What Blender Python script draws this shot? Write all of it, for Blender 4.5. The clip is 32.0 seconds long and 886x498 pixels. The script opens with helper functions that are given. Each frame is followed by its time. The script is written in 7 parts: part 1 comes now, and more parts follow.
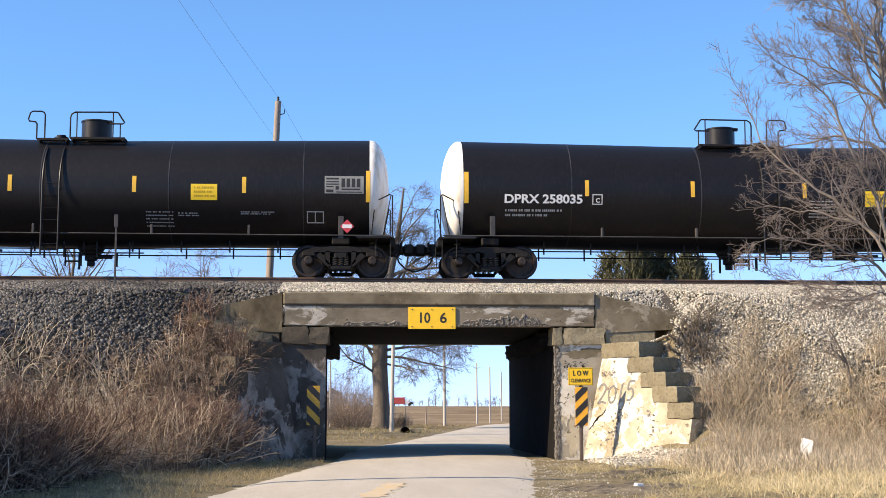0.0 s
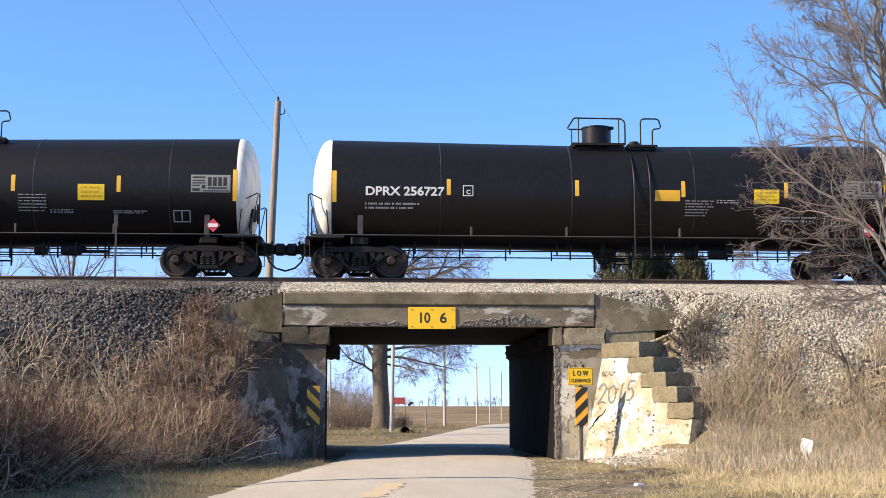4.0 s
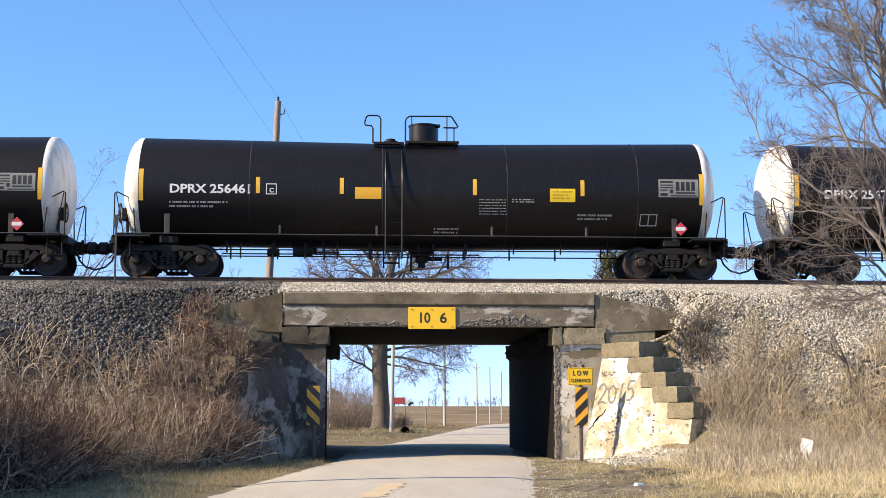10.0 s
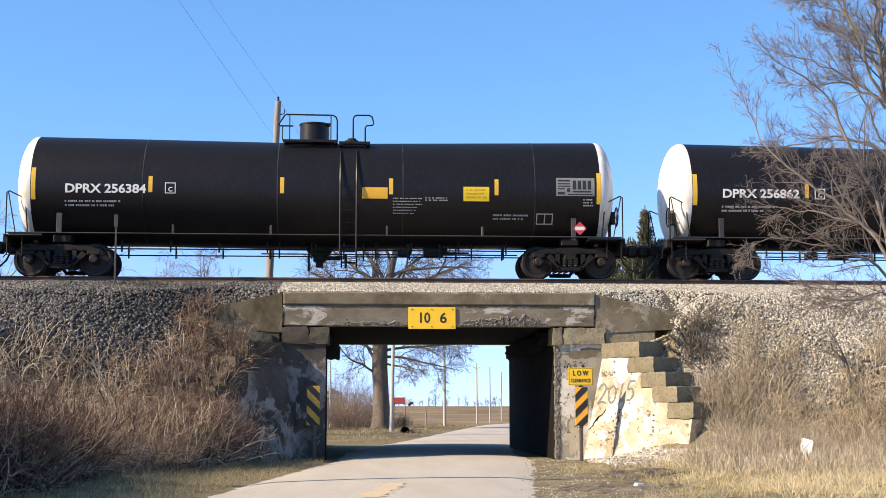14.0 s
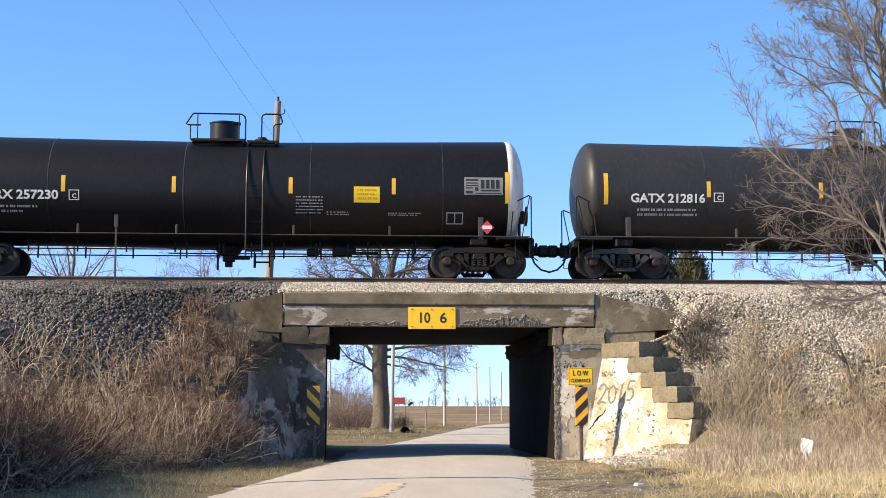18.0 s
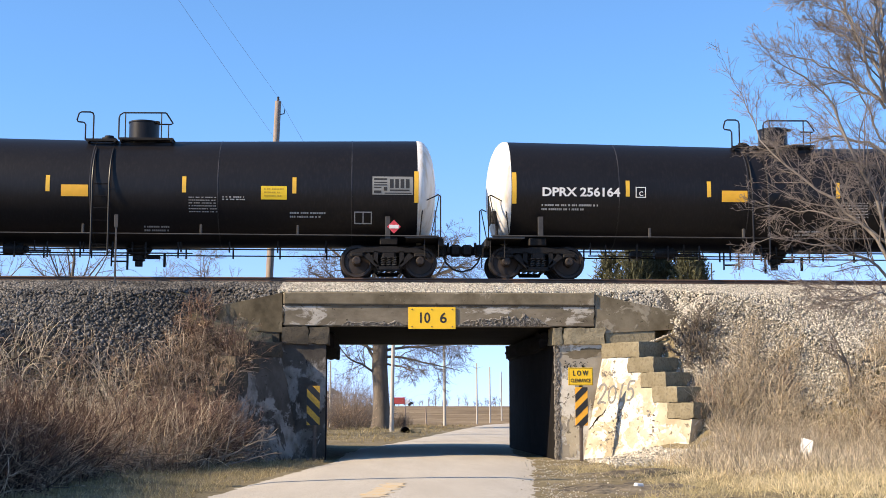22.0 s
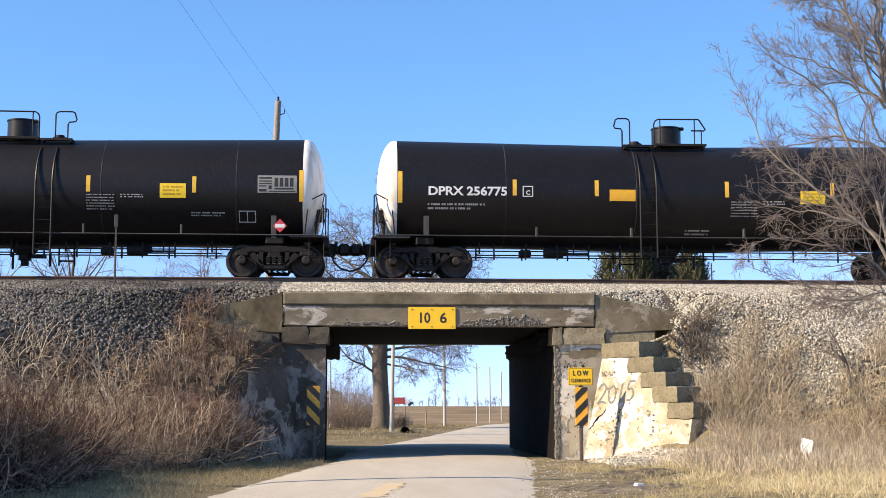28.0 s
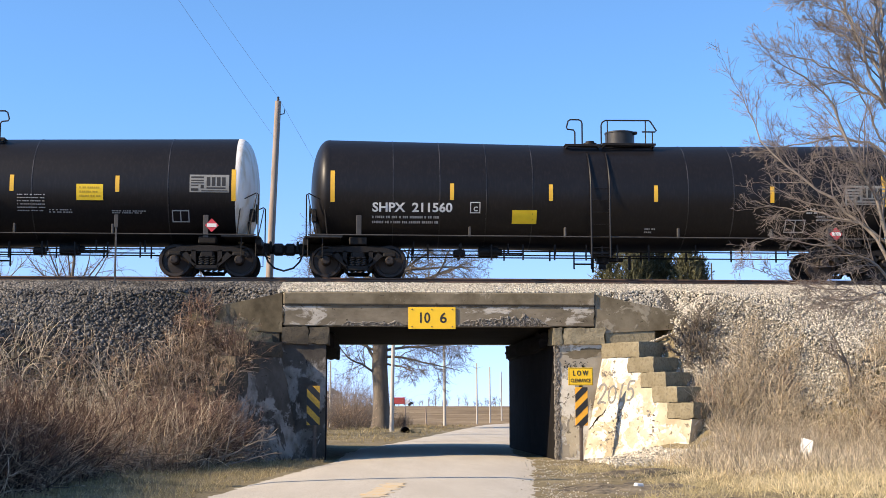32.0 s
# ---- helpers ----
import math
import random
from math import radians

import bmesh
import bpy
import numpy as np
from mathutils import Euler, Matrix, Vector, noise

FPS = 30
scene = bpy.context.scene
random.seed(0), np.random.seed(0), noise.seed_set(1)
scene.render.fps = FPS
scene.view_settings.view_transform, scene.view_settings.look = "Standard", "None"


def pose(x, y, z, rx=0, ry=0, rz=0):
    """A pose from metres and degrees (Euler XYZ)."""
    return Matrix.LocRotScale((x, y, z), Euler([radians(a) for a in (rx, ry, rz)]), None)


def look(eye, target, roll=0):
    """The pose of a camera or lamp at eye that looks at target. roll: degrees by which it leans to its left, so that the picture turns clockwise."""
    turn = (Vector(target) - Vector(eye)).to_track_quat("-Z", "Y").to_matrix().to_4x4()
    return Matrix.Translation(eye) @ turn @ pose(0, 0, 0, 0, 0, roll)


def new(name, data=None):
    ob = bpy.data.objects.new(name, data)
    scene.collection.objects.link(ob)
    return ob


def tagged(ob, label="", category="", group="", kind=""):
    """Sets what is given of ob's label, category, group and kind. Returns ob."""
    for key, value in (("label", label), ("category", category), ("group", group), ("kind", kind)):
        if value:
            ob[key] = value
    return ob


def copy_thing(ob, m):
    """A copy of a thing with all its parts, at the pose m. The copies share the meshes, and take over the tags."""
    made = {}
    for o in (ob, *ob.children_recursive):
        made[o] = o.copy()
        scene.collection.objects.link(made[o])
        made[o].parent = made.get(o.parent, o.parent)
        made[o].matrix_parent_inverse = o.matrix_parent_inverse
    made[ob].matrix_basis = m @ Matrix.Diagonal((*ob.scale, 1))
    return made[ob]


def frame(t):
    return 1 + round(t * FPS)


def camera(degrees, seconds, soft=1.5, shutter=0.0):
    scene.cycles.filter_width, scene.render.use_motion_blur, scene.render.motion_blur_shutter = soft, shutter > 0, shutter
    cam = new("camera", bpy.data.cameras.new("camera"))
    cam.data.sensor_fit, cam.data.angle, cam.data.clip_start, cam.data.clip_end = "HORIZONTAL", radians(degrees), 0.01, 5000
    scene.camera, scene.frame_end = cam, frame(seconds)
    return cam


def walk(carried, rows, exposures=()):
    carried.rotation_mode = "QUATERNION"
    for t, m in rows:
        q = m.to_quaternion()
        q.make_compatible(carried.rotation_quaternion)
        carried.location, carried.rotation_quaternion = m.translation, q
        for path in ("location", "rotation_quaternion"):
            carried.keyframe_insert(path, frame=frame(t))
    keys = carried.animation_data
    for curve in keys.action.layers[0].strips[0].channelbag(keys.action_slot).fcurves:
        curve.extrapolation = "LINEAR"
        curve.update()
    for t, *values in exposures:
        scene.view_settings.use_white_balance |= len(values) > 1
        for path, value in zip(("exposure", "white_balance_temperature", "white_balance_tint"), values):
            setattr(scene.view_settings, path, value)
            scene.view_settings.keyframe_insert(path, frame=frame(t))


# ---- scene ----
# camera: on a tripod in the road, it never moves
cam = camera(35.78, 32.0, soft=0.8)
EYE = pose(0, -39.2, 1.27, 96.607, 0, -3.4)
walk(cam, [(0, EYE), (32, EYE)], exposures=[(0, 0.80), (32, 0.80)])

# light: low winter sun along the line, from the west, and a clear sky
SUN_AZ, SUN_EL = radians(72), radians(31)
TO_SUN = Vector((-math.sin(SUN_AZ) * math.cos(SUN_EL), -math.cos(SUN_AZ) * math.cos(SUN_EL), math.sin(SUN_EL)))
world = bpy.data.worlds.new("sky")
scene.world = world
world.use_nodes = True
wn = world.node_tree.nodes
sky = wn.new("ShaderNodeTexSky")
sky.sky_type, sky.sun_disc = "NISHITA", False
sky.sun_elevation, sky.sun_rotation = SUN_EL, math.atan2(TO_SUN.x, TO_SUN.y)
sky.air_density, sky.dust_density, sky.ozone_density, sky.altitude = 0.5, 0.0, 5.0, 0
coord, shift = wn.new("ShaderNodeTexCoord"), wn.new("ShaderNodeMapping")
shift.inputs["Location"].default_value = (0, 0, 0.105)
world.node_tree.links.new(coord.outputs["Generated"], shift.inputs["Vector"])
world.node_tree.links.new(shift.outputs["Vector"], sky.inputs["Vector"])
tone = wn.new("ShaderNodeHueSaturation")
tone.inputs["Saturation"].default_value = 1.0
world.node_tree.links.new(sky.outputs[0], tone.inputs["Color"])
tint = wn.new("ShaderNodeMix")
tint.data_type, tint.blend_type = "RGBA", "MULTIPLY"
tint.inputs["Factor"].default_value, tint.inputs[7].default_value = 1.0, (0.95, 1.08, 0.99, 1)
world.node_tree.links.new(tone.outputs[0], tint.inputs[6])
# thin haze: the sky pales towards the horizon
level, near = wn.new("ShaderNodeSeparateXYZ"), wn.new("ShaderNodeMapRange")
near.interpolation_type = "SMOOTHSTEP"
near.inputs[1].default_value, near.inputs[2].default_value = 0.0, 0.24
near.inputs[3].default_value, near.inputs[4].default_value = 1.0, 0.0
haze = wn.new("ShaderNodeMix")
haze.data_type, haze.blend_type, haze.inputs[7].default_value = "RGBA", "MULTIPLY", (1.42, 0.93, 0.84, 1)
world.node_tree.links.new(coord.outputs["Generated"], level.inputs[0])
world.node_tree.links.new(level.outputs["Z"], near.inputs[0])
world.node_tree.links.new(near.outputs[0], haze.inputs["Factor"])
world.node_tree.links.new(tint.outputs[2], haze.inputs[6])
world.node_tree.links.new(haze.outputs[2], wn["Background"].inputs[0])
wn["Background"].inputs[1].default_value = 0.240
sun = new("sun", bpy.data.lights.new("sun", "SUN"))
sun.data.energy, sun.data.angle, sun.data.color = 5.0, radians(0.53), (1.0, 0.81, 0.585)
sun.matrix_world = look((-60, -30, 40), Vector((-60, -30, 40)) - TO_SUN)


# ---- materials ----
def mat(name, a, b=None, rough=0.8, metal=0.0, scale=6.0, fine=60.0, bump=0.3, depth=0.01, c=None, spec=0.5, per_object=0.0, per_island=0.0, streak=None, contrast=0.25):
    """Base colours a and b mixed by coarse noise, speckled with c by fine noise, with fine relief."""
    m = bpy.data.materials.new(name)
    m.use_nodes = True
    nt = m.node_tree
    n, l = nt.nodes, nt.links
    bsdf = n["Principled BSDF"]
    bsdf.inputs["Roughness"].default_value, bsdf.inputs["Metallic"].default_value = rough, metal
    bsdf.inputs["Specular IOR Level"].default_value = spec
    tc = n.new("ShaderNodeTexCoord")
    vec = tc.outputs["Object"]
    if streak:
        mp = n.new("ShaderNodeMapping")
        mp.inputs["Scale"].default_value = streak
        l.new(vec, mp.inputs[0])
        vec = mp.outputs[0]
    n1, n2 = n.new("ShaderNodeTexNoise"), n.new("ShaderNodeTexNoise")
    for nn, s, d in ((n1, scale, 5.0), (n2, fine, 3.0)):
        nn.inputs["Scale"].default_value, nn.inputs["Detail"].default_value = s, d
        nn.inputs["Roughness"].default_value = 0.6
        l.new(vec, nn.inputs["Vector"])
    ramp = n.new("ShaderNodeValToRGB")
    ramp.color_ramp.elements[0].position, ramp.color_ramp.elements[1].position = 0.5 - contrast, 0.5 + contrast
    ramp.color_ramp.elements[0].color, ramp.color_ramp.elements[1].color = (*a, 1), (*(b or a), 1)
    l.new(n1.outputs["Fac"], ramp.inputs[0])
    col = ramp.outputs[0]
    if c:
        mx, r2 = n.new("ShaderNodeMix"), n.new("ShaderNodeValToRGB")
        mx.data_type = "RGBA"
        r2.color_ramp.elements[0].position, r2.color_ramp.elements[1].position = 0.48, 0.68
        l.new(n2.outputs["Fac"], r2.inputs[0])
        l.new(r2.outputs[0], mx.inputs["Factor"])
        l.new(col, mx.inputs[6])
        mx.inputs[7].default_value = (*c, 1)
        col = mx.outputs[2]
    if per_object or per_island:
        src = n.new("ShaderNodeObjectInfo").outputs["Random"] if per_object else n.new("ShaderNodeNewGeometry").outputs["Random Per Island"]
        amt = per_object or per_island
        mr, hsv = n.new("ShaderNodeMapRange"), n.new("ShaderNodeHueSaturation")
        mr.inputs[3].default_value, mr.inputs[4].default_value = 1 - amt, 1 + amt
        l.new(src, mr.inputs[0])
        l.new(mr.outputs[0], hsv.inputs["Value"])
        l.new(col, hsv.inputs["Color"])
        col = hsv.outputs[0]
    l.new(col, bsdf.inputs["Base Color"])
    if bump:
        bp = n.new("ShaderNodeBump")
        bp.inputs["Strength"].default_value, bp.inputs["Distance"].default_value = bump, depth
        l.new(n2.outputs["Fac"], bp.inputs["Height"])
        l.new(bp.outputs[0], bsdf.inputs["Normal"])
    return m


def weathered(name, a, b, coat, cover, pit, pits=0.70, scale=1.6, coat_scale=1.3, stretch=(1, 1, 1), coat2=None):
    """Concrete of colours a and b with a flaking coat in sharp-edged patches, and dark pits."""
    m = bpy.data.materials.new(name)
    m.use_nodes = True
    n, l = m.node_tree.nodes, m.node_tree.links
    bsdf = n["Principled BSDF"]
    bsdf.inputs["Roughness"].default_value, bsdf.inputs["Specular IOR Level"].default_value = 0.92, 0.15
    tc, mp = n.new("ShaderNodeTexCoord"), n.new("ShaderNodeMapping")
    mp.inputs["Scale"].default_value = stretch
    l.new(tc.outputs["Object"], mp.inputs[0])

    def layer(sc, detail, lo, hi, warp=0.0, rough=0.62, shift=0.0):
        nz, rp, ad = n.new("ShaderNodeTexNoise"), n.new("ShaderNodeMapRange"), n.new("ShaderNodeMapping")
        ad.inputs["Location"].default_value = (shift, shift * 0.7, shift * 1.3)
        nz.inputs["Scale"].default_value, nz.inputs["Detail"].default_value = sc, detail
        nz.inputs["Roughness"].default_value, nz.inputs["Distortion"].default_value = rough, warp
        rp.inputs[1].default_value, rp.inputs[2].default_value = lo, hi
        l.new(mp.outputs[0], ad.inputs[0])
        l.new(ad.outputs[0], nz.inputs["Vector"])
        l.new(nz.outputs["Fac"], rp.inputs[0])
        return rp.outputs[0]

    def over(fac, under, colour):
        mx = n.new("ShaderNodeMix")
        mx.data_type = "RGBA"
        l.new(fac, mx.inputs["Factor"])
        if isinstance(under, tuple):
            mx.inputs[6].default_value = (*under, 1)
        else:
            l.new(under, mx.inputs[6])
        if isinstance(colour, tuple):
            mx.inputs[7].default_value = (*colour, 1)
        else:
            l.new(colour, mx.inputs[7])
        return mx.outputs[2]

    ground = over(layer(scale, 6, 0.36, 0.64), a, b)
    skin_fac = layer(coat_scale, 9, cover - 0.015, cover + 0.025, 0.5, 0.66, 3.0)
    top = over(layer(coat_scale * 2.3, 6, 0.40, 0.62, 0.0, 0.6, 8.0), coat, coat2 or tuple(q * 0.82 for q in coat))
    col = over(skin_fac, ground, top)
    pit_fac = layer(7.0, 8, pits - 0.02, pits + 0.03, 0.4, 0.7, 15.0)
    col = over(pit_fac, col, pit)
    l.new(col, bsdf.inputs["Base Color"])
    fine = layer(26.0, 5, 0.0, 1.0)
    mix = n.new("ShaderNodeMath")
    mix.operation = "MULTIPLY_ADD"
    mix.inputs[1].default_value = 0.7
    l.new(skin_fac, mix.inputs[0])
    l.new(fine, mix.inputs[2])
    bp = n.new("ShaderNodeBump")
    bp.inputs["Strength"].default_value, bp.inputs["Distance"].default_value = 0.5, 0.012
    l.new(mix.outputs[0], bp.inputs["Height"])
    l.new(bp.outputs[0], bsdf.inputs["Normal"])
    return m


CONCRETE = weathered("concrete", (0.115, 0.095, 0.062), (0.225, 0.19, 0.132), (0.31, 0.27, 0.20), 0.58, (0.065, 0.053, 0.036), 0.63, 1.3, 1.4)
CONCRETE_BEAM = weathered("streaked_concrete", (0.13, 0.108, 0.075), (0.245, 0.21, 0.155), (0.50, 0.46, 0.39), 0.55, (0.055, 0.045, 0.032), 0.62, 1.5, 1.3, (0.7, 1, 1.3))
CONCRETE_MOSS = weathered("mossy_concrete", (0.075, 0.06, 0.037), (0.17, 0.14, 0.09), (0.23, 0.195, 0.13), 0.60, (0.05, 0.042, 0.028), 0.64, 1.6, 1.2)
# darker copy of the stone, with shade put into its colour
STONE_SHADED = mat("shaded_coping_stone", (0.05, 0.042, 0.03), (0.11, 0.092, 0.065), 0.95, scale=3, fine=24, c=(0.04, 0.033, 0.025), bump=0.7, depth=0.02, per_object=0.15)
CONCRETE_PALE = weathered("concrete_pale", (0.24, 0.21, 0.16), (0.40, 0.36, 0.285), (0.68, 0.65, 0.58), 0.53, (0.10, 0.085, 0.06), 0.65, 1.2, 1.0)
# stained concrete of the side away from the sun, shade in its colour
CONCRETE_SHADED = weathered("stained_concrete_shaded", (0.045, 0.039, 0.033), (0.11, 0.098, 0.085), (0.29, 0.27, 0.245), 0.505, (0.03, 0.026, 0.022), 0.62, 1.2, 1.3, (1, 1, 0.75), (0.14, 0.128, 0.112))
SPALL = mat("spalled_concrete", (0.12, 0.105, 0.085), (0.34, 0.31, 0.265), 0.95, scale=14, fine=50, c=(0.06, 0.055, 0.05), bump=1.0, depth=0.03, contrast=0.12)
WHITEWASH = weathered("flaking_whitewash", (0.36, 0.30, 0.20), (0.52, 0.455, 0.335), (0.72, 0.69, 0.61), 0.485, (0.14, 0.118, 0.085), 0.615, 1.4, 1.5, (1, 1, 1), (0.62, 0.575, 0.475))
TAN_PATCH = weathered("bare_tan_concrete", (0.38, 0.32, 0.215), (0.56, 0.50, 0.38), (0.74, 0.70, 0.60), 0.545, (0.16, 0.135, 0.095), 0.615, 1.8, 2.2)
STONE = mat("coping_stone", (0.19, 0.16, 0.10), (0.30, 0.262, 0.178), 0.92, scale=2.5, fine=16, c=(0.165, 0.14, 0.092), bump=0.7, depth=0.03, per_object=0.18, spec=0.2)
# near-black: paints the shade under the bridge; also fills joints and gaps
SHADE_GAP_BLACK = mat("sooty_underside", (0.006, 0.0052, 0.005), (0.016, 0.014, 0.013), 0.97, scale=2, fine=18, bump=0.4, spec=0.1)
ROAD = mat("worn_road", (0.445, 0.40, 0.332), (0.565, 0.518, 0.438), 0.92, scale=0.9, fine=45, c=(0.40, 0.355, 0.285), bump=0.35, depth=0.006, streak=(1.4, 0.22, 1), spec=0.08)
PAINT_ROAD = mat("faded_yellow_paint", (0.62, 0.43, 0.19), (0.56, 0.48, 0.35), 0.85, scale=4, fine=30, c=(0.54, 0.49, 0.40), bump=0.2, contrast=0.12)
BALLAST = mat("ballast_bed", (0.055, 0.048, 0.038), (0.095, 0.083, 0.066), 0.95, scale=3, fine=30, c=(0.03, 0.027, 0.024), bump=1.0, depth=0.04)
PEBBLE = mat("ballast_stone", (0.33, 0.30, 0.238), (0.52, 0.48, 0.40), 0.9, scale=0.9, fine=30, c=(0.23, 0.205, 0.16), per_island=0.55, bump=0.2)
GRAVEL_STONE = mat("road_gravel", (0.28, 0.25, 0.195), (0.48, 0.435, 0.355), 0.92, scale=0.9, fine=30, per_island=0.5, bump=0.2)
GRAVEL = mat("pale_gravel", (0.17, 0.148, 0.112), (0.30, 0.27, 0.215), 0.95, scale=9, fine=26, c=(0.07, 0.062, 0.05), bump=1.0, depth=0.05)
# dirty stones, with the trees' shade also put into the colour
PEBBLE_DIRTY_SHADED = mat("dirty_shaded_ballast_stone", (0.042, 0.039, 0.036), (0.165, 0.152, 0.134), 0.9, scale=0.5, fine=30, c=(0.042, 0.038, 0.034), per_island=0.8, bump=0.2, contrast=0.14)
RAIL = mat("rusty_rail", (0.10, 0.06, 0.04), (0.16, 0.10, 0.07), 0.6, metal=0.4, scale=4, fine=50, bump=0.3)
TIE = mat("weathered_tie", (0.09, 0.075, 0.06), (0.16, 0.135, 0.11), 0.9, scale=4, fine=30, bump=0.5, per_object=0.2)
TANK = mat("black_tank_paint", (0.0065, 0.0055, 0.0058), (0.0105, 0.0092, 0.0094), 0.42, scale=0.5, fine=12, c=(0.014, 0.012, 0.0118), bump=0.015, depth=0.01, streak=(1.5, 1, 0.35), spec=0.29)
TANK_GREY = mat("faded_tank_paint", (0.018, 0.018, 0.018), (0.030, 0.029, 0.029), 0.48, scale=0.5, fine=10, c=(0.036, 0.034, 0.032), bump=0.02, streak=(1.5, 1, 0.35), spec=0.4)
HEAD_WHITE = mat("white_head_paint", (0.80, 0.785, 0.745), (0.74, 0.715, 0.66), 0.5, scale=1.3, fine=5, c=(0.62, 0.54, 0.42), bump=0.02, streak=(1, 1, 0.22))
STEEL = mat("dark_running_gear", (0.0055, 0.0048, 0.0046), (0.013, 0.0115, 0.0105), 0.6, scale=5, fine=35, c=(0.03, 0.024, 0.019), bump=0.3, per_object=0.25, spec=0.25)
STEEL_GREY = mat("dusty_grey_steel", (0.030, 0.028, 0.027), (0.062, 0.058, 0.054), 0.6, scale=5, fine=30, bump=0.2, per_object=0.2)
WHEEL = mat("wheel_steel", (0.014, 0.012, 0.010), (0.038, 0.026, 0.021), 0.6, metal=0.2, scale=4, fine=26, bump=0.2, per_object=0.3)
# glossy seam; grey streaks in its colour paint the sun's glint
SEAM_GLINT = mat("glossy_weld_glint", (0.010, 0.009, 0.009), (0.05, 0.046, 0.046), 0.35, scale=1.1, fine=9, bump=0, spec=0.45, contrast=0.08)
TAPE = mat("yellow_reflector", (0.85, 0.50, 0.04), (0.72, 0.42, 0.04), 0.4, scale=9, fine=40, bump=0.05)
PANEL_Y = mat("yellow_panel", (0.90, 0.62, 0.02), (0.82, 0.55, 0.02), 0.5, scale=6, fine=40, bump=0.05, per_object=0.06)
PANEL_O = mat("orange_panel", (0.85, 0.45, 0.03), (0.76, 0.40, 0.03), 0.5, scale=6, fine=40, bump=0.05)
PANEL_INK = mat("panel_ink", (0.55, 0.36, 0.02), None, 0.6, bump=0)
WHITE_PAINT = mat("white_lettering", (0.78, 0.77, 0.74), (0.66, 0.65, 0.62), 0.6, scale=12, fine=60, bump=0)
GREY_PAINT = mat("grey_lettering", (0.46, 0.45, 0.43), (0.36, 0.355, 0.34), 0.6, scale=12, fine=60, bump=0)
CHART = mat("chart_decal", (0.27, 0.27, 0.25), (0.20, 0.20, 0.185), 0.6, scale=8, fine=50, bump=0)
BLACK_INK = mat("black_ink", (0.02, 0.02, 0.02), None, 0.6, bump=0)
RED_SIGN = mat("red_placard", (0.60, 0.05, 0.07), (0.50, 0.05, 0.06), 0.5, scale=8, bump=0)
SIGN_Y = mat("sign_yellow", (0.93, 0.58, 0.015), (0.86, 0.52, 0.02), 0.45, scale=3, fine=40, bump=0.03)
SIGN_O = mat("marker_orange", (0.92, 0.38, 0.03), (0.85, 0.46, 0.03), 0.45, scale=5, fine=40, bump=0.03)
# the west marker's dirt, and the shade it stands in, as one colour
SIGN_DIRTY_SHADED = mat("dirty_shaded_marker_yellow", (0.46, 0.27, 0.03), (0.60, 0.36, 0.035), 0.6, scale=5, fine=30, c=(0.34, 0.20, 0.03), bump=0.05)
POST = mat("rusty_post", (0.07, 0.05, 0.04), (0.13, 0.10, 0.08), 0.8, scale=9, fine=50, bump=0.3)
POLE = mat("weathered_pole", (0.20, 0.15, 0.115), (0.40, 0.33, 0.27), 0.9, scale=3, fine=20, streak=(4, 4, 0.4), bump=0.4)
POLE_PALE = mat("silvered_pole", (0.36, 0.33, 0.29), (0.52, 0.49, 0.44), 0.9, scale=3, fine=20, streak=(4, 4, 0.4), bump=0.4)
WIRE = mat("wire", (0.16, 0.18, 0.22), None, 0.6, bump=0)
BARK = mat("pale_bark", (0.17, 0.142, 0.118), (0.30, 0.258, 0.215), 0.9, scale=5, fine=30, bump=0.4)
BARK_DARK = mat("grey_bark", (0.085, 0.068, 0.052), (0.18, 0.15, 0.118), 0.9, scale=2, fine=14, bump=0.6, streak=(2, 2, 0.5))
TWIG = mat("bare_twigs", (0.14, 0.115, 0.10), (0.26, 0.22, 0.193), 0.9, scale=0.4, fine=9, bump=0)
BRUSH = mat("dry_brush", (0.062, 0.035, 0.026), (0.205, 0.125, 0.088), 0.9, scale=0.6, fine=6, c=(0.33, 0.25, 0.18), bump=0, per_island=0.75)
BRUSH_TAN = mat("tan_brush", (0.12, 0.077, 0.053), (0.34, 0.242, 0.166), 0.9, scale=0.6, fine=6, c=(0.50, 0.40, 0.285), bump=0, per_island=0.7)
# reddish stems, their colour lowered to carry the hedge's shade
BRUSH_RED_SHADED = mat("reddish_shaded_brush", (0.038, 0.019, 0.0135), (0.11, 0.061, 0.041), 0.9, scale=0.6, fine=6, bump=0, per_island=0.6)
WEED_PALE = mat("pale_weeds", (0.26, 0.205, 0.14), (0.50, 0.42, 0.30), 0.9, scale=0.6, fine=6, c=(0.58, 0.495, 0.37), bump=0, per_island=0.55)
STALK = mat("grey_stalks", (0.24, 0.19, 0.14), (0.48, 0.40, 0.305), 0.9, scale=0.6, fine=8, c=(0.20, 0.15, 0.11), bump=0, per_island=0.55)
STRAW = mat("dry_straw", (0.46, 0.375, 0.25), (0.68, 0.585, 0.43), 0.9, scale=0.6, fine=8, c=(0.38, 0.305, 0.205), bump=0, per_island=0.6)
GRASS = mat("winter_grass", (0.27, 0.22, 0.10), (0.52, 0.43, 0.235), 0.9, scale=0.6, fine=5, c=(0.56, 0.465, 0.28), bump=0, per_island=0.4)
GRASS_GOLD = mat("golden_grass", (0.58, 0.46, 0.25), (0.78, 0.66, 0.42), 0.9, scale=0.6, fine=5, bump=0, per_island=0.35)
GRASS_MOSS = mat("mossy_grass", (0.15, 0.125, 0.058), (0.36, 0.29, 0.15), 0.9, scale=0.9, fine=5, c=(0.46, 0.37, 0.22), bump=0, per_island=0.45)
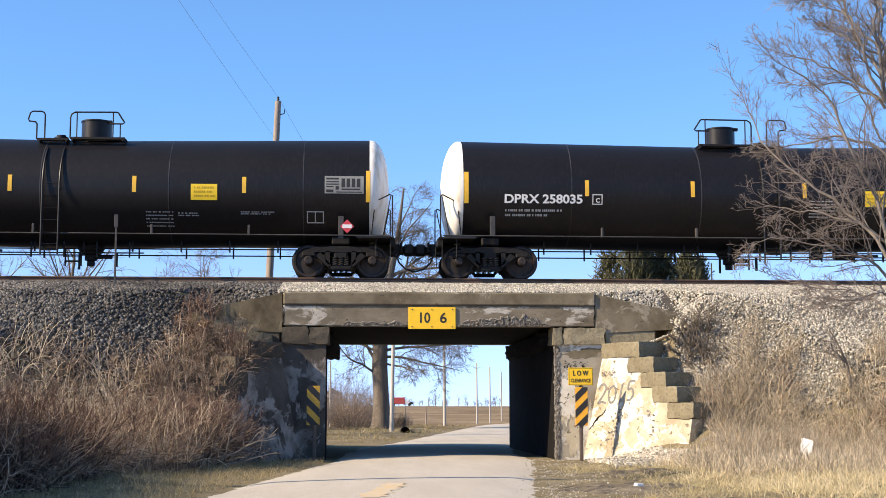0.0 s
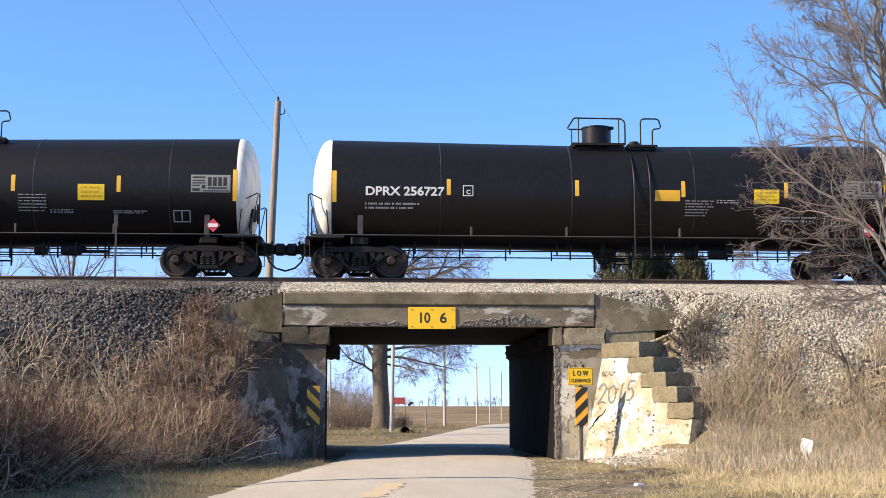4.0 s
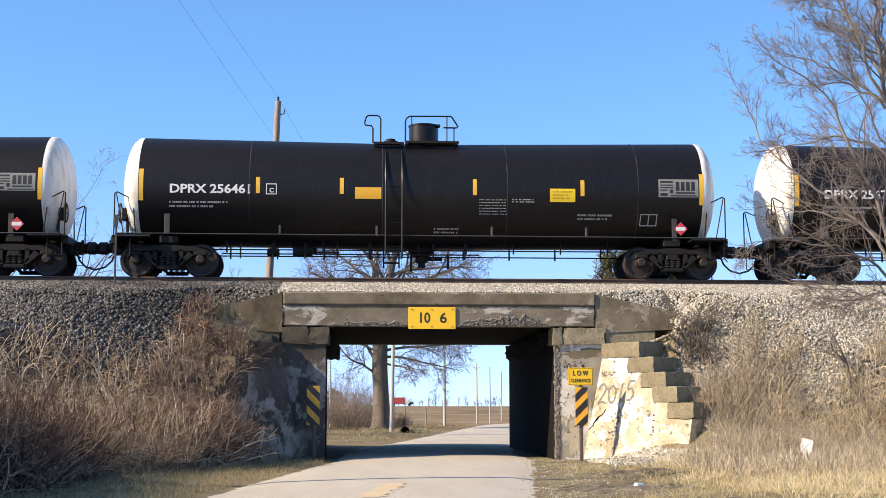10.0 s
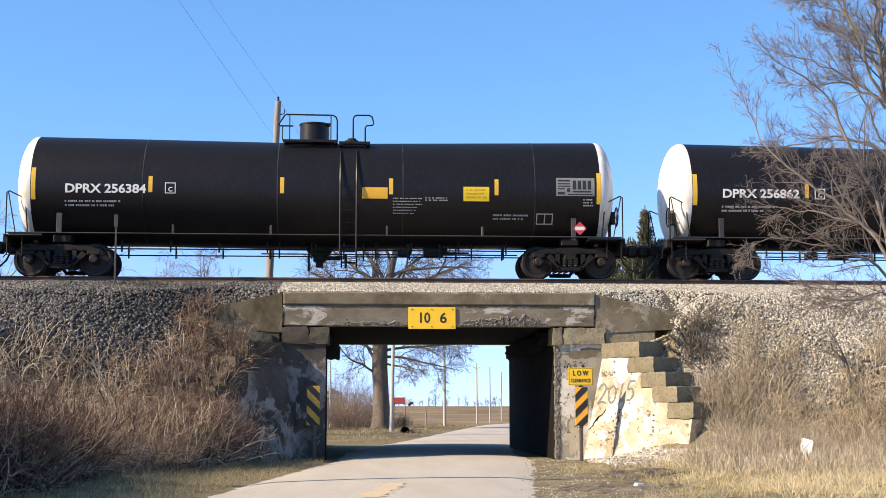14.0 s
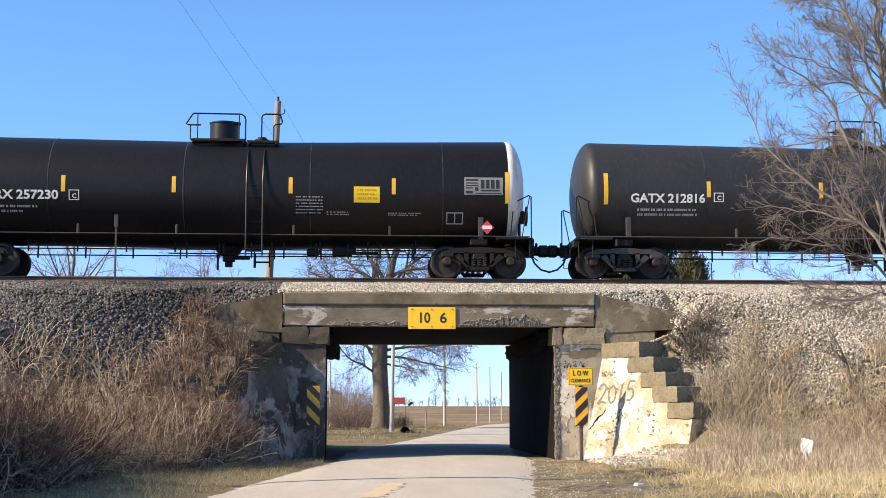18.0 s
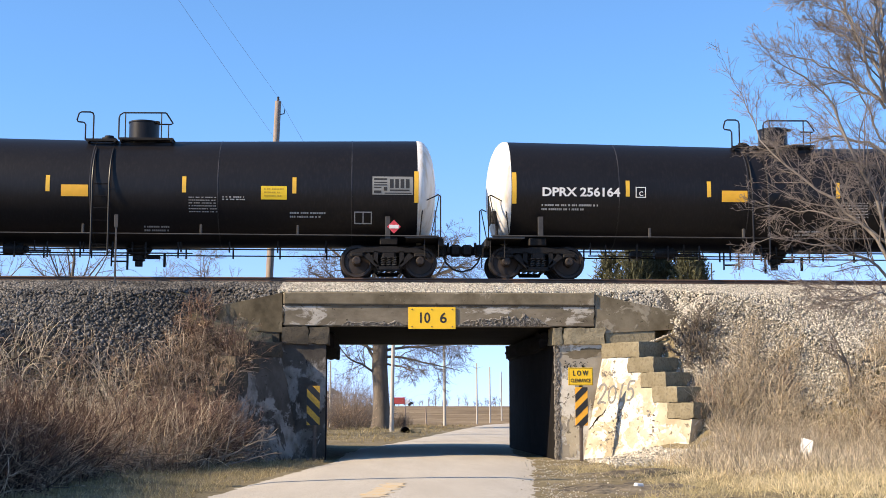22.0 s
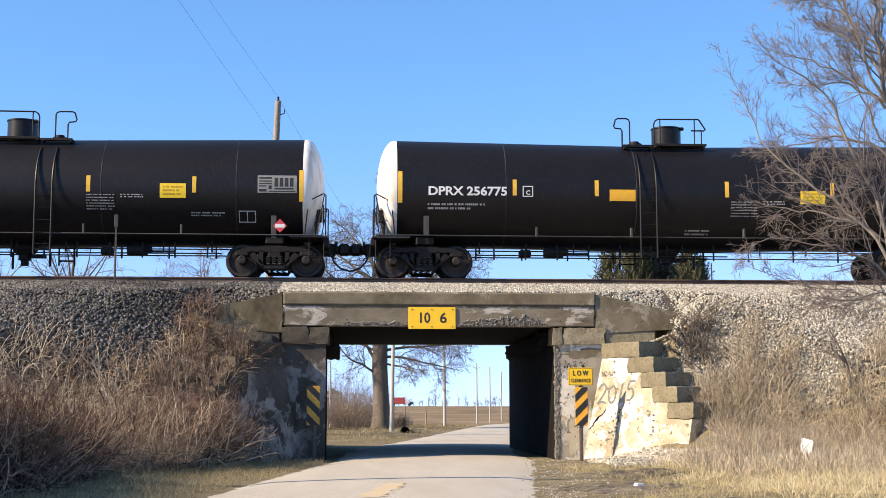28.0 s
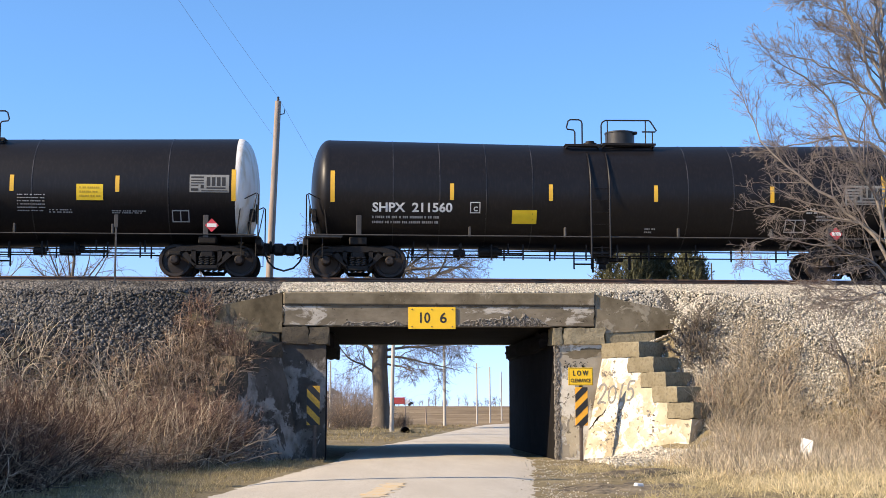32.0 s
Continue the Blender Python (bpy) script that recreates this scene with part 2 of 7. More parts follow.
CEDAR = mat("cedar_needles", (0.06, 0.06, 0.028), (0.15, 0.145, 0.075), 0.85, scale=0.6, fine=6, bump=0, per_island=0.5)
REDBARN = mat("red_machine", (0.45, 0.06, 0.05), (0.36, 0.05, 0.05), 0.5, scale=3, bump=0)
HOUSE = mat("white_siding", (0.75, 0.75, 0.74), (0.68, 0.68, 0.67), 0.7, scale=2, bump=0)
ROOF = mat("grey_roof", (0.12, 0.12, 0.125), (0.18, 0.18, 0.18), 0.9, scale=2, bump=0.2)
MUD = mat("dark_mud", (0.06, 0.048, 0.034), (0.20, 0.165, 0.115), 0.85, scale=1.6, fine=9, c=(0.27, 0.225, 0.155), bump=0.9, depth=0.03, contrast=0.12, spec=0.2)
PAPER = mat("white_litter", (0.80, 0.80, 0.78), (0.70, 0.70, 0.68), 0.7, scale=9, bump=0.1)


def ground_material():
    """Winter verge near the line, a stubble field beyond it."""
    m = mat("winter_ground", (0.15, 0.122, 0.068), (0.31, 0.253, 0.155), 0.95, scale=0.7, fine=9, c=(0.10, 0.085, 0.05), bump=0.8, depth=0.03, spec=0.1)
    nt = m.node_tree
    n, l = nt.nodes, nt.links
    bsdf = n["Principled BSDF"]
    old = bsdf.inputs["Base Color"].links[0].from_socket
    geo, sep, mr, mx, nz, rp = (n.new(k) for k in ("ShaderNodeNewGeometry", "ShaderNodeSeparateXYZ", "ShaderNodeMapRange", "ShaderNodeMix", "ShaderNodeTexNoise", "ShaderNodeValToRGB"))
    l.new(geo.outputs["Position"], sep.inputs[0])
    mr.inputs[1].default_value, mr.inputs[2].default_value = 40, 60
    l.new(sep.outputs["Y"], mr.inputs[0])
    mx.data_type = "RGBA"
    nz.inputs["Scale"].default_value = 0.07
    nz.inputs["Detail"].default_value = 10
    rp.color_ramp.elements[0].position, rp.color_ramp.elements[1].position = 0.36, 0.64
    l.new(geo.outputs["Position"], nz.inputs["Vector"])
    rp.color_ramp.elements[0].color, rp.color_ramp.elements[1].color = (0.16, 0.11, 0.062, 1), (0.31, 0.235, 0.14, 1)
    l.new(nz.outputs["Fac"], rp.inputs[0])
    l.new(mr.outputs[0], mx.inputs["Factor"])
    l.new(old, mx.inputs[6])
    l.new(rp.outputs[0], mx.inputs[7])
    l.new(mx.outputs[2], bsdf.inputs["Base Color"])
    return m


GROUND = ground_material()


# ---- mesh helpers ----
class Geo:
    """Collects vertices and faces for one mesh."""

    def __init__(self):
        self.v, self.f = [], []

    def add(self, verts, faces):
        k = len(self.v)
        self.v.extend(tuple(p) for p in verts)
        self.f.extend(tuple(i + k for i in q) for q in faces)
        return self

    def box(self, c, s, ch=0.0, rot=None):
        """A box of size s about c, its edges chamfered by ch."""
        hx, hy, hz = (a / 2 for a in s)
        ch = min(ch, hx * 0.9, hy * 0.9, hz * 0.9)
        vs, fs = [], []
        if ch <= 0:
            vs = [(x, y, z) for x in (-hx, hx) for y in (-hy, hy) for z in (-hz, hz)]
            fs = [(0, 1, 3, 2), (4, 6, 7, 5), (0, 4, 5, 1), (2, 3, 7, 6), (0, 2, 6, 4), (1, 5, 7, 3)]
        else:
            idx = {}
            for sx in (-1, 1):
                for sy in (-1, 1):
                    for sz in (-1, 1):
                        for a in range(3):
                            p = [sx * (hx - ch), sy * (hy - ch), sz * (hz - ch)]
                            p[a] = (sx * hx, sy * hy, sz * hz)[a]
                            idx[sx, sy, sz, a] = len(vs)
                            vs.append(tuple(p))
            S = (-1, 1)
            for s1 in S:
                fs.append([idx[s1, a, b, 0] for a, b in ((-1, -1), (1, -1), (1, 1), (-1, 1))][:: s1])
                fs.append([idx[a, s1, b, 1] for a, b in ((-1, -1), (-1, 1), (1, 1), (1, -1))][:: s1])
                fs.append([idx[a, b, s1, 2] for a, b in ((-1, -1), (1, -1), (1, 1), (-1, 1))][:: s1])
                for s2 in S:
                    fs.append([idx[-1, s1, s2, 1], idx[1, s1, s2, 1], idx[1, s1, s2, 2], idx[-1, s1, s2, 2]][:: s1 * s2])
                    fs.append([idx[s1, -1, s2, 0], idx[s1, -1, s2, 2], idx[s1, 1, s2, 2], idx[s1, 1, s2, 0]][:: s1 * s2])
                    fs.append([idx[s1, s2, -1, 0], idx[s1, s2, 1, 0], idx[s1, s2, 1, 1], idx[s1, s2, -1, 1]][:: s1 * s2])
                    for s3 in S:
                        fs.append([idx[s1, s2, s3, 0], idx[s1, s2, s3, 1], idx[s1, s2, s3, 2]][:: s1 * s2 * s3])
        if rot is not None:
            vs = [rot @ Vector(p) for p in vs]
        return self.add([(p[0] + c[0], p[1] + c[1], p[2] + c[2]) for p in vs], fs)

    def tube(self, pts, r, n=6, caps=True):
        """A round bar along pts; r is one radius or one for each point."""
        pts = [Vector(p) for p in pts]
        rs = r if isinstance(r, (list, tuple)) else [r] * len(pts)
        k, last = len(self.v), None
        for i, p in enumerate(pts):
            t = (pts[min(i + 1, len(pts) - 1)] - pts[max(i - 1, 0)]).normalized()
            if last is None:
                u = t.cross(Vector((0, 0, 1)) if abs(t.z) < 0.9 else Vector((1, 0, 0))).normalized()
            else:
                u = (last - t * last.dot(t)).normalized()
            last, w = u, t.cross(u)
            for j in range(n):
                a = 2 * math.pi * j / n
                self.v.append(tuple(p + (u * math.cos(a) + w * math.sin(a)) * rs[i]))
        for i in range(len(pts) - 1):
            for j in range(n):
                a, b = k + i * n + j, k + i * n + (j + 1) % n
                self.f.append((a, b, b + n, a + n))
        if caps:
            self.f.append(tuple(range(k + n - 1, k - 1, -1)))
            self.f.append(tuple(range(k + (len(pts) - 1) * n, k + len(pts) * n)))
        return self

    def lathe(self, prof, n=24, axis="z", c=(0, 0, 0)):
        """A turned body; prof is (radius, height) along the axis."""
        k = len(self.v)
        for r, h in prof:
            for j in range(n):
                a = 2 * math.pi * j / n
                q = (r * math.cos(a), r * math.sin(a))
                p = {"z": (q[0], q[1], h), "y": (q[1], h, q[0]), "x": (h, q[0], q[1])}[axis]
                self.v.append((p[0] + c[0], p[1] + c[1], p[2] + c[2]))
        for i in range(len(prof) - 1):
            for j in range(n):
                a, b = k + i * n + j, k + i * n + (j + 1) % n
                self.f.append((a, b, b + n, a + n))
        if prof[0][0] > 1e-4:
            self.f.append(tuple(range(k + n - 1, k - 1, -1)))
        if prof[-1][0] > 1e-4:
            self.f.append(tuple(range(k + (len(prof) - 1) * n, k + len(prof) * n)))
        return self

    def prism(self, poly, y0, y1):
        """A polygon in x and z, counter-clockwise seen from -y, drawn out from y0 to y1."""
        n = len(poly)
        vs = [(x, y0, z) for x, z in poly] + [(x, y1, z) for x, z in poly]
        fs = [tuple(range(n)), tuple(range(2 * n - 1, n - 1, -1))] + [(i, i + n, (i + 1) % n + n, (i + 1) % n) for i in range(n)]
        return self.add(vs, fs)


def mesh_of(name, geo, material, smooth=35):
    me = bpy.data.meshes.new(name)
    me.from_pydata(geo.v, [], geo.f)
    for m in material if isinstance(material, (list, tuple)) else [material]:
        me.materials.append(m)
    if smooth:
        me.polygons.foreach_set("use_smooth", [True] * len(me.polygons))
        me.set_sharp_from_angle(angle=radians(smooth))
    me.update()
    return me


def part(name, geo, material, parent=None, label="", at=None, smooth=35):
    """One mesh object, under its thing or part."""
    ob = new(name, geo if isinstance(geo, bpy.types.Mesh) else mesh_of(name, geo, material, smooth))
    ob.parent = parent
    if at is not None:
        ob.matrix_basis = at
    if label:
        tagged(ob, label)
    return ob


def thing(name, label, category, at=None, group="", kind=""):
    ob = new(name)
    ob.empty_display_size = 0.3
    if at is not None:
        ob.matrix_basis = at
    return tagged(ob, label, category, group, kind)


def solid(name, geo, material, label, category, group="", kind="", at=None, smooth=35):
    ob = part(name, geo, material, None, "", at, smooth)
    return tagged(ob, label, category, group, kind)


def letters(text, size, bend=None, width=None, weight=0.028):
    """Flat lettering in x and z (baseline at z 0, starting at x 0), in a Geo; bend maps (x, z) to a place."""
    cu = bpy.data.curves.new("letters", "FONT")
    cu.body, cu.size = text, size
    cu.offset = size * weight
    cu.resolution_u = 3
    ob = new("letters", cu)
    me = bpy.data.meshes.new_from_object(ob.evaluated_get(bpy.context.evaluated_depsgraph_get()))
    w = max(v.co.x for v in me.vertices)
    k = width / w if width else 1.0
    g = Geo()
    vs = [(v.co.x * k, v.co.y) for v in me.vertices]
    g.add([bend(*p) if bend else (p[0], 0, p[1]) for p in vs], [tuple(p.vertices) for p in me.polygons])
    bpy.data.objects.remove(ob)
    bpy.data.meshes.remove(me)
    bpy.data.curves.remove(cu)
    return g


rng = random.Random(7)


# ---- ground, road, embankment ----
def bed(y):
    """Height of the ballast across the line."""
    return float(np.interp(abs(y), (0, 1.5, 2.4, 5.0, 5.2, 11.6), (4.68, 4.67, 4.59, 4.14, 4.07, -0.06)))


def shoulder(x, y):
    """The ballast, drawn down behind the sloping end parapets."""
    c = abs(x - 1.98)
    if y > -1.9 or c < 3.85:
        return bed(y)
    top = 4.12 - 0.44 * (c - 3.85) / 2.06 if c < 5.91 else 3.68 + 0.6 * (c - 5.91)
    return min(bed(y), top + 0.75 * max(0.0, y + 4.75))


ROAD_Y = (-400, -200, -120, -80, -40, -19.5, -12, -5.5, 0, 5, 10.5, 24, 38, 62, 74, 82, 88, 92, 95)
ROAD_X = (-62, -28, -14.5, -8.2, -2.4, 0.15, 1.05, 1.85, 1.98, 2.5, 3.55, 5.6, 7.6, 11.3, 15, 21, 32, 60, 400)


def road_x(y):
    return float(np.interp(y, ROAD_Y, ROAD_X))


def lie(x, y):
    """Height of the ground: flat fields, the embankment, and the cutting for the road between the wing walls."""
    ay, c = abs(y), abs(x - 1.98)
    off_road = min(1.0, max(0.0, (abs(x - road_x(y)) - 2.9) / 1.5)) if -60 < y < 90 else 1.0
    rough = (noise.noise(Vector((x * 0.45, y * 0.45, 0))) * 0.09 + noise.noise(Vector((x * 1.7, y * 1.7, 3))) * 0.03 + 0.03) * off_road
    if ay > 13:
        # shallow rise beside the far road, verge dips
        bank = 0.0
        if 40 < y < 110 and x > road_x(y) + 4:
            bank = 1.0 * min(1, (x - road_x(y) - 4) / 6) * min(1, (y - 40) / 25)
        rise = 1.9 * min(1.0, max(0.0, (y - 120) / 300)) if y > 0 else 0.0
        return rough * 1.5 + bank + rise
    prof = (shoulder(x, y) if -4.75 < y < 0 else bed(y)) - (0.18 if -4.7 < y < 0 else 0.07)
    if ay <= 4.6:
        return 0.0 if c < 4.15 else prof
    if ay <= 5.5 and c < (5.75 if x > 2 else 6.0):
        return 0.0 if c < 4.15 else (2.60 if x > 2 else 3.05) + 0.10 * (c - 4.03) + 0.10 * (c - 4.03) ** 2
    edge = 4.03 + (ay - 5.2) * 0.78
    if c < edge:
        pile = 0.0
        if x > 2 and y < 0:
            # rubble heaped against the foot of the wing wall
            pile = 0.60 * min(1.0, max(0.0, (ay - 5.9) / 1.5)) * max(0.0, 1 - (edge - c) / 1.7) * min(1.0, max(0.0, (10.4 - ay) / 2.0))
        return rough * min(1, max(0, c - 2.4)) + pile
    top = max(0.0, 2.75 - (ay - 5.2) * 0.83)
    bank = 0.37 * (c - edge) if x < 2 else 0.10 * (c - edge) + 0.10 * (c - edge) ** 2
    z = max(min(prof, top + bank), 0) + rough
    if x > 2 and c > 5.7 and ay < 6.2:
        # the spoil runs up to the parapet's end
        w = (6.2 - ay) / 1.6
        z = max(z, (min(bed(4.6), 3.68 + 0.6 * (c - 5.91)) - 0.09) * w + z * (1 - w))
        if ay < 5.2:
            z = min(z, shoulder(x, y) - 0.10)
    return z


def axis_steps(fine_lo, fine_hi, step, far):
    a = list(np.arange(fine_lo, fine_hi, step))
    x, s = fine_hi, step
    while x < far:
        a.append(x)
        s *= 1.35
        x += s
    a.append(far)
    x, s, b = fine_lo, step, []
    while x > -far:
        s *= 1.35
        x -= s
        b.append(max(x, -far))
    return b[::-1] + a


def build_ground():
    xs, ys = axis_steps(-16, 20, 0.3, 2600), axis_steps(-24, 14, 0.3, 2600)
    g = Geo()
    for y in ys:
        for x in xs:
            g.v.append((x, y, lie(x, y)))
    n = len(xs)
    for j in range(len(ys) - 1):
        for i in range(n - 1):
            k = j * n + i
            g.f.append((k, k + 1, k + n + 1, k + n))
    solid("ground", g, GROUND, "brown winter ground with a grassy railway embankment", "ground", kind="structure", smooth=60)


def strip(ys, left, right, z, jitter=0.0):
    g, r = Geo(), random.Random(3)
    m = 8
    for y in ys:
        for i in range(m + 1):
            u = i / m
            a, b = left(y) + jitter * (2 * noise.noise(Vector((y * .35, 1, 0))) + noise.noise(Vector((y * 2.1, 1, 0))) + 1.2 * noise.noise(Vector((y * 5.5, 1, 4)))), right(y) + jitter * (2 * noise.noise(Vector((y * .35, 9, 0))) + noise.noise(Vector((y * 2.1, 9, 0))) + 1.2 * noise.noise(Vector((y * 5.5, 9, 4))))
            g.v.append((a + (b - a) * u, y, z + 0.05 * (1 - (2 * u - 1) ** 2) - (0.06 if i in (0, m) else 0)))
    for j in range(len(ys) - 1):
        for i in range(m):
            k = j * (m + 1) + i
            g.f.append((k, k + 1, k + m + 2, k + m + 1))
    return g


def build_road():
    ys = list(np.arange(-40, -26, 0.5)) + list(np.arange(-26, 12, 0.15)) + list(np.arange(12, 60, 0.5)) + list(np.arange(60, 94, 0.25))
    ys = [-400, -300, -200, -150, -120, -90, -70, -55] + ys
    solid("road", strip(ys, lambda y: road_x(y) - 2.62, lambda y: road_x(y) + 2.58, 0.03, 0.085), ROAD, "pale worn country road under the bridge", "road", kind="structure", smooth=60)
    r = random.Random(9)
    for y0, y1 in ((-26.5, -23.4), (-20.6, -17.0)):
        g = Geo()
        for i in range(21):
            y = y0 + (y1 - y0) * i / 20
            for k, dx in enumerate((-0.17, -0.06, 0.06, 0.17)):
                dx += r.uniform(-.07, .07) if k in (0, 3) else 0
                u = dx / 2.62
                g.v.append((road_x(y) + 0.12 + dx, y, 0.084 + 0.05 * (1 - u * u) - 0.05))
        g.f = [(4 * i + j, 4 * i + j + 1, 4 * i + j + 5, 4 * i + j + 4) for i in range(20) for j in range(3)]
        solid("road_marking", g, PAINT_ROAD, "faded yellow centre line on the road", "road marking", kind="structure")


def build_mud():
    """Dark trodden earth beside the road's edge."""
    for seed, x, y, w, d in ((1, 4.25, -17.6, 1.75, 6.0), (2, 5.1, -13.0, 1.6, 2.6)):
        r, g = random.Random(seed), Geo()
        rings, n = 16, 96
        radius = [0.75 + 0.42 * noise.noise(Vector((math.cos(2 * math.pi * i / n) * 1.6, math.sin(2 * math.pi * i / n) * 1.6, seed))) + 0.22 * noise.noise(Vector((math.cos(2 * math.pi * i / n) * 6, math.sin(2 * math.pi * i / n) * 6, seed))) for i in range(n)]
        for k in range(rings + 1):
            for i in range(n):
                a = 2 * math.pi * i / n
                q = radius[i] * k / rings
                px, py = x + w * q * math.cos(a), y + d / 2 * q * math.sin(a)
                g.v.append((px, py, lie(px, py) + 0.022 - 0.05 * (k / rings) ** 3 + 0.05 * noise.noise(Vector((px * 3.2, py * 1.6, 1)))))
        g.f = [(k * n + i, k * n + (i + 1) % n, (k + 1) * n + (i + 1) % n, (k + 1) * n + i)[::-1] for k in range(rings) for i in range(n)]
        solid("mud_patch", g, MUD, "dark bare earth on the road's shoulder", "mud", kind="structure", smooth=60)


build_ground()
build_road()
build_mud()


# ---- bridge ----
LX, RX = -0.87, 4.83          # faces of the two abutments
FACE = -5.2                   # front of the bridge; it is as deep again behind the track


def crumble(x0, x1, z0, z1, y, depth, seed, nx=40, nz=6):
    """A broken concrete surface: a sheet of jagged knobs, facing the road."""
    r, g = random.Random(seed), Geo()
    for j in range(nz + 1):
        for i in range(nx + 1):
            u, v = i / nx, j / nz
            edge = min(u, 1 - u, 0.5) * 2
            top = z0 + (z1 - z0) * (0.72 + 0.45 * noise.noise(Vector((u * 9 + seed, 0, 0))) * 1.6) * min(1, edge * 4)
            z = z0 + (top - z0) * v
            d = depth * (r.uniform(0.2, 1.0) if 0 < i < nx and 0 < j < nz else 0.0)
            g.v.append((x0 + (x1 - x0) * u + r.uniform(-.01, .01), y - d, z))
    for j in range(nz):
        for i in range(nx):
            k = j * (nx + 1) + i
            g.f.append((k, k + 1, k + nx + 2, k + nx + 1))
    return g


def rough_block(c, s, seed, k=0.035, n=5):
    """A hewn stone: a block whose faces and arrises are knocked uneven."""
    r, g, idx = random.Random(seed), Geo(), {}
    q = r.uniform(0, 90)

    def at(i, j, l):
        key = (i, j, l)
        if key not in idx:
            p = Vector(((i / n - 0.5) * s[0], (j / n - 0.5) * s[1], (l / n - 0.5) * s[2]))
            m = sum(1 for a in key if a in (0, n))
            d = (noise.noise_vector(Vector((p.x * 5 + q, p.y * 5, p.z * 5))) + noise.noise_vector(Vector((p.x * 13 + q, p.y * 13, p.z * 13))) * 0.6) * k * (0.7 + 0.25 * m)
            p = p * (1 - 0.012 * max(0, m - 1)) + d
            idx[key] = len(g.v)
            g.v.append((p.x + c[0], p.y + c[1], p.z + c[2]))
        return idx[key]

    for i in range(n):
        for j in range(n):
            for w, flip in ((0, 1), (n, 0)):
                for face in ([(w, i, j), (w, i + 1, j), (w, i + 1, j + 1), (w, i, j + 1)], [(j, w, i), (j, w, i + 1), (j + 1, w, i + 1), (j + 1, w, i)], [(i, j, w), (i + 1, j, w), (i + 1, j + 1, w), (i, j + 1, w)]):
                    ids = [at(*a) for a in face]
                    g.f.append(tuple(ids[::-1] if flip else ids))
    return g


def wing_line(side):
    """Foot and end of a wing wall and its outward way, towards the road."""
    if side > 0:
        return Vector((6.04, FACE, 0)), Vector((7.80, -7.5, 0)), Vector((-0.793, -0.607, 0))
    return Vector((-2.0, FACE, 0)), Vector((-3.76, -7.5, 0)), Vector((0.793, -0.607, 0))


def wing_at(side, s, z, off=0.0):
    a, b, n = wing_line(side)
    p = a + (b - a) * s + n * (0.46 * (1 - z / 2.9) + off)
    return Vector((p.x, p.y, z))


WING_S = (0, 0.31, 0.47, 0.61, 0.78, 1.03)
STONE_S = (0.43, 0.29, 0.27, 0.27, 0.27)
WING_TOP = (2.50, 2.12, 1.75, 1.40, 1.02)


def build_wing(side, bridge):
    a, b, n = wing_line(side)
    outline = [(-0.12, -0.4), (1, -0.4)]
    for i in range(4, -1, -1):
        outline += [(WING_S[i + 1], WING_TOP[i]), (WING_S[i], WING_TOP[i])]
    m = len(outline)
    front = [wing_at(side, u, z) for u, z in outline]
    back = [a + (b - a) * u - n * 0.7 + Vector((0, 0, z)) for u, z in outline]
    fs = [tuple(range(m)), tuple(range(2 * m - 1, m - 1, -1))] + [(i, i + m, (i + 1) % m + m, (i + 1) % m) for i in range(m)]
    g = Geo().add(front + back, fs if side > 0 else [q[::-1] for q in fs])
    wing = part("wing_wall", g, WHITEWASH if side > 0 else CONCRETE_SHADED, bridge, "whitewashed, flaking concrete" if side > 0 else "concrete coloured darker for its shaded side")
    along = (b - a).normalized()
    for i in range(5):
        s0, s1, z = WING_S[i], WING_S[i + 1], WING_TOP[i]
        c = (a + (b - a) * (s0 + STONE_S[i] / 2)) + n * (0.46 * (1 - z / 2.9) + 0.03 - 0.47)
        length = (b - a).length * STONE_S[i]
        g = rough_block((0, 0, 0), (length, 0.94, 0.365), 40 + i + side, 0.022)
        rot = Matrix.Rotation(math.atan2(along.y, along.x) + rng.uniform(-.02, .02), 4, "Z")
        part("coping_stone", g, STONE if side > 0 else STONE_SHADED, wing, "", Matrix.Translation((c.x, c.y, z + 0.187)) @ rot)
    return wing


def on_wing(geo, side, s0, z0):
    """Lays a flat x-z drawing (metres) on a wing wall's face."""
    a, b, n = wing_line(side)
    length = (b - a).length
    geo.v = [tuple(wing_at(side, s0 + x / length, z0 + z, 0.006 - y)) for x, y, z in geo.v]
    return geo


def jagged(points, width, seed):
    """A ragged ribbon along points in x and z."""
    r, g = random.Random(seed), Geo()
    pts = []
    for (x0, z0), (x1, z1) in zip(points, points[1:]):
        for i in range(6):
            pts.append((x0 + (x1 - x0) * i / 6, z0 + (z1 - z0) * i / 6))
    for i, (x, z) in enumerate(pts):
        w = width * (0.35 + 0.65 * math.sin(math.pi * (i + 0.5) / len(pts))) * r.uniform(0.5, 1.3)
        x += r.uniform(-.015, .015)
        g.v += [(x - w / 2, 0, z), (x + w / 2, 0, z + r.uniform(-.02, .02))]
    g.f = [(2 * i, 2 * i + 1, 2 * i + 3, 2 * i + 2) for i in range(len(pts) - 1)]
    return g


def blotch(w, h, seed, n=44):
    r, g = random.Random(seed), Geo()
    g.v.append((0, 0.002, 0))
    for i in range(n):
        a = 2 * math.pi * i / n
        k = 0.78 + 0.42 * noise.noise(Vector((math.cos(a) * 1.1 + seed, math.sin(a) * 1.1, 0))) + 0.30 * noise.noise(Vector((math.cos(a) * 4 + seed, math.sin(a) * 4, 5))) + r.uniform(-.04, .04)
        g.v.append((w / 2 * math.cos(a) * k, 0, h / 2 * math.sin(a) * k))
    g.f = [(0, i + 1, (i + 1) % n + 1) for i in range(n)]
    return g


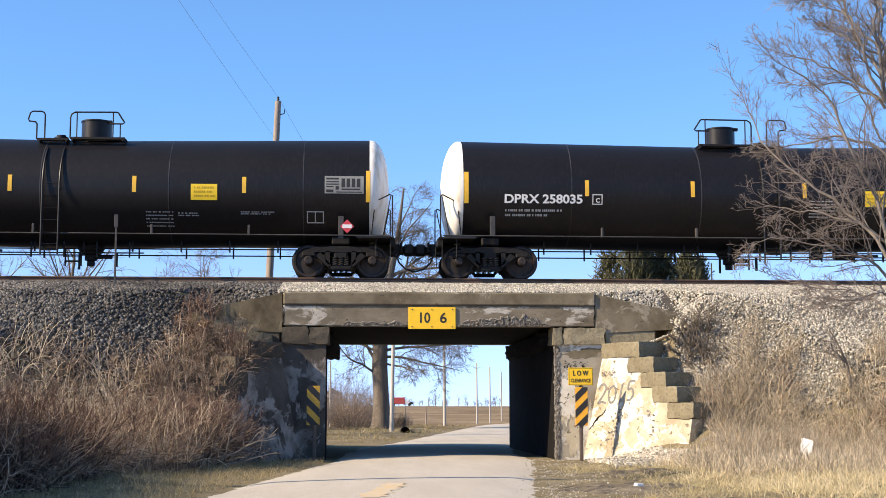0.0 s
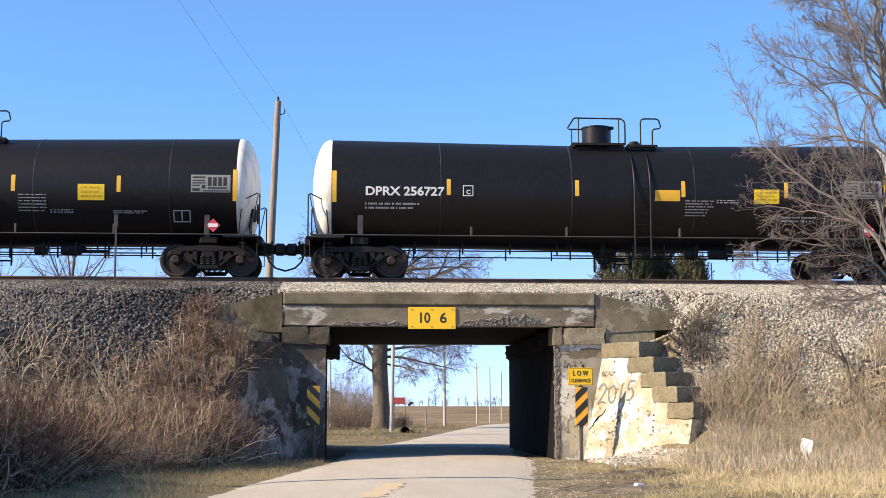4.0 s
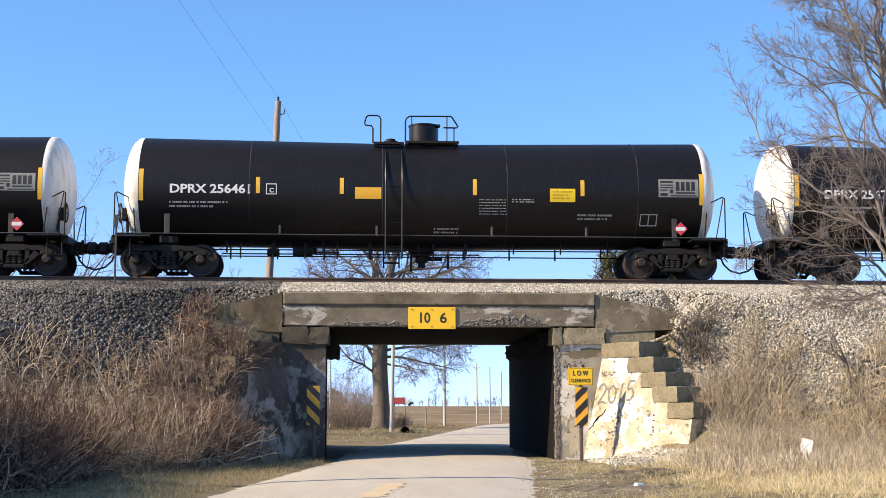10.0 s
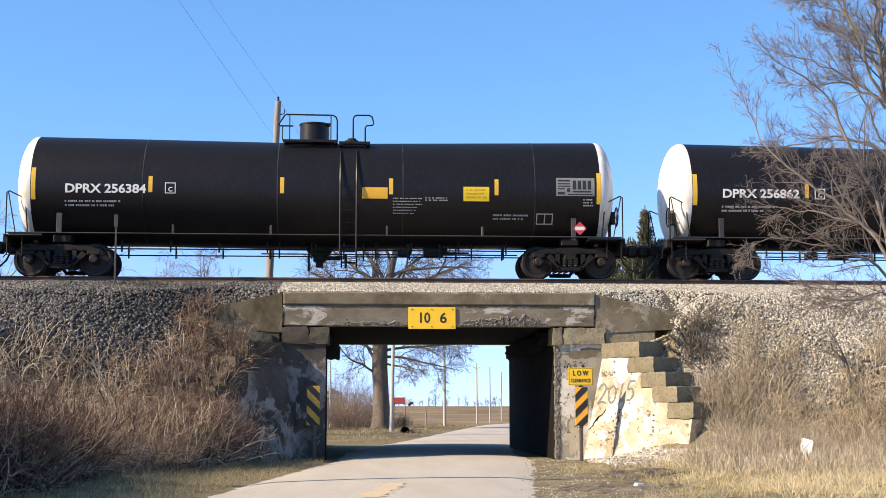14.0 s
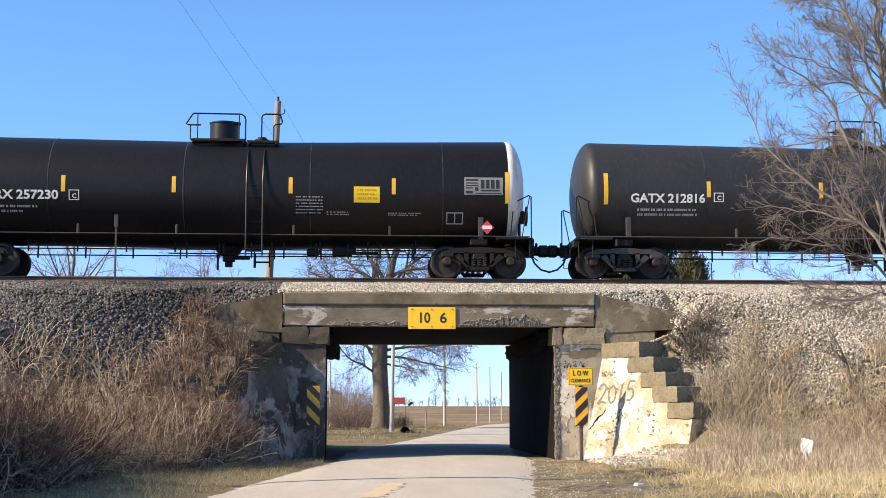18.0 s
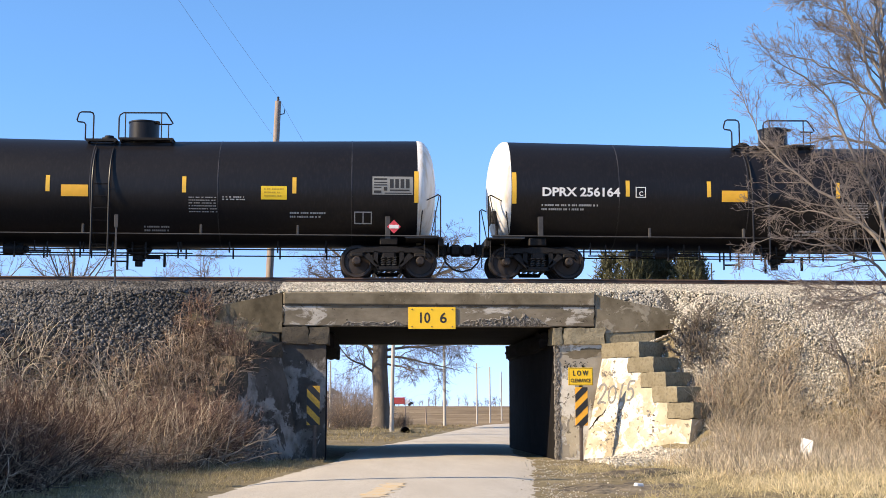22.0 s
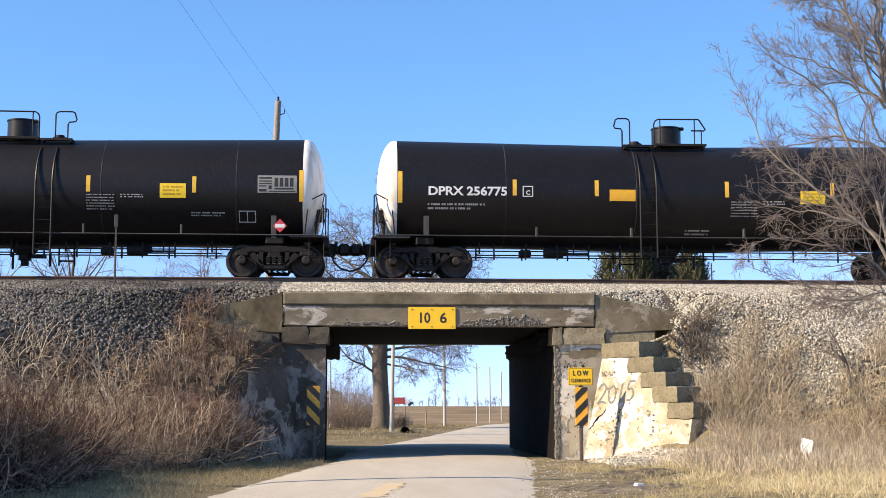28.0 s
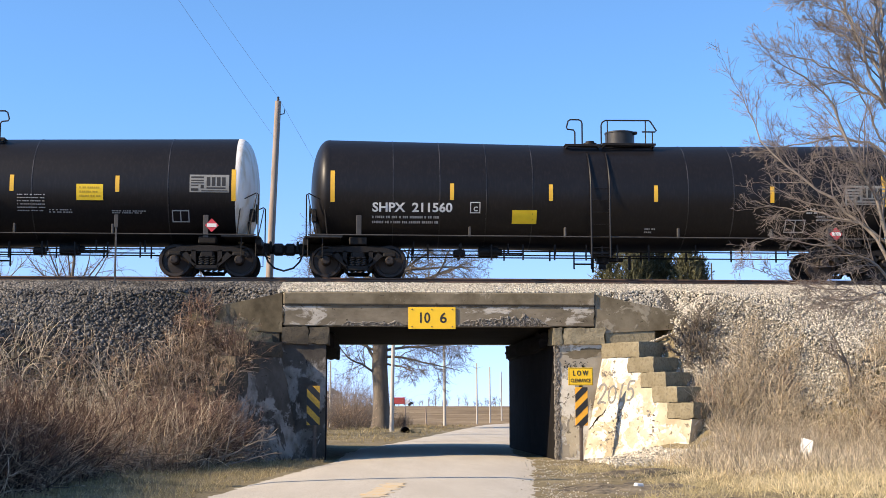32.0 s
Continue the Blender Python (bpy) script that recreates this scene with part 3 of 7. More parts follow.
def jagged_at(x, z0, z1, width, seed):
    """An upright open joint on the bridge's face."""
    g = jagged([(x, z0), (x + 0.02, (z0 + z1) / 2), (x, z1)], width, seed)
    g.v = [(a, FACE - 0.006, c) for a, b, c in g.v]
    return g


def stroke(points, width, seed):
    """A hand-sprayed line: a ribbon of even width along points in x and z."""
    g, r = Geo(), random.Random(seed)
    pts = [Vector((x, 0, z)) for x, z in points]
    fine = []
    for i in range(len(pts) - 1):
        p0, p1, p2, p3 = pts[max(i - 1, 0)], pts[i], pts[i + 1], pts[min(i + 2, len(pts) - 1)]
        for k in range(5):
            t = k / 5
            fine.append(0.5 * ((2 * p1) + (p2 - p0) * t + (2 * p0 - 5 * p1 + 4 * p2 - p3) * t * t + (3 * p1 - p0 - 3 * p2 + p3) * t ** 3))
    fine.append(pts[-1])
    for i, p in enumerate(fine):
        d = (fine[min(i + 1, len(fine) - 1)] - fine[max(i - 1, 0)]).normalized()
        w = width * r.uniform(0.4, 0.6)
        g.v += [(p.x - d.z * w, 0, p.z + d.x * w), (p.x + d.z * w, 0, p.z - d.x * w)]
    g.f = [(2 * i, 2 * i + 1, 2 * i + 3, 2 * i + 2) for i in range(len(fine) - 1)]
    return g


def build_bridge():
    br = thing("railway_bridge", "low concrete railway bridge with weathered stepped wing walls", "bridge")
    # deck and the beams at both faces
    # the underside's shade is put into its near-black colour
    part("deck", Geo().box((1.98, 0, 3.60), (7.9, 9.3, 0.62), 0.01), SHADE_GAP_BLACK, br, "soot-dark underside")
    for sy in (-1, 1):
        y = sy * 4.92
        beam = part("face_beam", Geo().box((1.94, y, 3.545), (7.78, 0.56, 0.51), 0.02), CONCRETE_BEAM, br, "streaked, lime-stained concrete")
        g = Geo().box((1.95, sy * 4.93, 3.965), (7.76, 0.64, 0.32), 0.03)
        part("coping", g, CONCRETE, br, "brown weathered concrete coping")
        for x0, w in ((-1.96, -1.0), (5.84, 1.0)):
            # sloped end parapets
            run = 2.06 * w
            poly = [(x0, 3.12), (x0 + run * 0.94, 3.22), (x0 + run, 3.30), (x0 + run, 3.66), (x0, 4.10)]
            part("end_parapet", Geo().prism(poly if w > 0 else poly[::-1], sy * 5.195 if sy < 0 else 4.7, sy * 4.7 if sy < 0 else 5.195), CONCRETE_MOSS if w < 0 else CONCRETE, br)
    for i, (x0, x1, h) in enumerate(((-0.60, 1.12, 0.16), (2.36, 4.72, 0.27), (3.3, 4.5, 0.34))):
        part("spalled_edge", crumble(x0, x1, 3.27, 3.27 + h, FACE - 0.004 - 0.004 * (i == 2), 0.06, 4 + i, 80, 8), SPALL, br, "crumbled concrete with exposed stones", smooth=0)
    # joints across the face
    for x in (-1.93, 5.80):
        part("joint", jagged_at(x, 3.31, 4.08 if x > 5 else 3.80, 0.03, int(x * 10) + 50), SHADE_GAP_BLACK, br, "dark open joint", smooth=0)
    # a thin dark strip paints the coping's shadow on the beam
    part("coping_joint", Geo().box((1.95, FACE - 0.012, 3.80), (7.7, 0.03, 0.035), 0.004), STONE_SHADED, br, "dark strip painting the shadow under the coping")
    # abutments, caps of rough stone; the passage widens a little towards the north
    for x0, x1, face, far in ((-2.4, LX, LX, -1.10), (RX, 6.35, RX, 4.79)):
        left = x0 < 0
        plan = [(x0, -5.15), (x1, -5.15), (far, 5.15), (x0, 5.15)] if left else [(x0, -5.15), (x1, -5.15), (x1, 5.15), (far, 5.15)]
        g = Geo()
        g.v = [(px, py, pz) for pz in (-0.3, 2.86) for px, py in plan]
        g.f = [(3, 2, 1, 0), (4, 5, 6, 7)] + [(i, (i + 1) % 4, (i + 1) % 4 + 4, i + 4) for i in range(4)]
        ab = part("abutment", g, CONCRETE_SHADED if left else CONCRETE_PALE, br, "stained concrete, coloured darker for its shaded side" if left else "pale flaking concrete")
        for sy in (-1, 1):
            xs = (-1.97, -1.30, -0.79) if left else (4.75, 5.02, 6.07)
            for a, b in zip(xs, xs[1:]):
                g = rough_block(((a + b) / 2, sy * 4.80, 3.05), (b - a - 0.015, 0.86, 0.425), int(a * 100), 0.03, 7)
                part("cap_stone", g, STONE if not left else STONE_SHADED, ab)
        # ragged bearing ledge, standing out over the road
        # its near-black colour paints the shade under the deck
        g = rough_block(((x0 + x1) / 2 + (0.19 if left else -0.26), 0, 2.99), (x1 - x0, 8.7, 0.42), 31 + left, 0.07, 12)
        part("bearing_ledge", g, SHADE_GAP_BLACK, ab, "broken ledge coloured near-black for shade")
        # thin dark sheet over the inner face, painting the passage's shade
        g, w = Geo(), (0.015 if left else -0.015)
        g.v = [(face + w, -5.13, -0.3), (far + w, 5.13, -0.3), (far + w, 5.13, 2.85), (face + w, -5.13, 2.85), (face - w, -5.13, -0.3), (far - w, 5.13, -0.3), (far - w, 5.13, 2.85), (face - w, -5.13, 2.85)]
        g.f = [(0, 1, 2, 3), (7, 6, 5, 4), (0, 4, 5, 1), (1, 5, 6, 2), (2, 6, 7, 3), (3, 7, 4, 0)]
        part("tunnel_lining", g, SHADE_GAP_BLACK, ab, "dark sheet painting shade on the inner face")
        if left:
            continue
        # broken arris on the lit abutment
        r, g = random.Random(9), Geo()
        for j in range(61):
            z = -0.05 + 2.86 * j / 60
            reach = 0.15 + 0.16 * noise.noise(Vector((0, 0, z * 2.2))) + 0.10 * noise.noise(Vector((0, 3, z * 9)))
            for i in range(7):
                x = RX - 0.04 + 0.03 * noise.noise(Vector((0, 6, z * 6))) + reach * i / 6 + r.uniform(-.008, .008)
                g.v.append((x, FACE + 0.044 - (r.uniform(0.0, 0.022) if 0 < i < 6 else -0.01), z + r.uniform(-.015, .015)))
        g.f = [(7 * j + i, 7 * j + i + 1, 7 * j + i + 8, 7 * j + i + 7) for j in range(60) for i in range(6)]
        part("broken_arris", g, SPALL, ab, "broken arris with exposed stones", smooth=0)
        # whitewashed lower part, tan strip and scrawl
        for x, z, w, h, m in ((5.12, 1.45, 0.62, 1.25, WHITEWASH), (5.28, 0.55, 0.55, 1.25, TAN_PATCH), (5.72, 0.75, 0.62, 1.6, WHITEWASH), (5.55, 2.62, 1.2, 0.34, CONCRETE)):
            g = blotch(w, h, int(x * 77), 60)
            g.v = [(a + x, FACE + 0.046 - b - (0.003 if m is TAN_PATCH else 0), c + z) for a, b, c in g.v]
            part("flaked_patch", g, m, ab, smooth=0)
        g, r = Geo(), random.Random(21)
        for i in range(26):
            x, z = r.uniform(5.02, 5.62), 2.32 + r.uniform(-.09, .09)
            q = jagged([(x, z), (x + r.uniform(-.09, .09), z + r.uniform(-.10, .10))], 0.03, i)
            g.add([(a, FACE + 0.036, c) for a, b, c in q.v], q.f)
        tagged(part("scrawl", g, BLACK_INK, ab, smooth=0), "black illegible scrawl", kind="stuff")
    # courses under the end parapets
    part("footing_stone", Geo().box((6.72, -4.86, 3.02), (1.28, 0.62, 0.36), 0.03), STONE, br)
    part("footing_stone", Geo().box((-2.75, -4.86, 2.86), (1.5, 0.62, 0.60), 0.03), STONE_SHADED, br)
    right = build_wing(1, br)
    build_wing(-1, br)
    # writing, a ragged dark line and flaked patches on the lit wing wall
    g = Geo()
    for i, pts in enumerate((((0.00, 1.72), (0.06, 1.83), (0.18, 1.84), (0.23, 1.74), (0.14, 1.56), (0.00, 1.38), (0.13, 1.42), (0.27, 1.38)),
                             ((0.45, 1.80), (0.35, 1.72), (0.34, 1.52), (0.42, 1.40), (0.53, 1.46), (0.56, 1.66), (0.50, 1.79), (0.43, 1.80)),
                             ((0.76, 1.86), (0.72, 1.62), (0.70, 1.38)),
                             ((1.16, 1.92), (0.98, 1.90), (0.95, 1.72), (1.06, 1.74), (1.13, 1.62), (1.06, 1.48), (0.93, 1.46)))):
        q = stroke(pts, 0.055, i)
        g.add(q.v, q.f)
    part("graffiti", on_wing(g, 1, 0, 0), mat("spray_paint", (0.10, 0.098, 0.095), (0.24, 0.23, 0.21), 0.8, scale=20, bump=0), right, "grey sprayed number 2015", smooth=0)
    part("crack", on_wing(jagged([(0.30, 1.26), (0.20, 1.12), (0.05, 1.04), (-0.10, 0.84), (-0.26, 0.70)], 0.07, 7), 1, 0, 0), SHADE_GAP_BLACK, right, "ragged dark line", smooth=0)
    for i, (x, z, w, h) in enumerate(((0.32, 1.95, 0.62, 1.15), (0.20, 1.55, 0.50, 0.50), (1.95, 0.50, 1.0, 0.8), (2.45, 0.62, 0.8, 0.6), (1.30, 0.72, 0.8, 0.85), (1.6, 0.18, 1.0, 0.3))):
        g = blotch(w, h, int(x * 57 + z * 7), 60)
        g.v = [(a + x, b + 0.004, c + z) for a, b, c in g.v]
        part("bare_patch", on_wing(g, 1, 0, 0), TAN_PATCH, right, "tan patch of bare concrete", smooth=0)
    # crumbs of dark broken concrete where the coat has come away
    g, r = Geo(), random.Random(77)
    for i in range(280):
        k = i % 5
        if k < 2:
            a = r.uniform(-0.4, 3.4)
            x, z = 1.25 + (0.62 + r.gauss(0, .04)) * math.cos(a), 0.78 + (0.48 + r.gauss(0, .05)) * math.sin(a)
        elif k < 4:
            z = r.uniform(0.2, 1.25)
            x = 0.45 + 0.25 * z + r.gauss(0, 0.13)
        else:
            x, z = r.uniform(-0.1, 1.9), r.uniform(0.1, 1.15)
        w = r.uniform(0.015, 0.04) if i % 7 else r.uniform(0.06, 0.12)
        q = blotch(w, w * r.uniform(0.4, 1.0), 300 + i, 12)
        g.add([(a + x, b - 0.002, c + z) for a, b, c in q.v], q.f)
    for i in range(40):
        x, z = r.uniform(0.05, 0.5), 2.12 + r.gauss(0, .05)
        q = blotch(r.uniform(.02, .09), r.uniform(.02, .05), 500 + i, 10)
        g.add([(a + x, b - 0.003, c + z) for a, b, c in q.v], q.f)
    tagged(part("spalls", on_wing(g, 1, 0, 0), SPALL, right, smooth=0), "dark flecks of broken concrete", kind="stuff")
    return br


build_bridge()


# ---- signs ----
def plate(x0, x1, z0, z1, y, t=0.012):
    return Geo().box(((x0 + x1) / 2, y, (z0 + z1) / 2), (x1 - x0, t, z1 - z0), 0.003)


def lay(geo, x, y, z):
    geo.v = [(a + x, b + y, c + z) for a, b, c in geo.v]
    return geo


def build_signs():
    s = thing("clearance_sign", "yellow clearance sign reading 10 6 on the bridge beam", "sign")
    part("plate", plate(1.16, 2.33, 3.215, 3.755, -5.226, 0.02), SIGN_Y, s)
    part("numerals", lay(letters("10", 0.36, width=0.31, weight=0.018), 1.39, -5.240, 3.37), BLACK_INK, s, "black numerals", smooth=0)
    part("numerals", lay(letters("6", 0.36, width=0.18, weight=0.018), 1.93, -5.240, 3.37), BLACK_INK, s, "black numeral", smooth=0)
    for x in (1.25, 1.74, 2.25):
        for z in (3.27, 3.70):
            part("bolt", Geo().lathe([(0.018, 0.0), (0.014, -0.015), (0, -0.018)], 8, "y", (x, -5.236, z)), POST, s)

    def post(parent, x, y, top):
        g = Geo()
        for dx, w in ((0, 0.055), (-0.035, 0.02), (0.035, 0.02)):
            g.box((x + dx, y + (0.02 if dx else 0), (top - 0.3) / 2), (w, 0.025, top + 0.3), 0.004)
        part("post", g, POST, parent, "rusty steel post")

    def stripes(parent, x0, x1, z0, z1, y, lean):
        """Diagonal black bars on a marker, cut off at its edges."""
        w, h, n = x1 - x0, z1 - z0, 4
        part("plate", plate(x0, x1, z0, z1, y), SIGN_DIRTY_SHADED if lean < 0 else SIGN_O, parent)
        step = (h + w) / 3.25
        for i in range(-1, 5):
            b0 = z0 - w + i * step + 0.10
            poly = []
            for u in range(0, 13):
                x = x0 + w * u / 12
                z = b0 + (x - x0 if lean > 0 else x1 - x) * 1.0
                poly.append((x, z))
            lo = [(x, min(max(z, z0), z1)) for x, z in poly]
            hi = [(x, min(max(z + step * 0.52, z0), z1)) for x, z in poly]
            if max(b - a for (_, a), (_, b) in zip(lo, hi)) < 0.02:
                continue
            g = Geo()
            g.v = [(x, y - 0.010, z) for x, z in lo] + [(x, y - 0.010, z) for x, z in hi]
            g.f = [(k, k + 1, k + 14, k + 13) for k in range(12)]
            part("stripe", g, BLACK_INK, parent, "black diagonal stripe", smooth=0)

    s = thing("low_clearance_sign", "yellow low clearance sign above a striped marker on one post", "sign", pose(-0.07, -0.44, 0))
    post(s, 5.35, -5.83, 2.15)
    stripes(s, 5.205, 5.505, 0.85, 1.765, -5.86, 1)
    part("plate", plate(5.04, 5.64, 1.81, 2.235, -5.86), SIGN_Y, s)
    g = Geo()
    for x0, x1, z0, z1 in ((5.055, 5.625, 1.822, 1.828), (5.055, 5.625, 2.217, 2.223), (5.055, 5.061, 1.828, 2.217), (5.619, 5.625, 1.828, 2.217)):
        g.box(((x0 + x1) / 2, -5.868, (z0 + z1) / 2), (x1 - x0, 0.004, z1 - z0))
    part("border", g, BLACK_INK, s)
    part("lettering", lay(letters("L O W", 0.17, width=0.38), 5.15, -5.872, 2.045), BLACK_INK, s, "black words", smooth=0)
    part("lettering", lay(letters("CLEARANCE", 0.12, width=0.48), 5.10, -5.872, 1.885), BLACK_INK, s, "black words", smooth=0)
    s = thing("striped_marker", "black and yellow striped object marker on a rusty post", "sign")
    post(s, -1.11, -5.83, 1.78)
    stripes(s, -1.30, -0.99, 0.86, 1.80, -5.86, -1)


build_signs()


# ---- track ----
def build_track():
    tr = thing("railway_track", "single railway track on pale ballast", "railway track")
    prof = [(-0.07, 0), (0.07, 0), (0.07, 0.015), (0.01, 0.035), (0.01, 0.13), (0.036, 0.145), (0.036, 0.172), (0.028, 0.18), (-0.028, 0.18), (-0.036, 0.172), (-0.036, 0.145), (-0.01, 0.13), (-0.01, 0.035), (-0.07, 0.015)]
    for y in (-0.7525, 0.7525):
        g = Geo()
        xs = (-650, -60, -20, 0, 20, 60, 650)
        n = len(prof)
        for x in xs:
            g.v += [(x, y + a, 4.72 + b) for a, b in prof]
        for i in range(len(xs) - 1):
            for j in range(n):
                g.f.append((i * n + j, i * n + (j + 1) % n, (i + 1) * n + (j + 1) % n, (i + 1) * n + j))
        part("rail", g, RAIL, tr, "rust-brown steel rail", smooth=20)
    me = mesh_of("sleeper", Geo().box((0, 0, 0), (0.23, 2.6, 0.18), 0.015), TIE)
    r = random.Random(5)
    for i in range(120):
        x = -32 + i * 0.55
        part("sleeper", me, TIE, tr, "", pose(x + r.uniform(-.02, .02), r.uniform(-.05, .05), 4.645, 0, 0, r.uniform(-1, 1)))
    g = Geo()
    for i in range(1100):
        for x in (-32 - (i + 1) * 0.55, 34 + i * 0.55):
            g.box((x, 0, 4.645), (0.23, 2.6, 0.18))
    tagged(part("far_sleepers", g, TIE, tr, smooth=0), kind="stuff")


def build_ballast():
    g = Geo()
    ys = (-5.0, -4.9, -4.75, -4.3, -3.9, -3.4, -2.9, -2.4, -1.5, -0.6, 0.6, 1.5, 2.4, 3.6, 4.9, 5.0)
    xs = [-650, -60] + list(np.arange(-30, 30.1, 0.5)) + [60, 650]
    n = len(ys)
    for x in xs:
        for y in ys:
            z = shoulder(x, y) - (0.02 if abs(y) < 4.95 else 0.5)
            g.v.append((x, y, z + noise.noise(Vector((x * 2, y * 2, 0))) * 0.02))
    for i in range(len(xs) - 1):
        for j in range(n - 1):
            k = i * n + j
            g.f.append((k, k + n, k + n + 1, k + 1))
    solid("ballast_bed", g, BALLAST, "grey crushed stone bed under the track", "ballast", kind="structure", smooth=60)
    scatter_stones("ballast", 80000, (-2.1, 18.0), (-9.2, -1.25), 0.020, 0.037, PEBBLE, "pale crushed stones on the embankment shoulder", 11)
    scatter_stones("ballast", 29000, (-13, -2.1), (-8.6, -1.25), 0.026, 0.05, PEBBLE_DIRTY_SHADED, "dirty grey crushed stones on the embankment, darkened for tree shade", 13)
    for x0, x1, low in ((-14.0, -3.7, -7.5), (7.78, 18.5, -8.2)):
        g = Geo()
        xs, ys = np.arange(x0, x1, 0.35), np.arange(-4.75, low, -0.3)
        for x in xs:
            for k, y in enumerate(ys):
                y += 0.5 * noise.noise(Vector((x * 0.7, 5, 0))) * k / len(ys)
                g.v.append((x, y, lie(x, y) + (0.03 if 0 < k < len(ys) - 1 else -0.05)))
        n = len(ys)
        g.f = [(i * n + j, i * n + j + 1, (i + 1) * n + j + 1, (i + 1) * n + j) for i in range(len(xs) - 1) for j in range(n - 1)]
        solid("ballast_slope", g, GRAVEL if x0 > 0 else BALLAST, "grey gravel spilling down the embankment", "gravel", kind="structure", smooth=60)
    scatter_stones("rubble", 4600, (5.4, 9.5), (-10.2, -5.9), 0.025, 0.06, PEBBLE, "pale rubble at the foot of the wing wall", 12)
    scatter_stones("gravel", 3600, (1.6, 6.5), (-23, -5.6), 0.006, 0.017, GRAVEL_STONE, "loose gravel along the road's edge", 15)


STONE_V = [(-.72, -.72, -.6), (.72, -.72, -.6), (.72, .72, -.6), (-.72, .72, -.6), (-.6, -.6, .62), (.6, -.6, .62), (.6, .6, .62), (-.6, .6, .62)]
STONE_F = [(0, 2, 1), (0, 3, 2), (4, 5, 6), (4, 6, 7), (0, 1, 5), (0, 5, 4), (1, 2, 6), (1, 6, 5), (2, 3, 7), (2, 7, 6), (3, 0, 4), (3, 4, 7)]


def mesh_from_arrays(name, verts, tris, material):
    me = bpy.data.meshes.new(name)
    me.vertices.add(len(verts))
    me.vertices.foreach_set("co", np.asarray(verts, dtype=np.float32).ravel())
    me.loops.add(tris.size)
    me.loops.foreach_set("vertex_index", tris.astype(np.int32).ravel())
    me.polygons.add(len(tris))
    me.polygons.foreach_set("loop_start", np.arange(0, tris.size, tris.shape[1], dtype=np.int32))
    me.materials.append(material)
    me.update(calc_edges=True)
    me.validate()
    return me


def scatter_stones(name, count, xr, yr, r0, r1, material, label, seed):
    rs = np.random.RandomState(seed)
    ico, faces = np.array(STONE_V), np.array(STONE_F)
    pos, tries = [], 0
    while len(pos) < count and tries < count * 4:
        tries += 1
        x, y = rs.uniform(*xr), rs.uniform(*yr)
        if name == "ballast":
            if abs(x - 1.98) < 5.9 and y < -4.86:
                if (y > -5.25 and x < 7.7) or abs(x - 1.98) < 4.03 + (-5.2 - y) * 0.78 or x < 0:
                    continue
            z = shoulder(x, y) if y > -4.9 else lie(x, y) + 0.045
            low = -7.9 if x < 0 else -7.2 - 0.45 * max(0.0, min(4.0, x - 8.5))
            if y < low - 0.7 * noise.noise(Vector((x * 0.5, 0, 7))):
                continue
            if y < -6.2 and rs.rand() < (0.05 if x > 0 else 0.25) * (-6.2 - y):
                continue
        elif name == "gravel":
            d = x - road_x(y) - 2.60
            z = max(lie(x, y), 0.03 if d < 0 else -1) + 0.006
            if d < -0.55 or rs.rand() > (math.exp(-d * 1.3) if d > 0 else math.exp(d * 5)) or (y > -8 and d > 1.2) or rs.rand() > 0.5 + 1.4 * noise.noise(Vector((x * 1.3, y * 0.8, 2))):
                continue
        else:
            z = lie(x, y) + 0.01
            if (Vector((x, y, 0)) - wing_at(1, 0.3, 0)).dot(wing_line(1)[2]) < 0.25 or rs.rand() > math.exp(-((y + 7.9) ** 2) / 2.2):
                continue
        pos.append((x, y, z))
    n = len(pos)
    pos = np.array(pos)
    size = rs.uniform(r0, r1, (n, 1, 1)) * rs.uniform(0.65, 1.25, (n, 1, 3))
    v = (ico[None] * (1 + rs.uniform(-0.28, 0.22, (n, 8, 1))) + rs.uniform(-0.18, 0.18, (n, 8, 3))) * size
    a = rs.uniform(0, 6.28, n)
    t = rs.uniform(-1.2, 1.2, n)
    ca, sa, ct, st = np.cos(a), np.sin(a), np.cos(t), np.sin(t)
    y2 = v[:, :, 1] * ct[:, None] - v[:, :, 2] * st[:, None]
    z2 = v[:, :, 1] * st[:, None] + v[:, :, 2] * ct[:, None]
    x3 = v[:, :, 0] * ca[:, None] - y2 * sa[:, None]
    y3 = v[:, :, 0] * sa[:, None] + y2 * ca[:, None]
    v = np.stack([x3, y3, z2], -1) + pos[:, None, :]
    f = faces[None] + (np.arange(n) * 8)[:, None, None]
    me = mesh_from_arrays(name, v.reshape(-1, 3), f.reshape(-1, 3), material)
    tagged(new(name, me), label, "ballast stones", kind="stuff")


build_track()
build_ballast()


# ---- the train ----
TANK_R, TANK_Z, TANK_L, HEAD_D = 1.53, 2.505, 7.92, 0.50
WHEEL_R = 0.457


def sag(x):
    """The tank's axis dips towards the outlet in its middle."""
    return TANK_Z - 0.105 * (1 - min(1.0, abs(x) / TANK_L))


def skin(x, z, off=0.006):
    dz = z - sag(x)
    return (x, -math.sqrt(max((TANK_R + off) ** 2 - dz * dz, 0.01)), z)


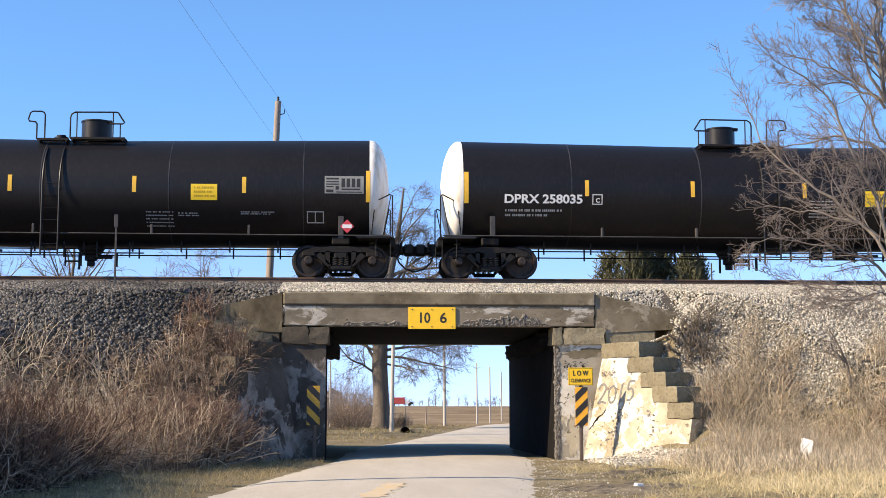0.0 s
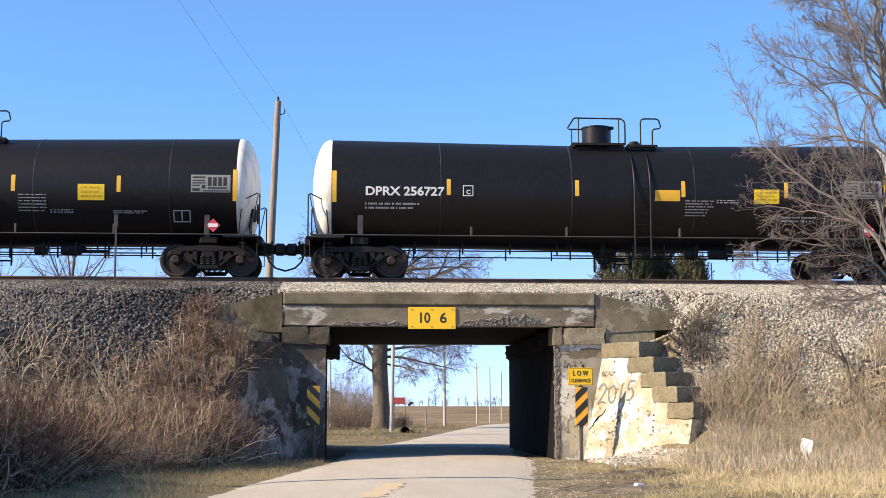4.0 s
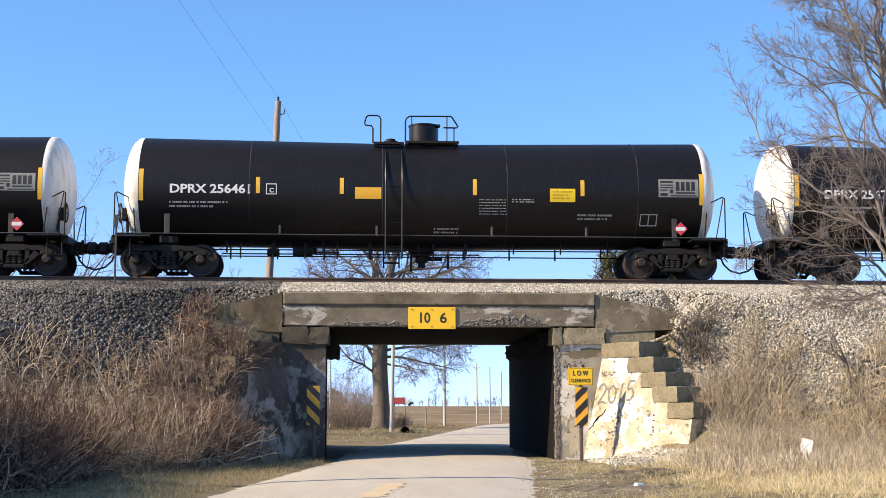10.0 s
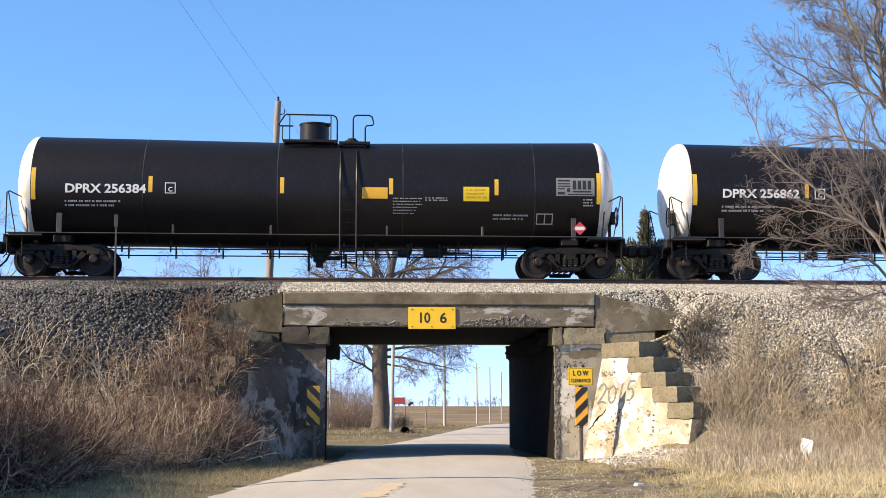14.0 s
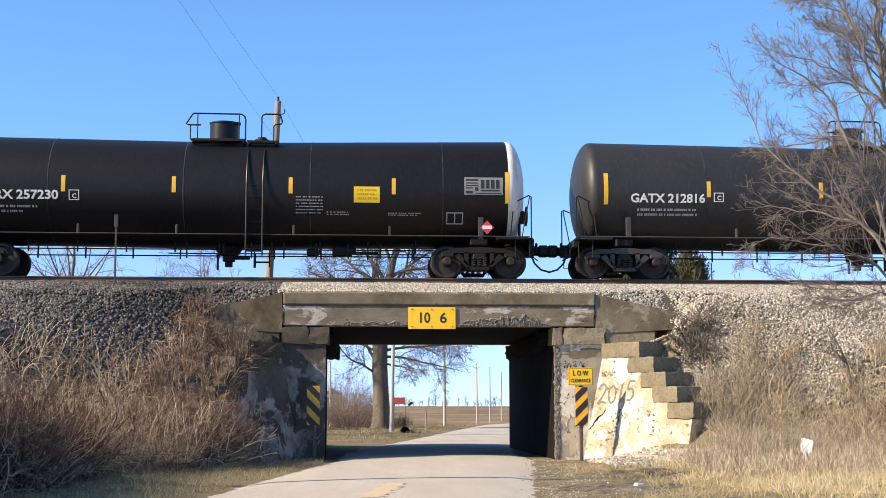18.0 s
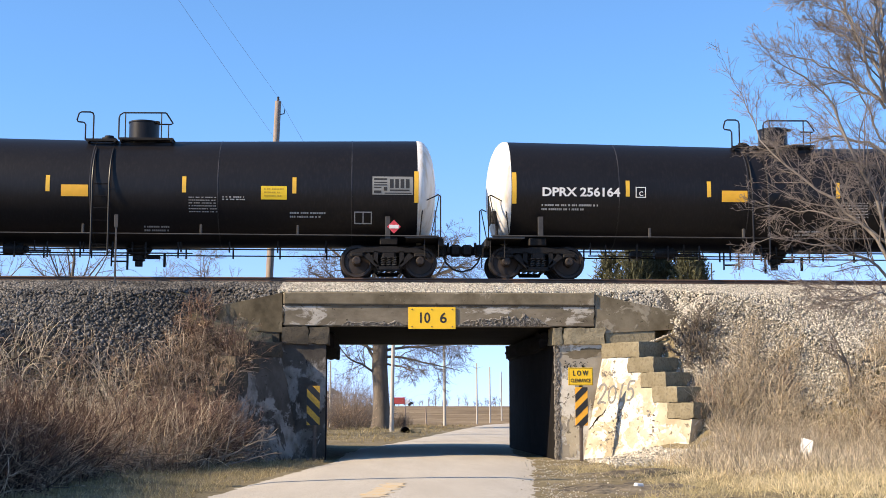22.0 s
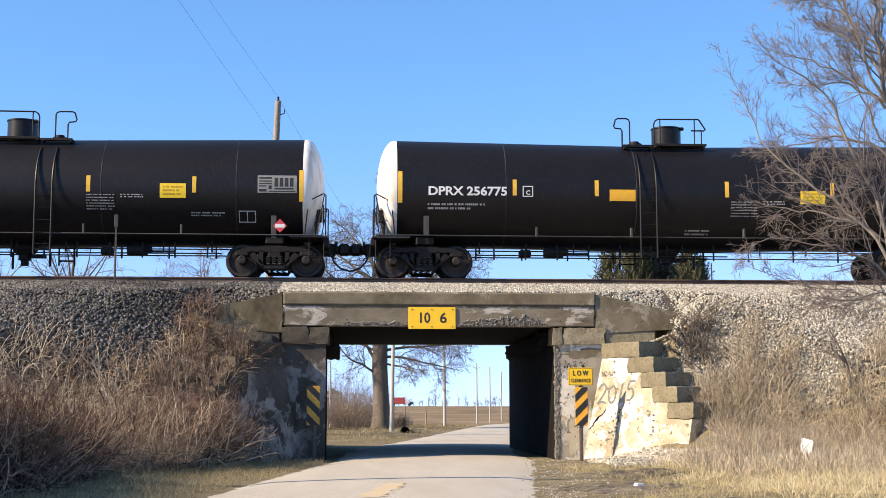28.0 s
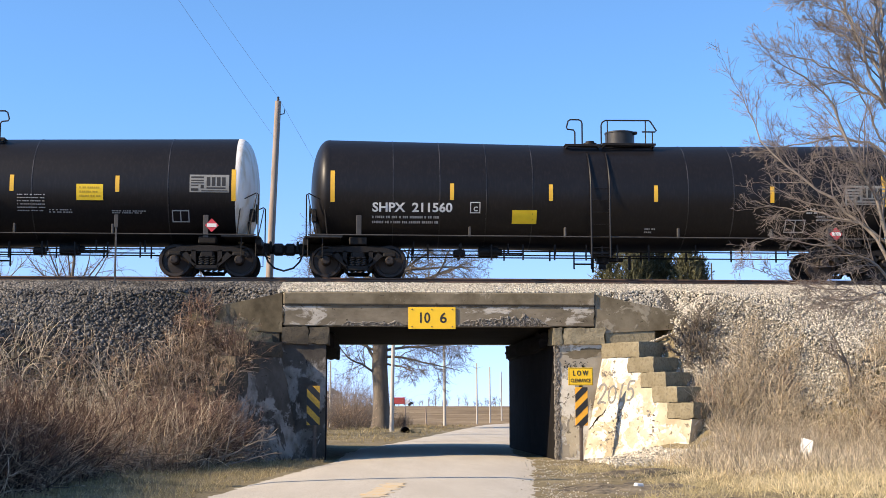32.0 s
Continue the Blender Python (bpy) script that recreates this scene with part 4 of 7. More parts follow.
def decal(x0, x1, z0, z1, off=0.007, n=5):
    """A thin sheet that lies on the tank's near side."""
    g = Geo()
    for j in range(n + 1):
        z = z0 + (z1 - z0) * j / n
        g.v += [skin(x0, z, off), skin(x1, z, off)]
    g.f = [(2 * j, 2 * j + 1, 2 * j + 3, 2 * j + 2) for j in range(n)]
    k = len(g.v)
    for j in range(n + 1):
        z = z0 + (z1 - z0) * j / n
        g.v += [skin(x0, z, -0.002), skin(x1, z, -0.002)]
    for j in range(n):
        g.f += [(2 * j, 2 * j + 2, k + 2 * j + 2, k + 2 * j), (2 * j + 1, k + 2 * j + 1, k + 2 * j + 3, 2 * j + 3)]
    g.f += [(0, k, k + 1, 1), (2 * n, 2 * n + 1, k + 2 * n + 1, k + 2 * n)]
    return g


def frame_decal(x0, x1, z0, z1, t=0.02, bars=(), off=0.007):
    g = Geo()
    for a, b, c, d in [(x0, x1, z0, z0 + t), (x0, x1, z1 - t, z1), (x0, x0 + t, z0 + t, z1 - t), (x1 - t, x1, z0 + t, z1 - t)] + list(bars):
        h = decal(a, b, c, d, off, 2)
        g.add(h.v, h.f)
    return g


def small_print(x0, x1, z0, z1, rows, seed, off=0.007):
    """Unreadable small print as rows of short bars."""
    r, g = random.Random(seed), Geo()
    h = (z1 - z0) / rows
    for i in range(rows):
        x = x0
        end = x1 - (x1 - x0) * r.choice((0, 0, 0.12, 0.25))
        while x < end - 0.04:
            w = min(r.uniform(0.025, 0.06), end - x)
            d = decal(x, x + w, z1 - (i + (0.72 if rows < 4 else 0.64)) * h, z1 - (i + (0.26 if rows < 4 else 0.34)) * h, off, 1)
            g.add(d.v, d.f)
            x += w + r.choice((0.014, 0.014, 0.014, 0.05))
    return g


def tank_geo():
    """The shell with its weld between the head and the courses."""
    g, n = Geo(), 56
    xs = np.linspace(-TANK_L, TANK_L, 13)
    for x in xs:
        for j in range(n):
            a = 2 * math.pi * j / n
            g.v.append((x, TANK_R * math.sin(a), sag(x) + TANK_R * math.cos(a)))
    for i in range(len(xs) - 1):
        for j in range(n):
            a, b = i * n + j, i * n + (j + 1) % n
            g.f.append((a, a + n, b + n, b))
    return g


def head_geo(side, squash=1.0):
    prof = [(TANK_R + 0.004, -0.06), (TANK_R + 0.004, 0.0)]
    for i in range(1, 13):
        a = math.pi / 2 * i / 12
        prof.append(((TANK_R + 0.004) * math.cos(a) ** 0.9 if i < 12 else 0.0, HEAD_D * squash * math.sin(a)))
    g = Geo().lathe(prof if side > 0 else prof, 48, "x")
    g.v = [((x + TANK_L) * 1.0 if side > 0 else -(x + TANK_L), y, z + TANK_Z) for x, y, z in g.v]
    if side < 0:
        g.f = [q[::-1] for q in g.f]
    return g


def ring(x, w=0.028, h=0.008):
    g, n = Geo(), 56
    for dx, r in ((-w / 2, TANK_R - 0.01), (-w / 2, TANK_R + h * 0.6), (0, TANK_R + h), (w / 2, TANK_R + h * 0.6), (w / 2, TANK_R - 0.01)):
        for j in range(n):
            a = 2 * math.pi * j / n
            g.v.append((x + dx, r * math.sin(a), sag(x) + r * math.cos(a)))
    for i in range(4):
        for j in range(n):
            a, b = i * n + j, i * n + (j + 1) % n
            g.f.append((a, a + n, b + n, b))
    return g


def wheelset_geo():
    g = Geo()
    for s in (-1, 1):
        prof = [(0.06, 0.84), (0.10, 0.84), (0.13, 0.80), (0.14, 0.74), (0.36, 0.715), (0.375, 0.78), (0.44, 0.785), (WHEEL_R - 0.004, 0.77), (WHEEL_R, 0.70), (WHEEL_R + 0.026, 0.675), (WHEEL_R + 0.024, 0.655), (0.385, 0.65), (0.36, 0.69), (0.13, 0.70), (0.12, 0.66), (0.085, 0.64)]
        prof = [(r, s * y) for r, y in prof]
        g.lathe(prof if s < 0 else prof[::-1], 28, "y")
        cap = [(0.11, s * 0.86), (0.125, s * 0.90), (0.125, s * 1.08), (0.10, s * 1.12), (0.05, s * 1.125), (0, s * 1.125)]
        g.lathe(cap if s < 0 else cap[::-1], 20, "y")
        for i in range(3):
            a = 2 * math.pi * i / 3
            c = (0.075 * math.cos(a), s * 1.125, 0.075 * math.sin(a))
            g.box(c, (0.035, 0.03, 0.035), 0.006)
    g.tube([(0, -0.9, 0), (0, 0.9, 0)], 0.085, 14)
    return g


def side_frame_geo(s):
    """A cast side frame: top member, sloping arms to the boxes, and the spring seat."""
    g = Geo()
    y0, y1 = (s * 1.06, s * 0.92) if s < 0 else (0.92, 1.06)
    bar = lambda pts: g.prism(pts, min(y0, y1), max(y0, y1))
    bar([(-0.62, 0.69), (0.62, 0.69), (0.50, 0.82), (0.2, 0.86), (-0.2, 0.86), (-0.50, 0.82)])
    for k in (-1, 1):
        arm = [(k * 1.10, 0.50), (k * 0.98, 0.62), (k * 0.62, 0.70), (k * 0.50, 0.82), (k * 0.72, 0.83), (k * 1.06, 0.72), (k * 1.16, 0.60)]
        bar(arm if k < 0 else arm[::-1])
        low = [(k * 0.70, 0.58), (k * 0.28, 0.22), (k * 0.28, 0.34), (k * 0.56, 0.68)]
        bar(low if k > 0 else low[::-1])
        col = [(k * 0.30, 0.32), (k * 0.42, 0.42), (k * 0.42, 0.72), (k * 0.30, 0.72)]
        bar(col if k < 0 else col[::-1])
        g.box((k * 0.889, s * 0.99, 0.62), (0.36, 0.20, 0.12), 0.03)
    bar([(-0.30, 0.20), (0.30, 0.20), (0.34, 0.30), (-0.34, 0.30)])
    return g


def spring_geo(s, x):
    pts = []
    for i in range(25):
        a = i * math.pi / 3
        pts.append((x + 0.062 * math.cos(a), s * 0.99 + 0.062 * math.sin(a), 0.30 + 0.26 * i / 24))
    return Geo().tube(pts, 0.019, 4)


def hoop(pts, r=0.016):
    return Geo().tube(pts, r, 8)


SHARED = {}


def shared(key, make, material, smooth=35):
    """Alike pieces share one mesh."""
    k = (key, material.name)
    if k not in SHARED:
        SHARED[k] = mesh_of(key, make(), material, smooth)
    return SHARED[k]


# what the classes of car carry: lettering x, base height, bars; boxes are x0, x1, z0, z1
LOOKS = {
    "two_panel_a": dict(marks=(-7.01, 2.26, 2.21), lines=(-7.01, -5.39, 1.84, 2.06), tapes=(-4.64, -2.33, 1.37, 4.39), box=(-4.36, -4.07, 2.23, 2.53), orange=(-1.91, -1.18, 2.13, 2.45), yellow=(3.53, 4.24, 2.09, 2.46),
                        notes=((1.55, 2.33, 1.71, 2.17, 6), (2.47, 3.12, 2.05, 2.18, 2), (0.3, 1.0, 1.22, 1.40, 2)), dims=(4.32, 5.33, 1.59, 1.79), chart=(6.60, 7.73, 2.25, 2.81), plates=(6.10, 6.59, 1.47, 1.79), placard=(7.20, 1.35), top=1),
    "two_panel_b": dict(marks=(-6.93, 2.24, 2.21), lines=(-6.93, -5.35, 1.84, 2.06), tapes=(-4.66, -1.06, 1.95, 4.89), box=(-4.21, -3.92, 2.23, 2.53), orange=(1.20, 1.91, 2.14, 2.45), yellow=(4.02, 4.74, 2.09, 2.49),
                        notes=((2.06, 2.90, 1.71, 2.19, 6), (2.96, 3.61, 2.08, 2.20, 2), (7.39, 7.69, 1.96, 2.20, 3)), dims=(4.86, 5.84, 1.58, 1.77), chart=(6.62, 7.70, 2.26, 2.82), plates=(6.08, 6.55, 1.49, 1.78), placard=(7.27, 1.34), top=-1),
    "one_panel_a": dict(marks=(-6.73, 2.06, 2.21), lines=(-6.69, -5.05, 1.67, 1.92), tapes=(-4.45, -2.01, 1.35, 4.35), box=(-4.24, -3.96, 2.03, 2.31), orange=None, yellow=(3.52, 4.24, 1.86, 2.30),
                        notes=((1.54, 2.33, 1.70, 2.21, 6), (2.41, 3.06, 1.68, 1.80, 2), (-0.1, 0.5, 1.24, 1.45, 3)), dims=(4.31, 5.28, 1.68, 1.78), chart=(6.62, 7.70, 2.27, 2.81), plates=(6.13, 6.60, 1.48, 1.79), placard=(7.25, 1.35), top=1),
    "one_panel_b": dict(marks=(-6.73, 2.06, 2.21), lines=(-6.69, -5.05, 1.67, 1.92), tapes=(-4.45, -1.45, 1.75, 4.60), box=(-4.24, -3.96, 2.03, 2.31), orange=None, yellow=(3.70, 4.42, 1.88, 2.32),
                        notes=((1.95, 2.70, 1.70, 2.21, 6), (2.80, 3.45, 1.68, 1.80, 2)), dims=(4.5, 5.45, 1.68, 1.78), chart=(6.62, 7.70, 2.27, 2.81), plates=(6.13, 6.60, 1.48, 1.79), placard=(7.25, 1.35), top=-1),
    "one_panel_c": dict(marks=(-6.66, 2.26, 2.21), lines=(-6.66, -5.02, 1.86, 2.10), tapes=(-4.39, -1.02, 1.95, 4.83), box=(-4.17, -3.90, 2.26, 2.52), orange=None, yellow=(3.95, 4.66, 2.11, 2.51),
                        notes=((1.96, 2.73, 1.76, 2.22, 6), (2.88, 3.51, 2.10, 2.22, 2)), dims=(4.8, 5.75, 1.62, 1.76), chart=(6.62, 7.70, 2.27, 2.81), plates=(6.1, 6.57, 1.48, 1.79), placard=(7.25, 1.35), top=-1),
    "grey": dict(marks=(-6.98, 2.11, 2.12), lines=(-6.77, -5.05, 1.71, 1.97), tapes=(-4.81, -1.59, 1.48, 4.85), box=(-4.61, -4.33, 2.13, 2.39), orange=None, yellow=(3.50, 4.19, 2.13, 2.50),
                 notes=((1.52, 2.54, 1.45, 1.86, 5), (4.77, 5.72, 1.68, 2.02, 3)), dims=(3.56, 4.26, 1.67, 1.85), chart=(6.53, 7.58, 2.12, 2.70), plates=(6.02, 6.47, 1.56, 1.86), placard=(7.17, 1.37), top=-1),
    "old": dict(marks=(-6.68, 1.80, 2.23), lines=(-6.68, -4.81, 1.46, 1.72), tapes=(-4.52, -1.75, 1.40, 4.60), box=(-3.95, -3.67, 1.77, 2.07), orange=None, yellow=(-2.32, -1.63, 1.44, 1.80),
                notes=((1.01, 1.37, 1.27, 1.43, 2), (5.6, 5.9, 1.80, 2.00, 2)), dims=(5.9, 6.5, 1.62, 1.80), chart=(6.69, 7.85, 2.09, 2.68), plates=(5.02, 5.60, 1.33, 1.67), placard=(6.38, 1.24), top=-1),
}
LOOKS["one_panel_b"]["yellow"] = (3.55, 4.27, 2.03, 2.47)
LOOKS["one_panel_d"] = dict(LOOKS["one_panel_a"], yellow=(2.95, 3.67, 2.06, 2.50), notes=((1.72, 2.47, 1.33, 1.78, 5), (2.6, 3.2, 1.62, 1.74, 2)))
LOOKS["grey_b"] = dict(LOOKS["grey"], marks=(-6.66, 2.11, 2.2), yellow=(2.86, 3.56, 2.08, 2.46), tapes=(-4.81, -1.7, 1.46, 4.56), notes=((1.2, 2.0, 1.5, 1.9, 5), (4.5, 5.4, 1.68, 2.0, 3)), dims=(2.9, 3.6, 1.62, 1.80), top=1)
LOOKS["old_b"] = dict(LOOKS["old"], yellow=(-2.77, -2.08, 1.50, 1.86), tapes=(-4.52, -1.75, 1.22, 4.54), top=1)


def build_car(look_name):
    """One tank car at the origin, on the rails."""
    L = LOOKS[look_name]
    grey, old = look_name.startswith("grey"), look_name.startswith("old")
    paint = TANK_GREY if grey else TANK
    headpaint = paint if grey or old else HEAD_WHITE
    words = {"grey": "faded dark grey railway tank car with plain grey ends", "old": "black railway tank car with black ends and spaced lettering"}
    car = thing("tank_car", words.get(look_name.split("_")[0], "black railway tank car with white ends, yellow panels" if L["orange"] else "glossy black railway tank car with white ends, one yellow panel"), "tank car", group="train of tank cars")
    top = L["top"]
    tank = part("tank", shared("tank", tank_geo, paint), paint, car, "faded grey-black shell" if grey else "black painted shell")
    for s in (-1, 1):
        part("tank_head", shared("head%d" % s, lambda: head_geo(s), headpaint), headpaint, car, "" if grey or old else "white painted end, streaked with dirt")
    for x in ((-4.82, -1.14, 2.34, 6.03) if not old else (-6.1, -4.8, -3.5, -2.2, 2.2, 3.5, 4.8)):
        part("weld_seam", shared("seam%.2f" % x, lambda: ring(x), SEAM_GLINT), SEAM_GLINT, tank)
    # reflectors, panels and print
    for x in L["tapes"]:
        part("reflector", shared("tape%.2f" % x, lambda: decal(x, x + 0.11, 2.26 if not old else 2.12, 2.71 if not old else 2.58), TAPE), TAPE, tank, "yellow reflective strip")
    for x in ((-7.73, 7.69) if grey else (-7.84, 7.763)):
        part("reflector", shared("endtape%.2f" % x, lambda: decal(x, x + 0.12, 2.04 if not old else 1.93, 2.92 if not old else 2.80, n=8), TAPE), TAPE, tank, "tall yellow reflective strip")
    for key, m in (("orange", PANEL_O), ("yellow", PANEL_Y)):
        if L[key]:
            x0, x1, z0, z1 = L[key]
            p = part("panel", decal(x0, x1, z0, z1), m, tank, "plain orange panel" if key == "orange" else "yellow panel with two lines of print")
            if key == "yellow" and not old:
                tagged(part("print", small_print(x0 + 0.08, x1 - 0.08, z0 + 0.06, z1 - 0.04, 3, 4, 0.011), PANEL_INK, p), "faint lines of print", kind="stuff")
    tagged(part("small_print", small_print(*L["lines"], 2, 8), GREY_PAINT, tank), "two lines of white print", kind="stuff")
    for i, (x0, x1, z0, z1, rows) in enumerate(L["notes"]):
        tagged(part("small_print", small_print(x0, x1, z0, z1, rows, 20 + i), GREY_PAINT, tank), "grey lines of print", kind="stuff")
    tagged(part("small_print", small_print(*L["dims"], 2, 33), GREY_PAINT, tank), "grey lines of print", kind="stuff")
    x0, x1, z0, z1 = L["box"]
    bx = part("class_box", frame_decal(x0, x1, z0, z1, 0.022), WHITE_PAINT, tank, "small white framed box")
    part("letter", letters("C", 0.17, lambda a, b: skin(x0 + 0.09 + a, z0 + 0.055 + b, 0.009)), WHITE_PAINT, bx, smooth=0)
    x0, x1, z0, z1 = L["plates"]
    part("data_plates", frame_decal(x0, x1, z0, z1, 0.028, [((x0 + x1) / 2 - 0.014, (x0 + x1) / 2 + 0.014, z0 + 0.028, z1 - 0.028)]), GREY_PAINT, tank, "two grey framed plates")
    x0, x1, z0, z1 = L["chart"]
    ch = part("test_chart", decal(x0, x1, z0, z1 - 0.05), CHART, tank, "grey test chart")
    bars = Geo()
    for a, b, c, d in ((0.04, 0.36, 0.80, 0.90), (0.04, 0.36, 0.64, 0.70), (0.04, 0.36, 0.50, 0.56), (0.04, 0.22, 0.36, 0.42), (0.28, 0.36, 0.22, 0.42), (0.43, 0.52, 0.36, 0.86), (0.56, 0.65, 0.36, 0.86), (0.69, 0.78, 0.36, 0.86), (0.82, 0.91, 0.36, 0.86), (0.43, 0.91, 0.20, 0.28), (0.04, 0.22, 0.08, 0.22), (0.30, 0.96, 0.06, 0.11)):
        w, h = x1 - x0, z1 - z0 - 0.05
        q = decal(x0 + a * w, x0 + b * w, z0 + c * h, z0 + d * h, 0.011, 2)
        bars.add(q.v, q.f)
    tagged(part("chart_lines", bars, BLACK_INK, ch), "black lines of print on the chart", kind="stuff")
    # diamond placard on its holder
    x, z = L["placard"]
    part("placard_holder", Geo().box((x - 0.17, -1.50, z - 0.02), (0.14, 0.03, 0.62), 0.006), STEEL_GREY, car)
    g = Geo()
    for d, y in ((0.19, 0), (0.19, 0.012)):
        g.v += [(x - d, -1.56 + y, z), (x, -1.56 + y, z - d), (x + d, -1.56 + y, z), (x, -1.56 + y, z + d)]
    g.f = [(0, 1, 2, 3), (7, 6, 5, 4), (0, 4, 5, 1), (1, 5, 6, 2), (2, 6, 7, 3), (3, 7, 4, 0)]
    pl = part("placard", g, RED_SIGN, car, "red diamond placard with white centre")
    part("placard_number", Geo().box((x, -1.564, z), (0.26, 0.004, 0.10)), WHITE_PAINT, pl)
    part("tank_bracket", shared("bracket", lambda: Geo().box((-7.05, -1.49, 1.39), (0.15, 0.04, 0.56), 0.01), STEEL_GREY), STEEL_GREY, car)
    # top: dome, valve, platform with its rails, ladder
    dx = 0.06 * 1 if top > 0 else -0.18
    if old:
        dx = -0.70 if top < 0 else 0.56
    lx = (-1.06, -0.60) if top > 0 else (0.60, 1.05)
    if old:
        lx = (0.20, 0.73) if top < 0 else (-0.58, -0.05)
    domez = 4.52 if not old else 4.38
    dome = part("dome", Geo().lathe([(0.50, 3.84), (0.50, 3.93), (0.425, 3.95), (0.425, domez - 0.05), (0.445, domez - 0.045), (0.445, domez - 0.01), (0.42, domez), (0, domez + 0.015)], 32, "z", (dx, 0, 0)), TANK_GREY if grey or old else TANK, car, "round black manway dome")
    part("hinge", Geo().box((dx + 0.40, -0.22, domez - 0.05), (0.14, 0.12, 0.09), 0.02), STEEL, dome)
    vx = -0.9 * top if not old else -0.35 * top
    part("valve", Geo().lathe([(0.20, 3.90), (0.20, 4.02), (0.13, 4.03), (0.13, 4.08), (0, 4.09)], 18, "z", (vx, -0.15, 0)), STEEL, car)
    spans = ((-0.50, 1.02), (-1.40, -0.54)) if top > 0 else ((-1.04, 0.50), (0.54, 1.42))
    if old:
        spans = ((-1.50, 0.12), (0.16, 1.25)) if top < 0 else ((-0.12, 1.42), (-1.20, -0.16))
    for (px0, px1), pz in zip(spans, (3.87, 3.83)):
        for sy in (-1, 1):
            g = Geo()
            for y in (0.86, 0.70, 0.54):
                g.box(((px0 + px1) / 2, sy * y, pz), (px1 - px0, 0.11, 0.03), 0.006)
            g.box(((px0 + px1) / 2, sy * 0.94, pz - 0.01), (px1 - px0, 0.025, 0.07), 0.006)
            for x in (px0 + 0.06, px1 - 0.06):
                g.box((x, sy * 0.74, pz - 0.05), (0.05, 0.42, 0.07), 0.006)
            part("platform", g, STEEL, car, "steel walkway grating")
    rise = 4.61 if not old else 4.56
    # the long rail about the dome
    a, b = (-0.50, 1.00) if top > 0 else (-1.17, 0.49)
    if old:
        a, b = (-1.52, 0.15) if top < 0 else (-0.15, 1.45)
    e, out = (a, b) if top > 0 else (b, a)
    for y in (-0.92,):
        pts = [(e, y, 3.86), (e, y, rise - 0.16), (e + 0.03 * top, y, rise - 0.07), (e + 0.12 * top, y, rise - 0.01), (out - 0.22 * top, y, rise), (out - 0.18 * top, y, rise - 0.02), (out, y, rise - 0.30), (out - 0.05 * top, y, rise - 0.33), (out - 0.42 * top, y, rise - 0.33)]
        rl = part("handrail", hoop(pts, 0.022), STEEL, car, "bent pipe handrail")
        for x, t in ((out - 0.12 * top, rise - 0.33), (out - 0.32 * top, rise), (e + 0.18 * top, rise)):
            part("rail_post", Geo().tube([(x, y, 3.86), (x, y, t)], 0.018, 6), STEEL, rl)
        # the short hoop beside the ladder
        h0, h1 = (-1.20, -1.66) if top > 0 else (0.94, 1.52)
        if old:
            h0, h1 = (0.84, 1.22) if top < 0 else (-0.70, -1.15)
        pts = [(h0, y, 3.82), (h0, y, rise - 0.10), (h0 - 0.03 * top, y, rise - 0.03), (h0 - 0.10 * top, y, rise), (h1 + 0.12 * top, y, rise), (h1 + 0.05 * top, y, rise - 0.04), (h1, y, rise - 0.22), (h1 + 0.03 * top, y, rise - 0.28), (h1 + 0.20 * top, y, rise - 0.30), (h1 + 0.24 * top, y, rise - 0.36), (h1 + 0.24 * top, y, 3.82)]
        part("handrail", hoop(pts, 0.022), STEEL, car, "bent pipe handrail")
    # ladder on both sides: upright below, following the shell above
    for s in (-1, 1):
        lad = part("ladder", shared("ladder%d%.2f" % (s, lx[0]), lambda: Geo().box((sum(lx) / 2, s * 1.50, 0.66), (lx[1] - lx[0], 0.05, 0.05), 0.01), TANK), TANK, car, "black steel side ladder")
        for x in lx:
            pts = [(x, s * 1.60, 0.52), (x, s * 1.60, 2.50)]
            for i in range(1, 8):
                q = 1.60 - 0.05 * i / 7
                ang = radians(4 + 44 * i / 7)
                pts.append((x, s * q * math.cos(ang), sag(x) + q * math.sin(ang)))
            part("ladder_rail", shared("ladder_rail%d%.2f" % (s, x), lambda: Geo().tube(pts, 0.026, 6), TANK), TANK, lad)
        for z in (0.80, 1.12, 1.46, 1.80, 2.14, 2.48):
            part("rung", shared("rung%.2f%d%.2f" % (z, s, lx[0]), lambda: Geo().tube([(lx[0], s * 1.60, z), (lx[1], s * 1.60, z)], 0.011, 6), TANK), TANK, lad)
        for z in (1.15, 1.9):
            for x in lx:
                part("strut", shared("strut%.2f%d%.2f" % (z, s, x), lambda: Geo().tube([(x, s * 1.60, z), (x, s * 1.25, z)], 0.016, 6), TANK), TANK, lad)
    # long side grab pipes on stub brackets
    for s in (-1, 1):
        pipe = part("side_rail", shared("side_rail%d" % s, lambda: Geo().tube([(-8.45, s * 1.53, 1.12), (8.45, s * 1.53, 1.10)], 0.019, 6), STEEL_GREY), STEEL_GREY, car, "thin grey pipe along the tank")
        for x in (-3.97, -1.3, 1.9, 4.55):
            part("rail_bracket", shared("rb%.2f%d" % (x, s), lambda: Geo().box((x, s * 1.44, 1.24), (0.06, 0.12, 0.28), 0.01), STEEL_GREY), STEEL_GREY, pipe)
    # ends: platforms, hoops, stub sills, couplers, hoses
    for e in (-1, 1):
        sill = part("stub_sill", shared("sill%d" % e, lambda: Geo().box((e * 7.5, 0, 0.86), (2.5, 0.42, 0.34), 0.03).box((e * 7.07, 0, 1.02), (0.5, 2.0, 0.22), 0.03), STEEL), STEEL, car)
        part("end_sill", shared("end_sill%d" % e, lambda: Geo().box((e * 8.52, 0, 0.95), (0.14, 2.7, 0.22), 0.02), STEEL), STEEL, sill)
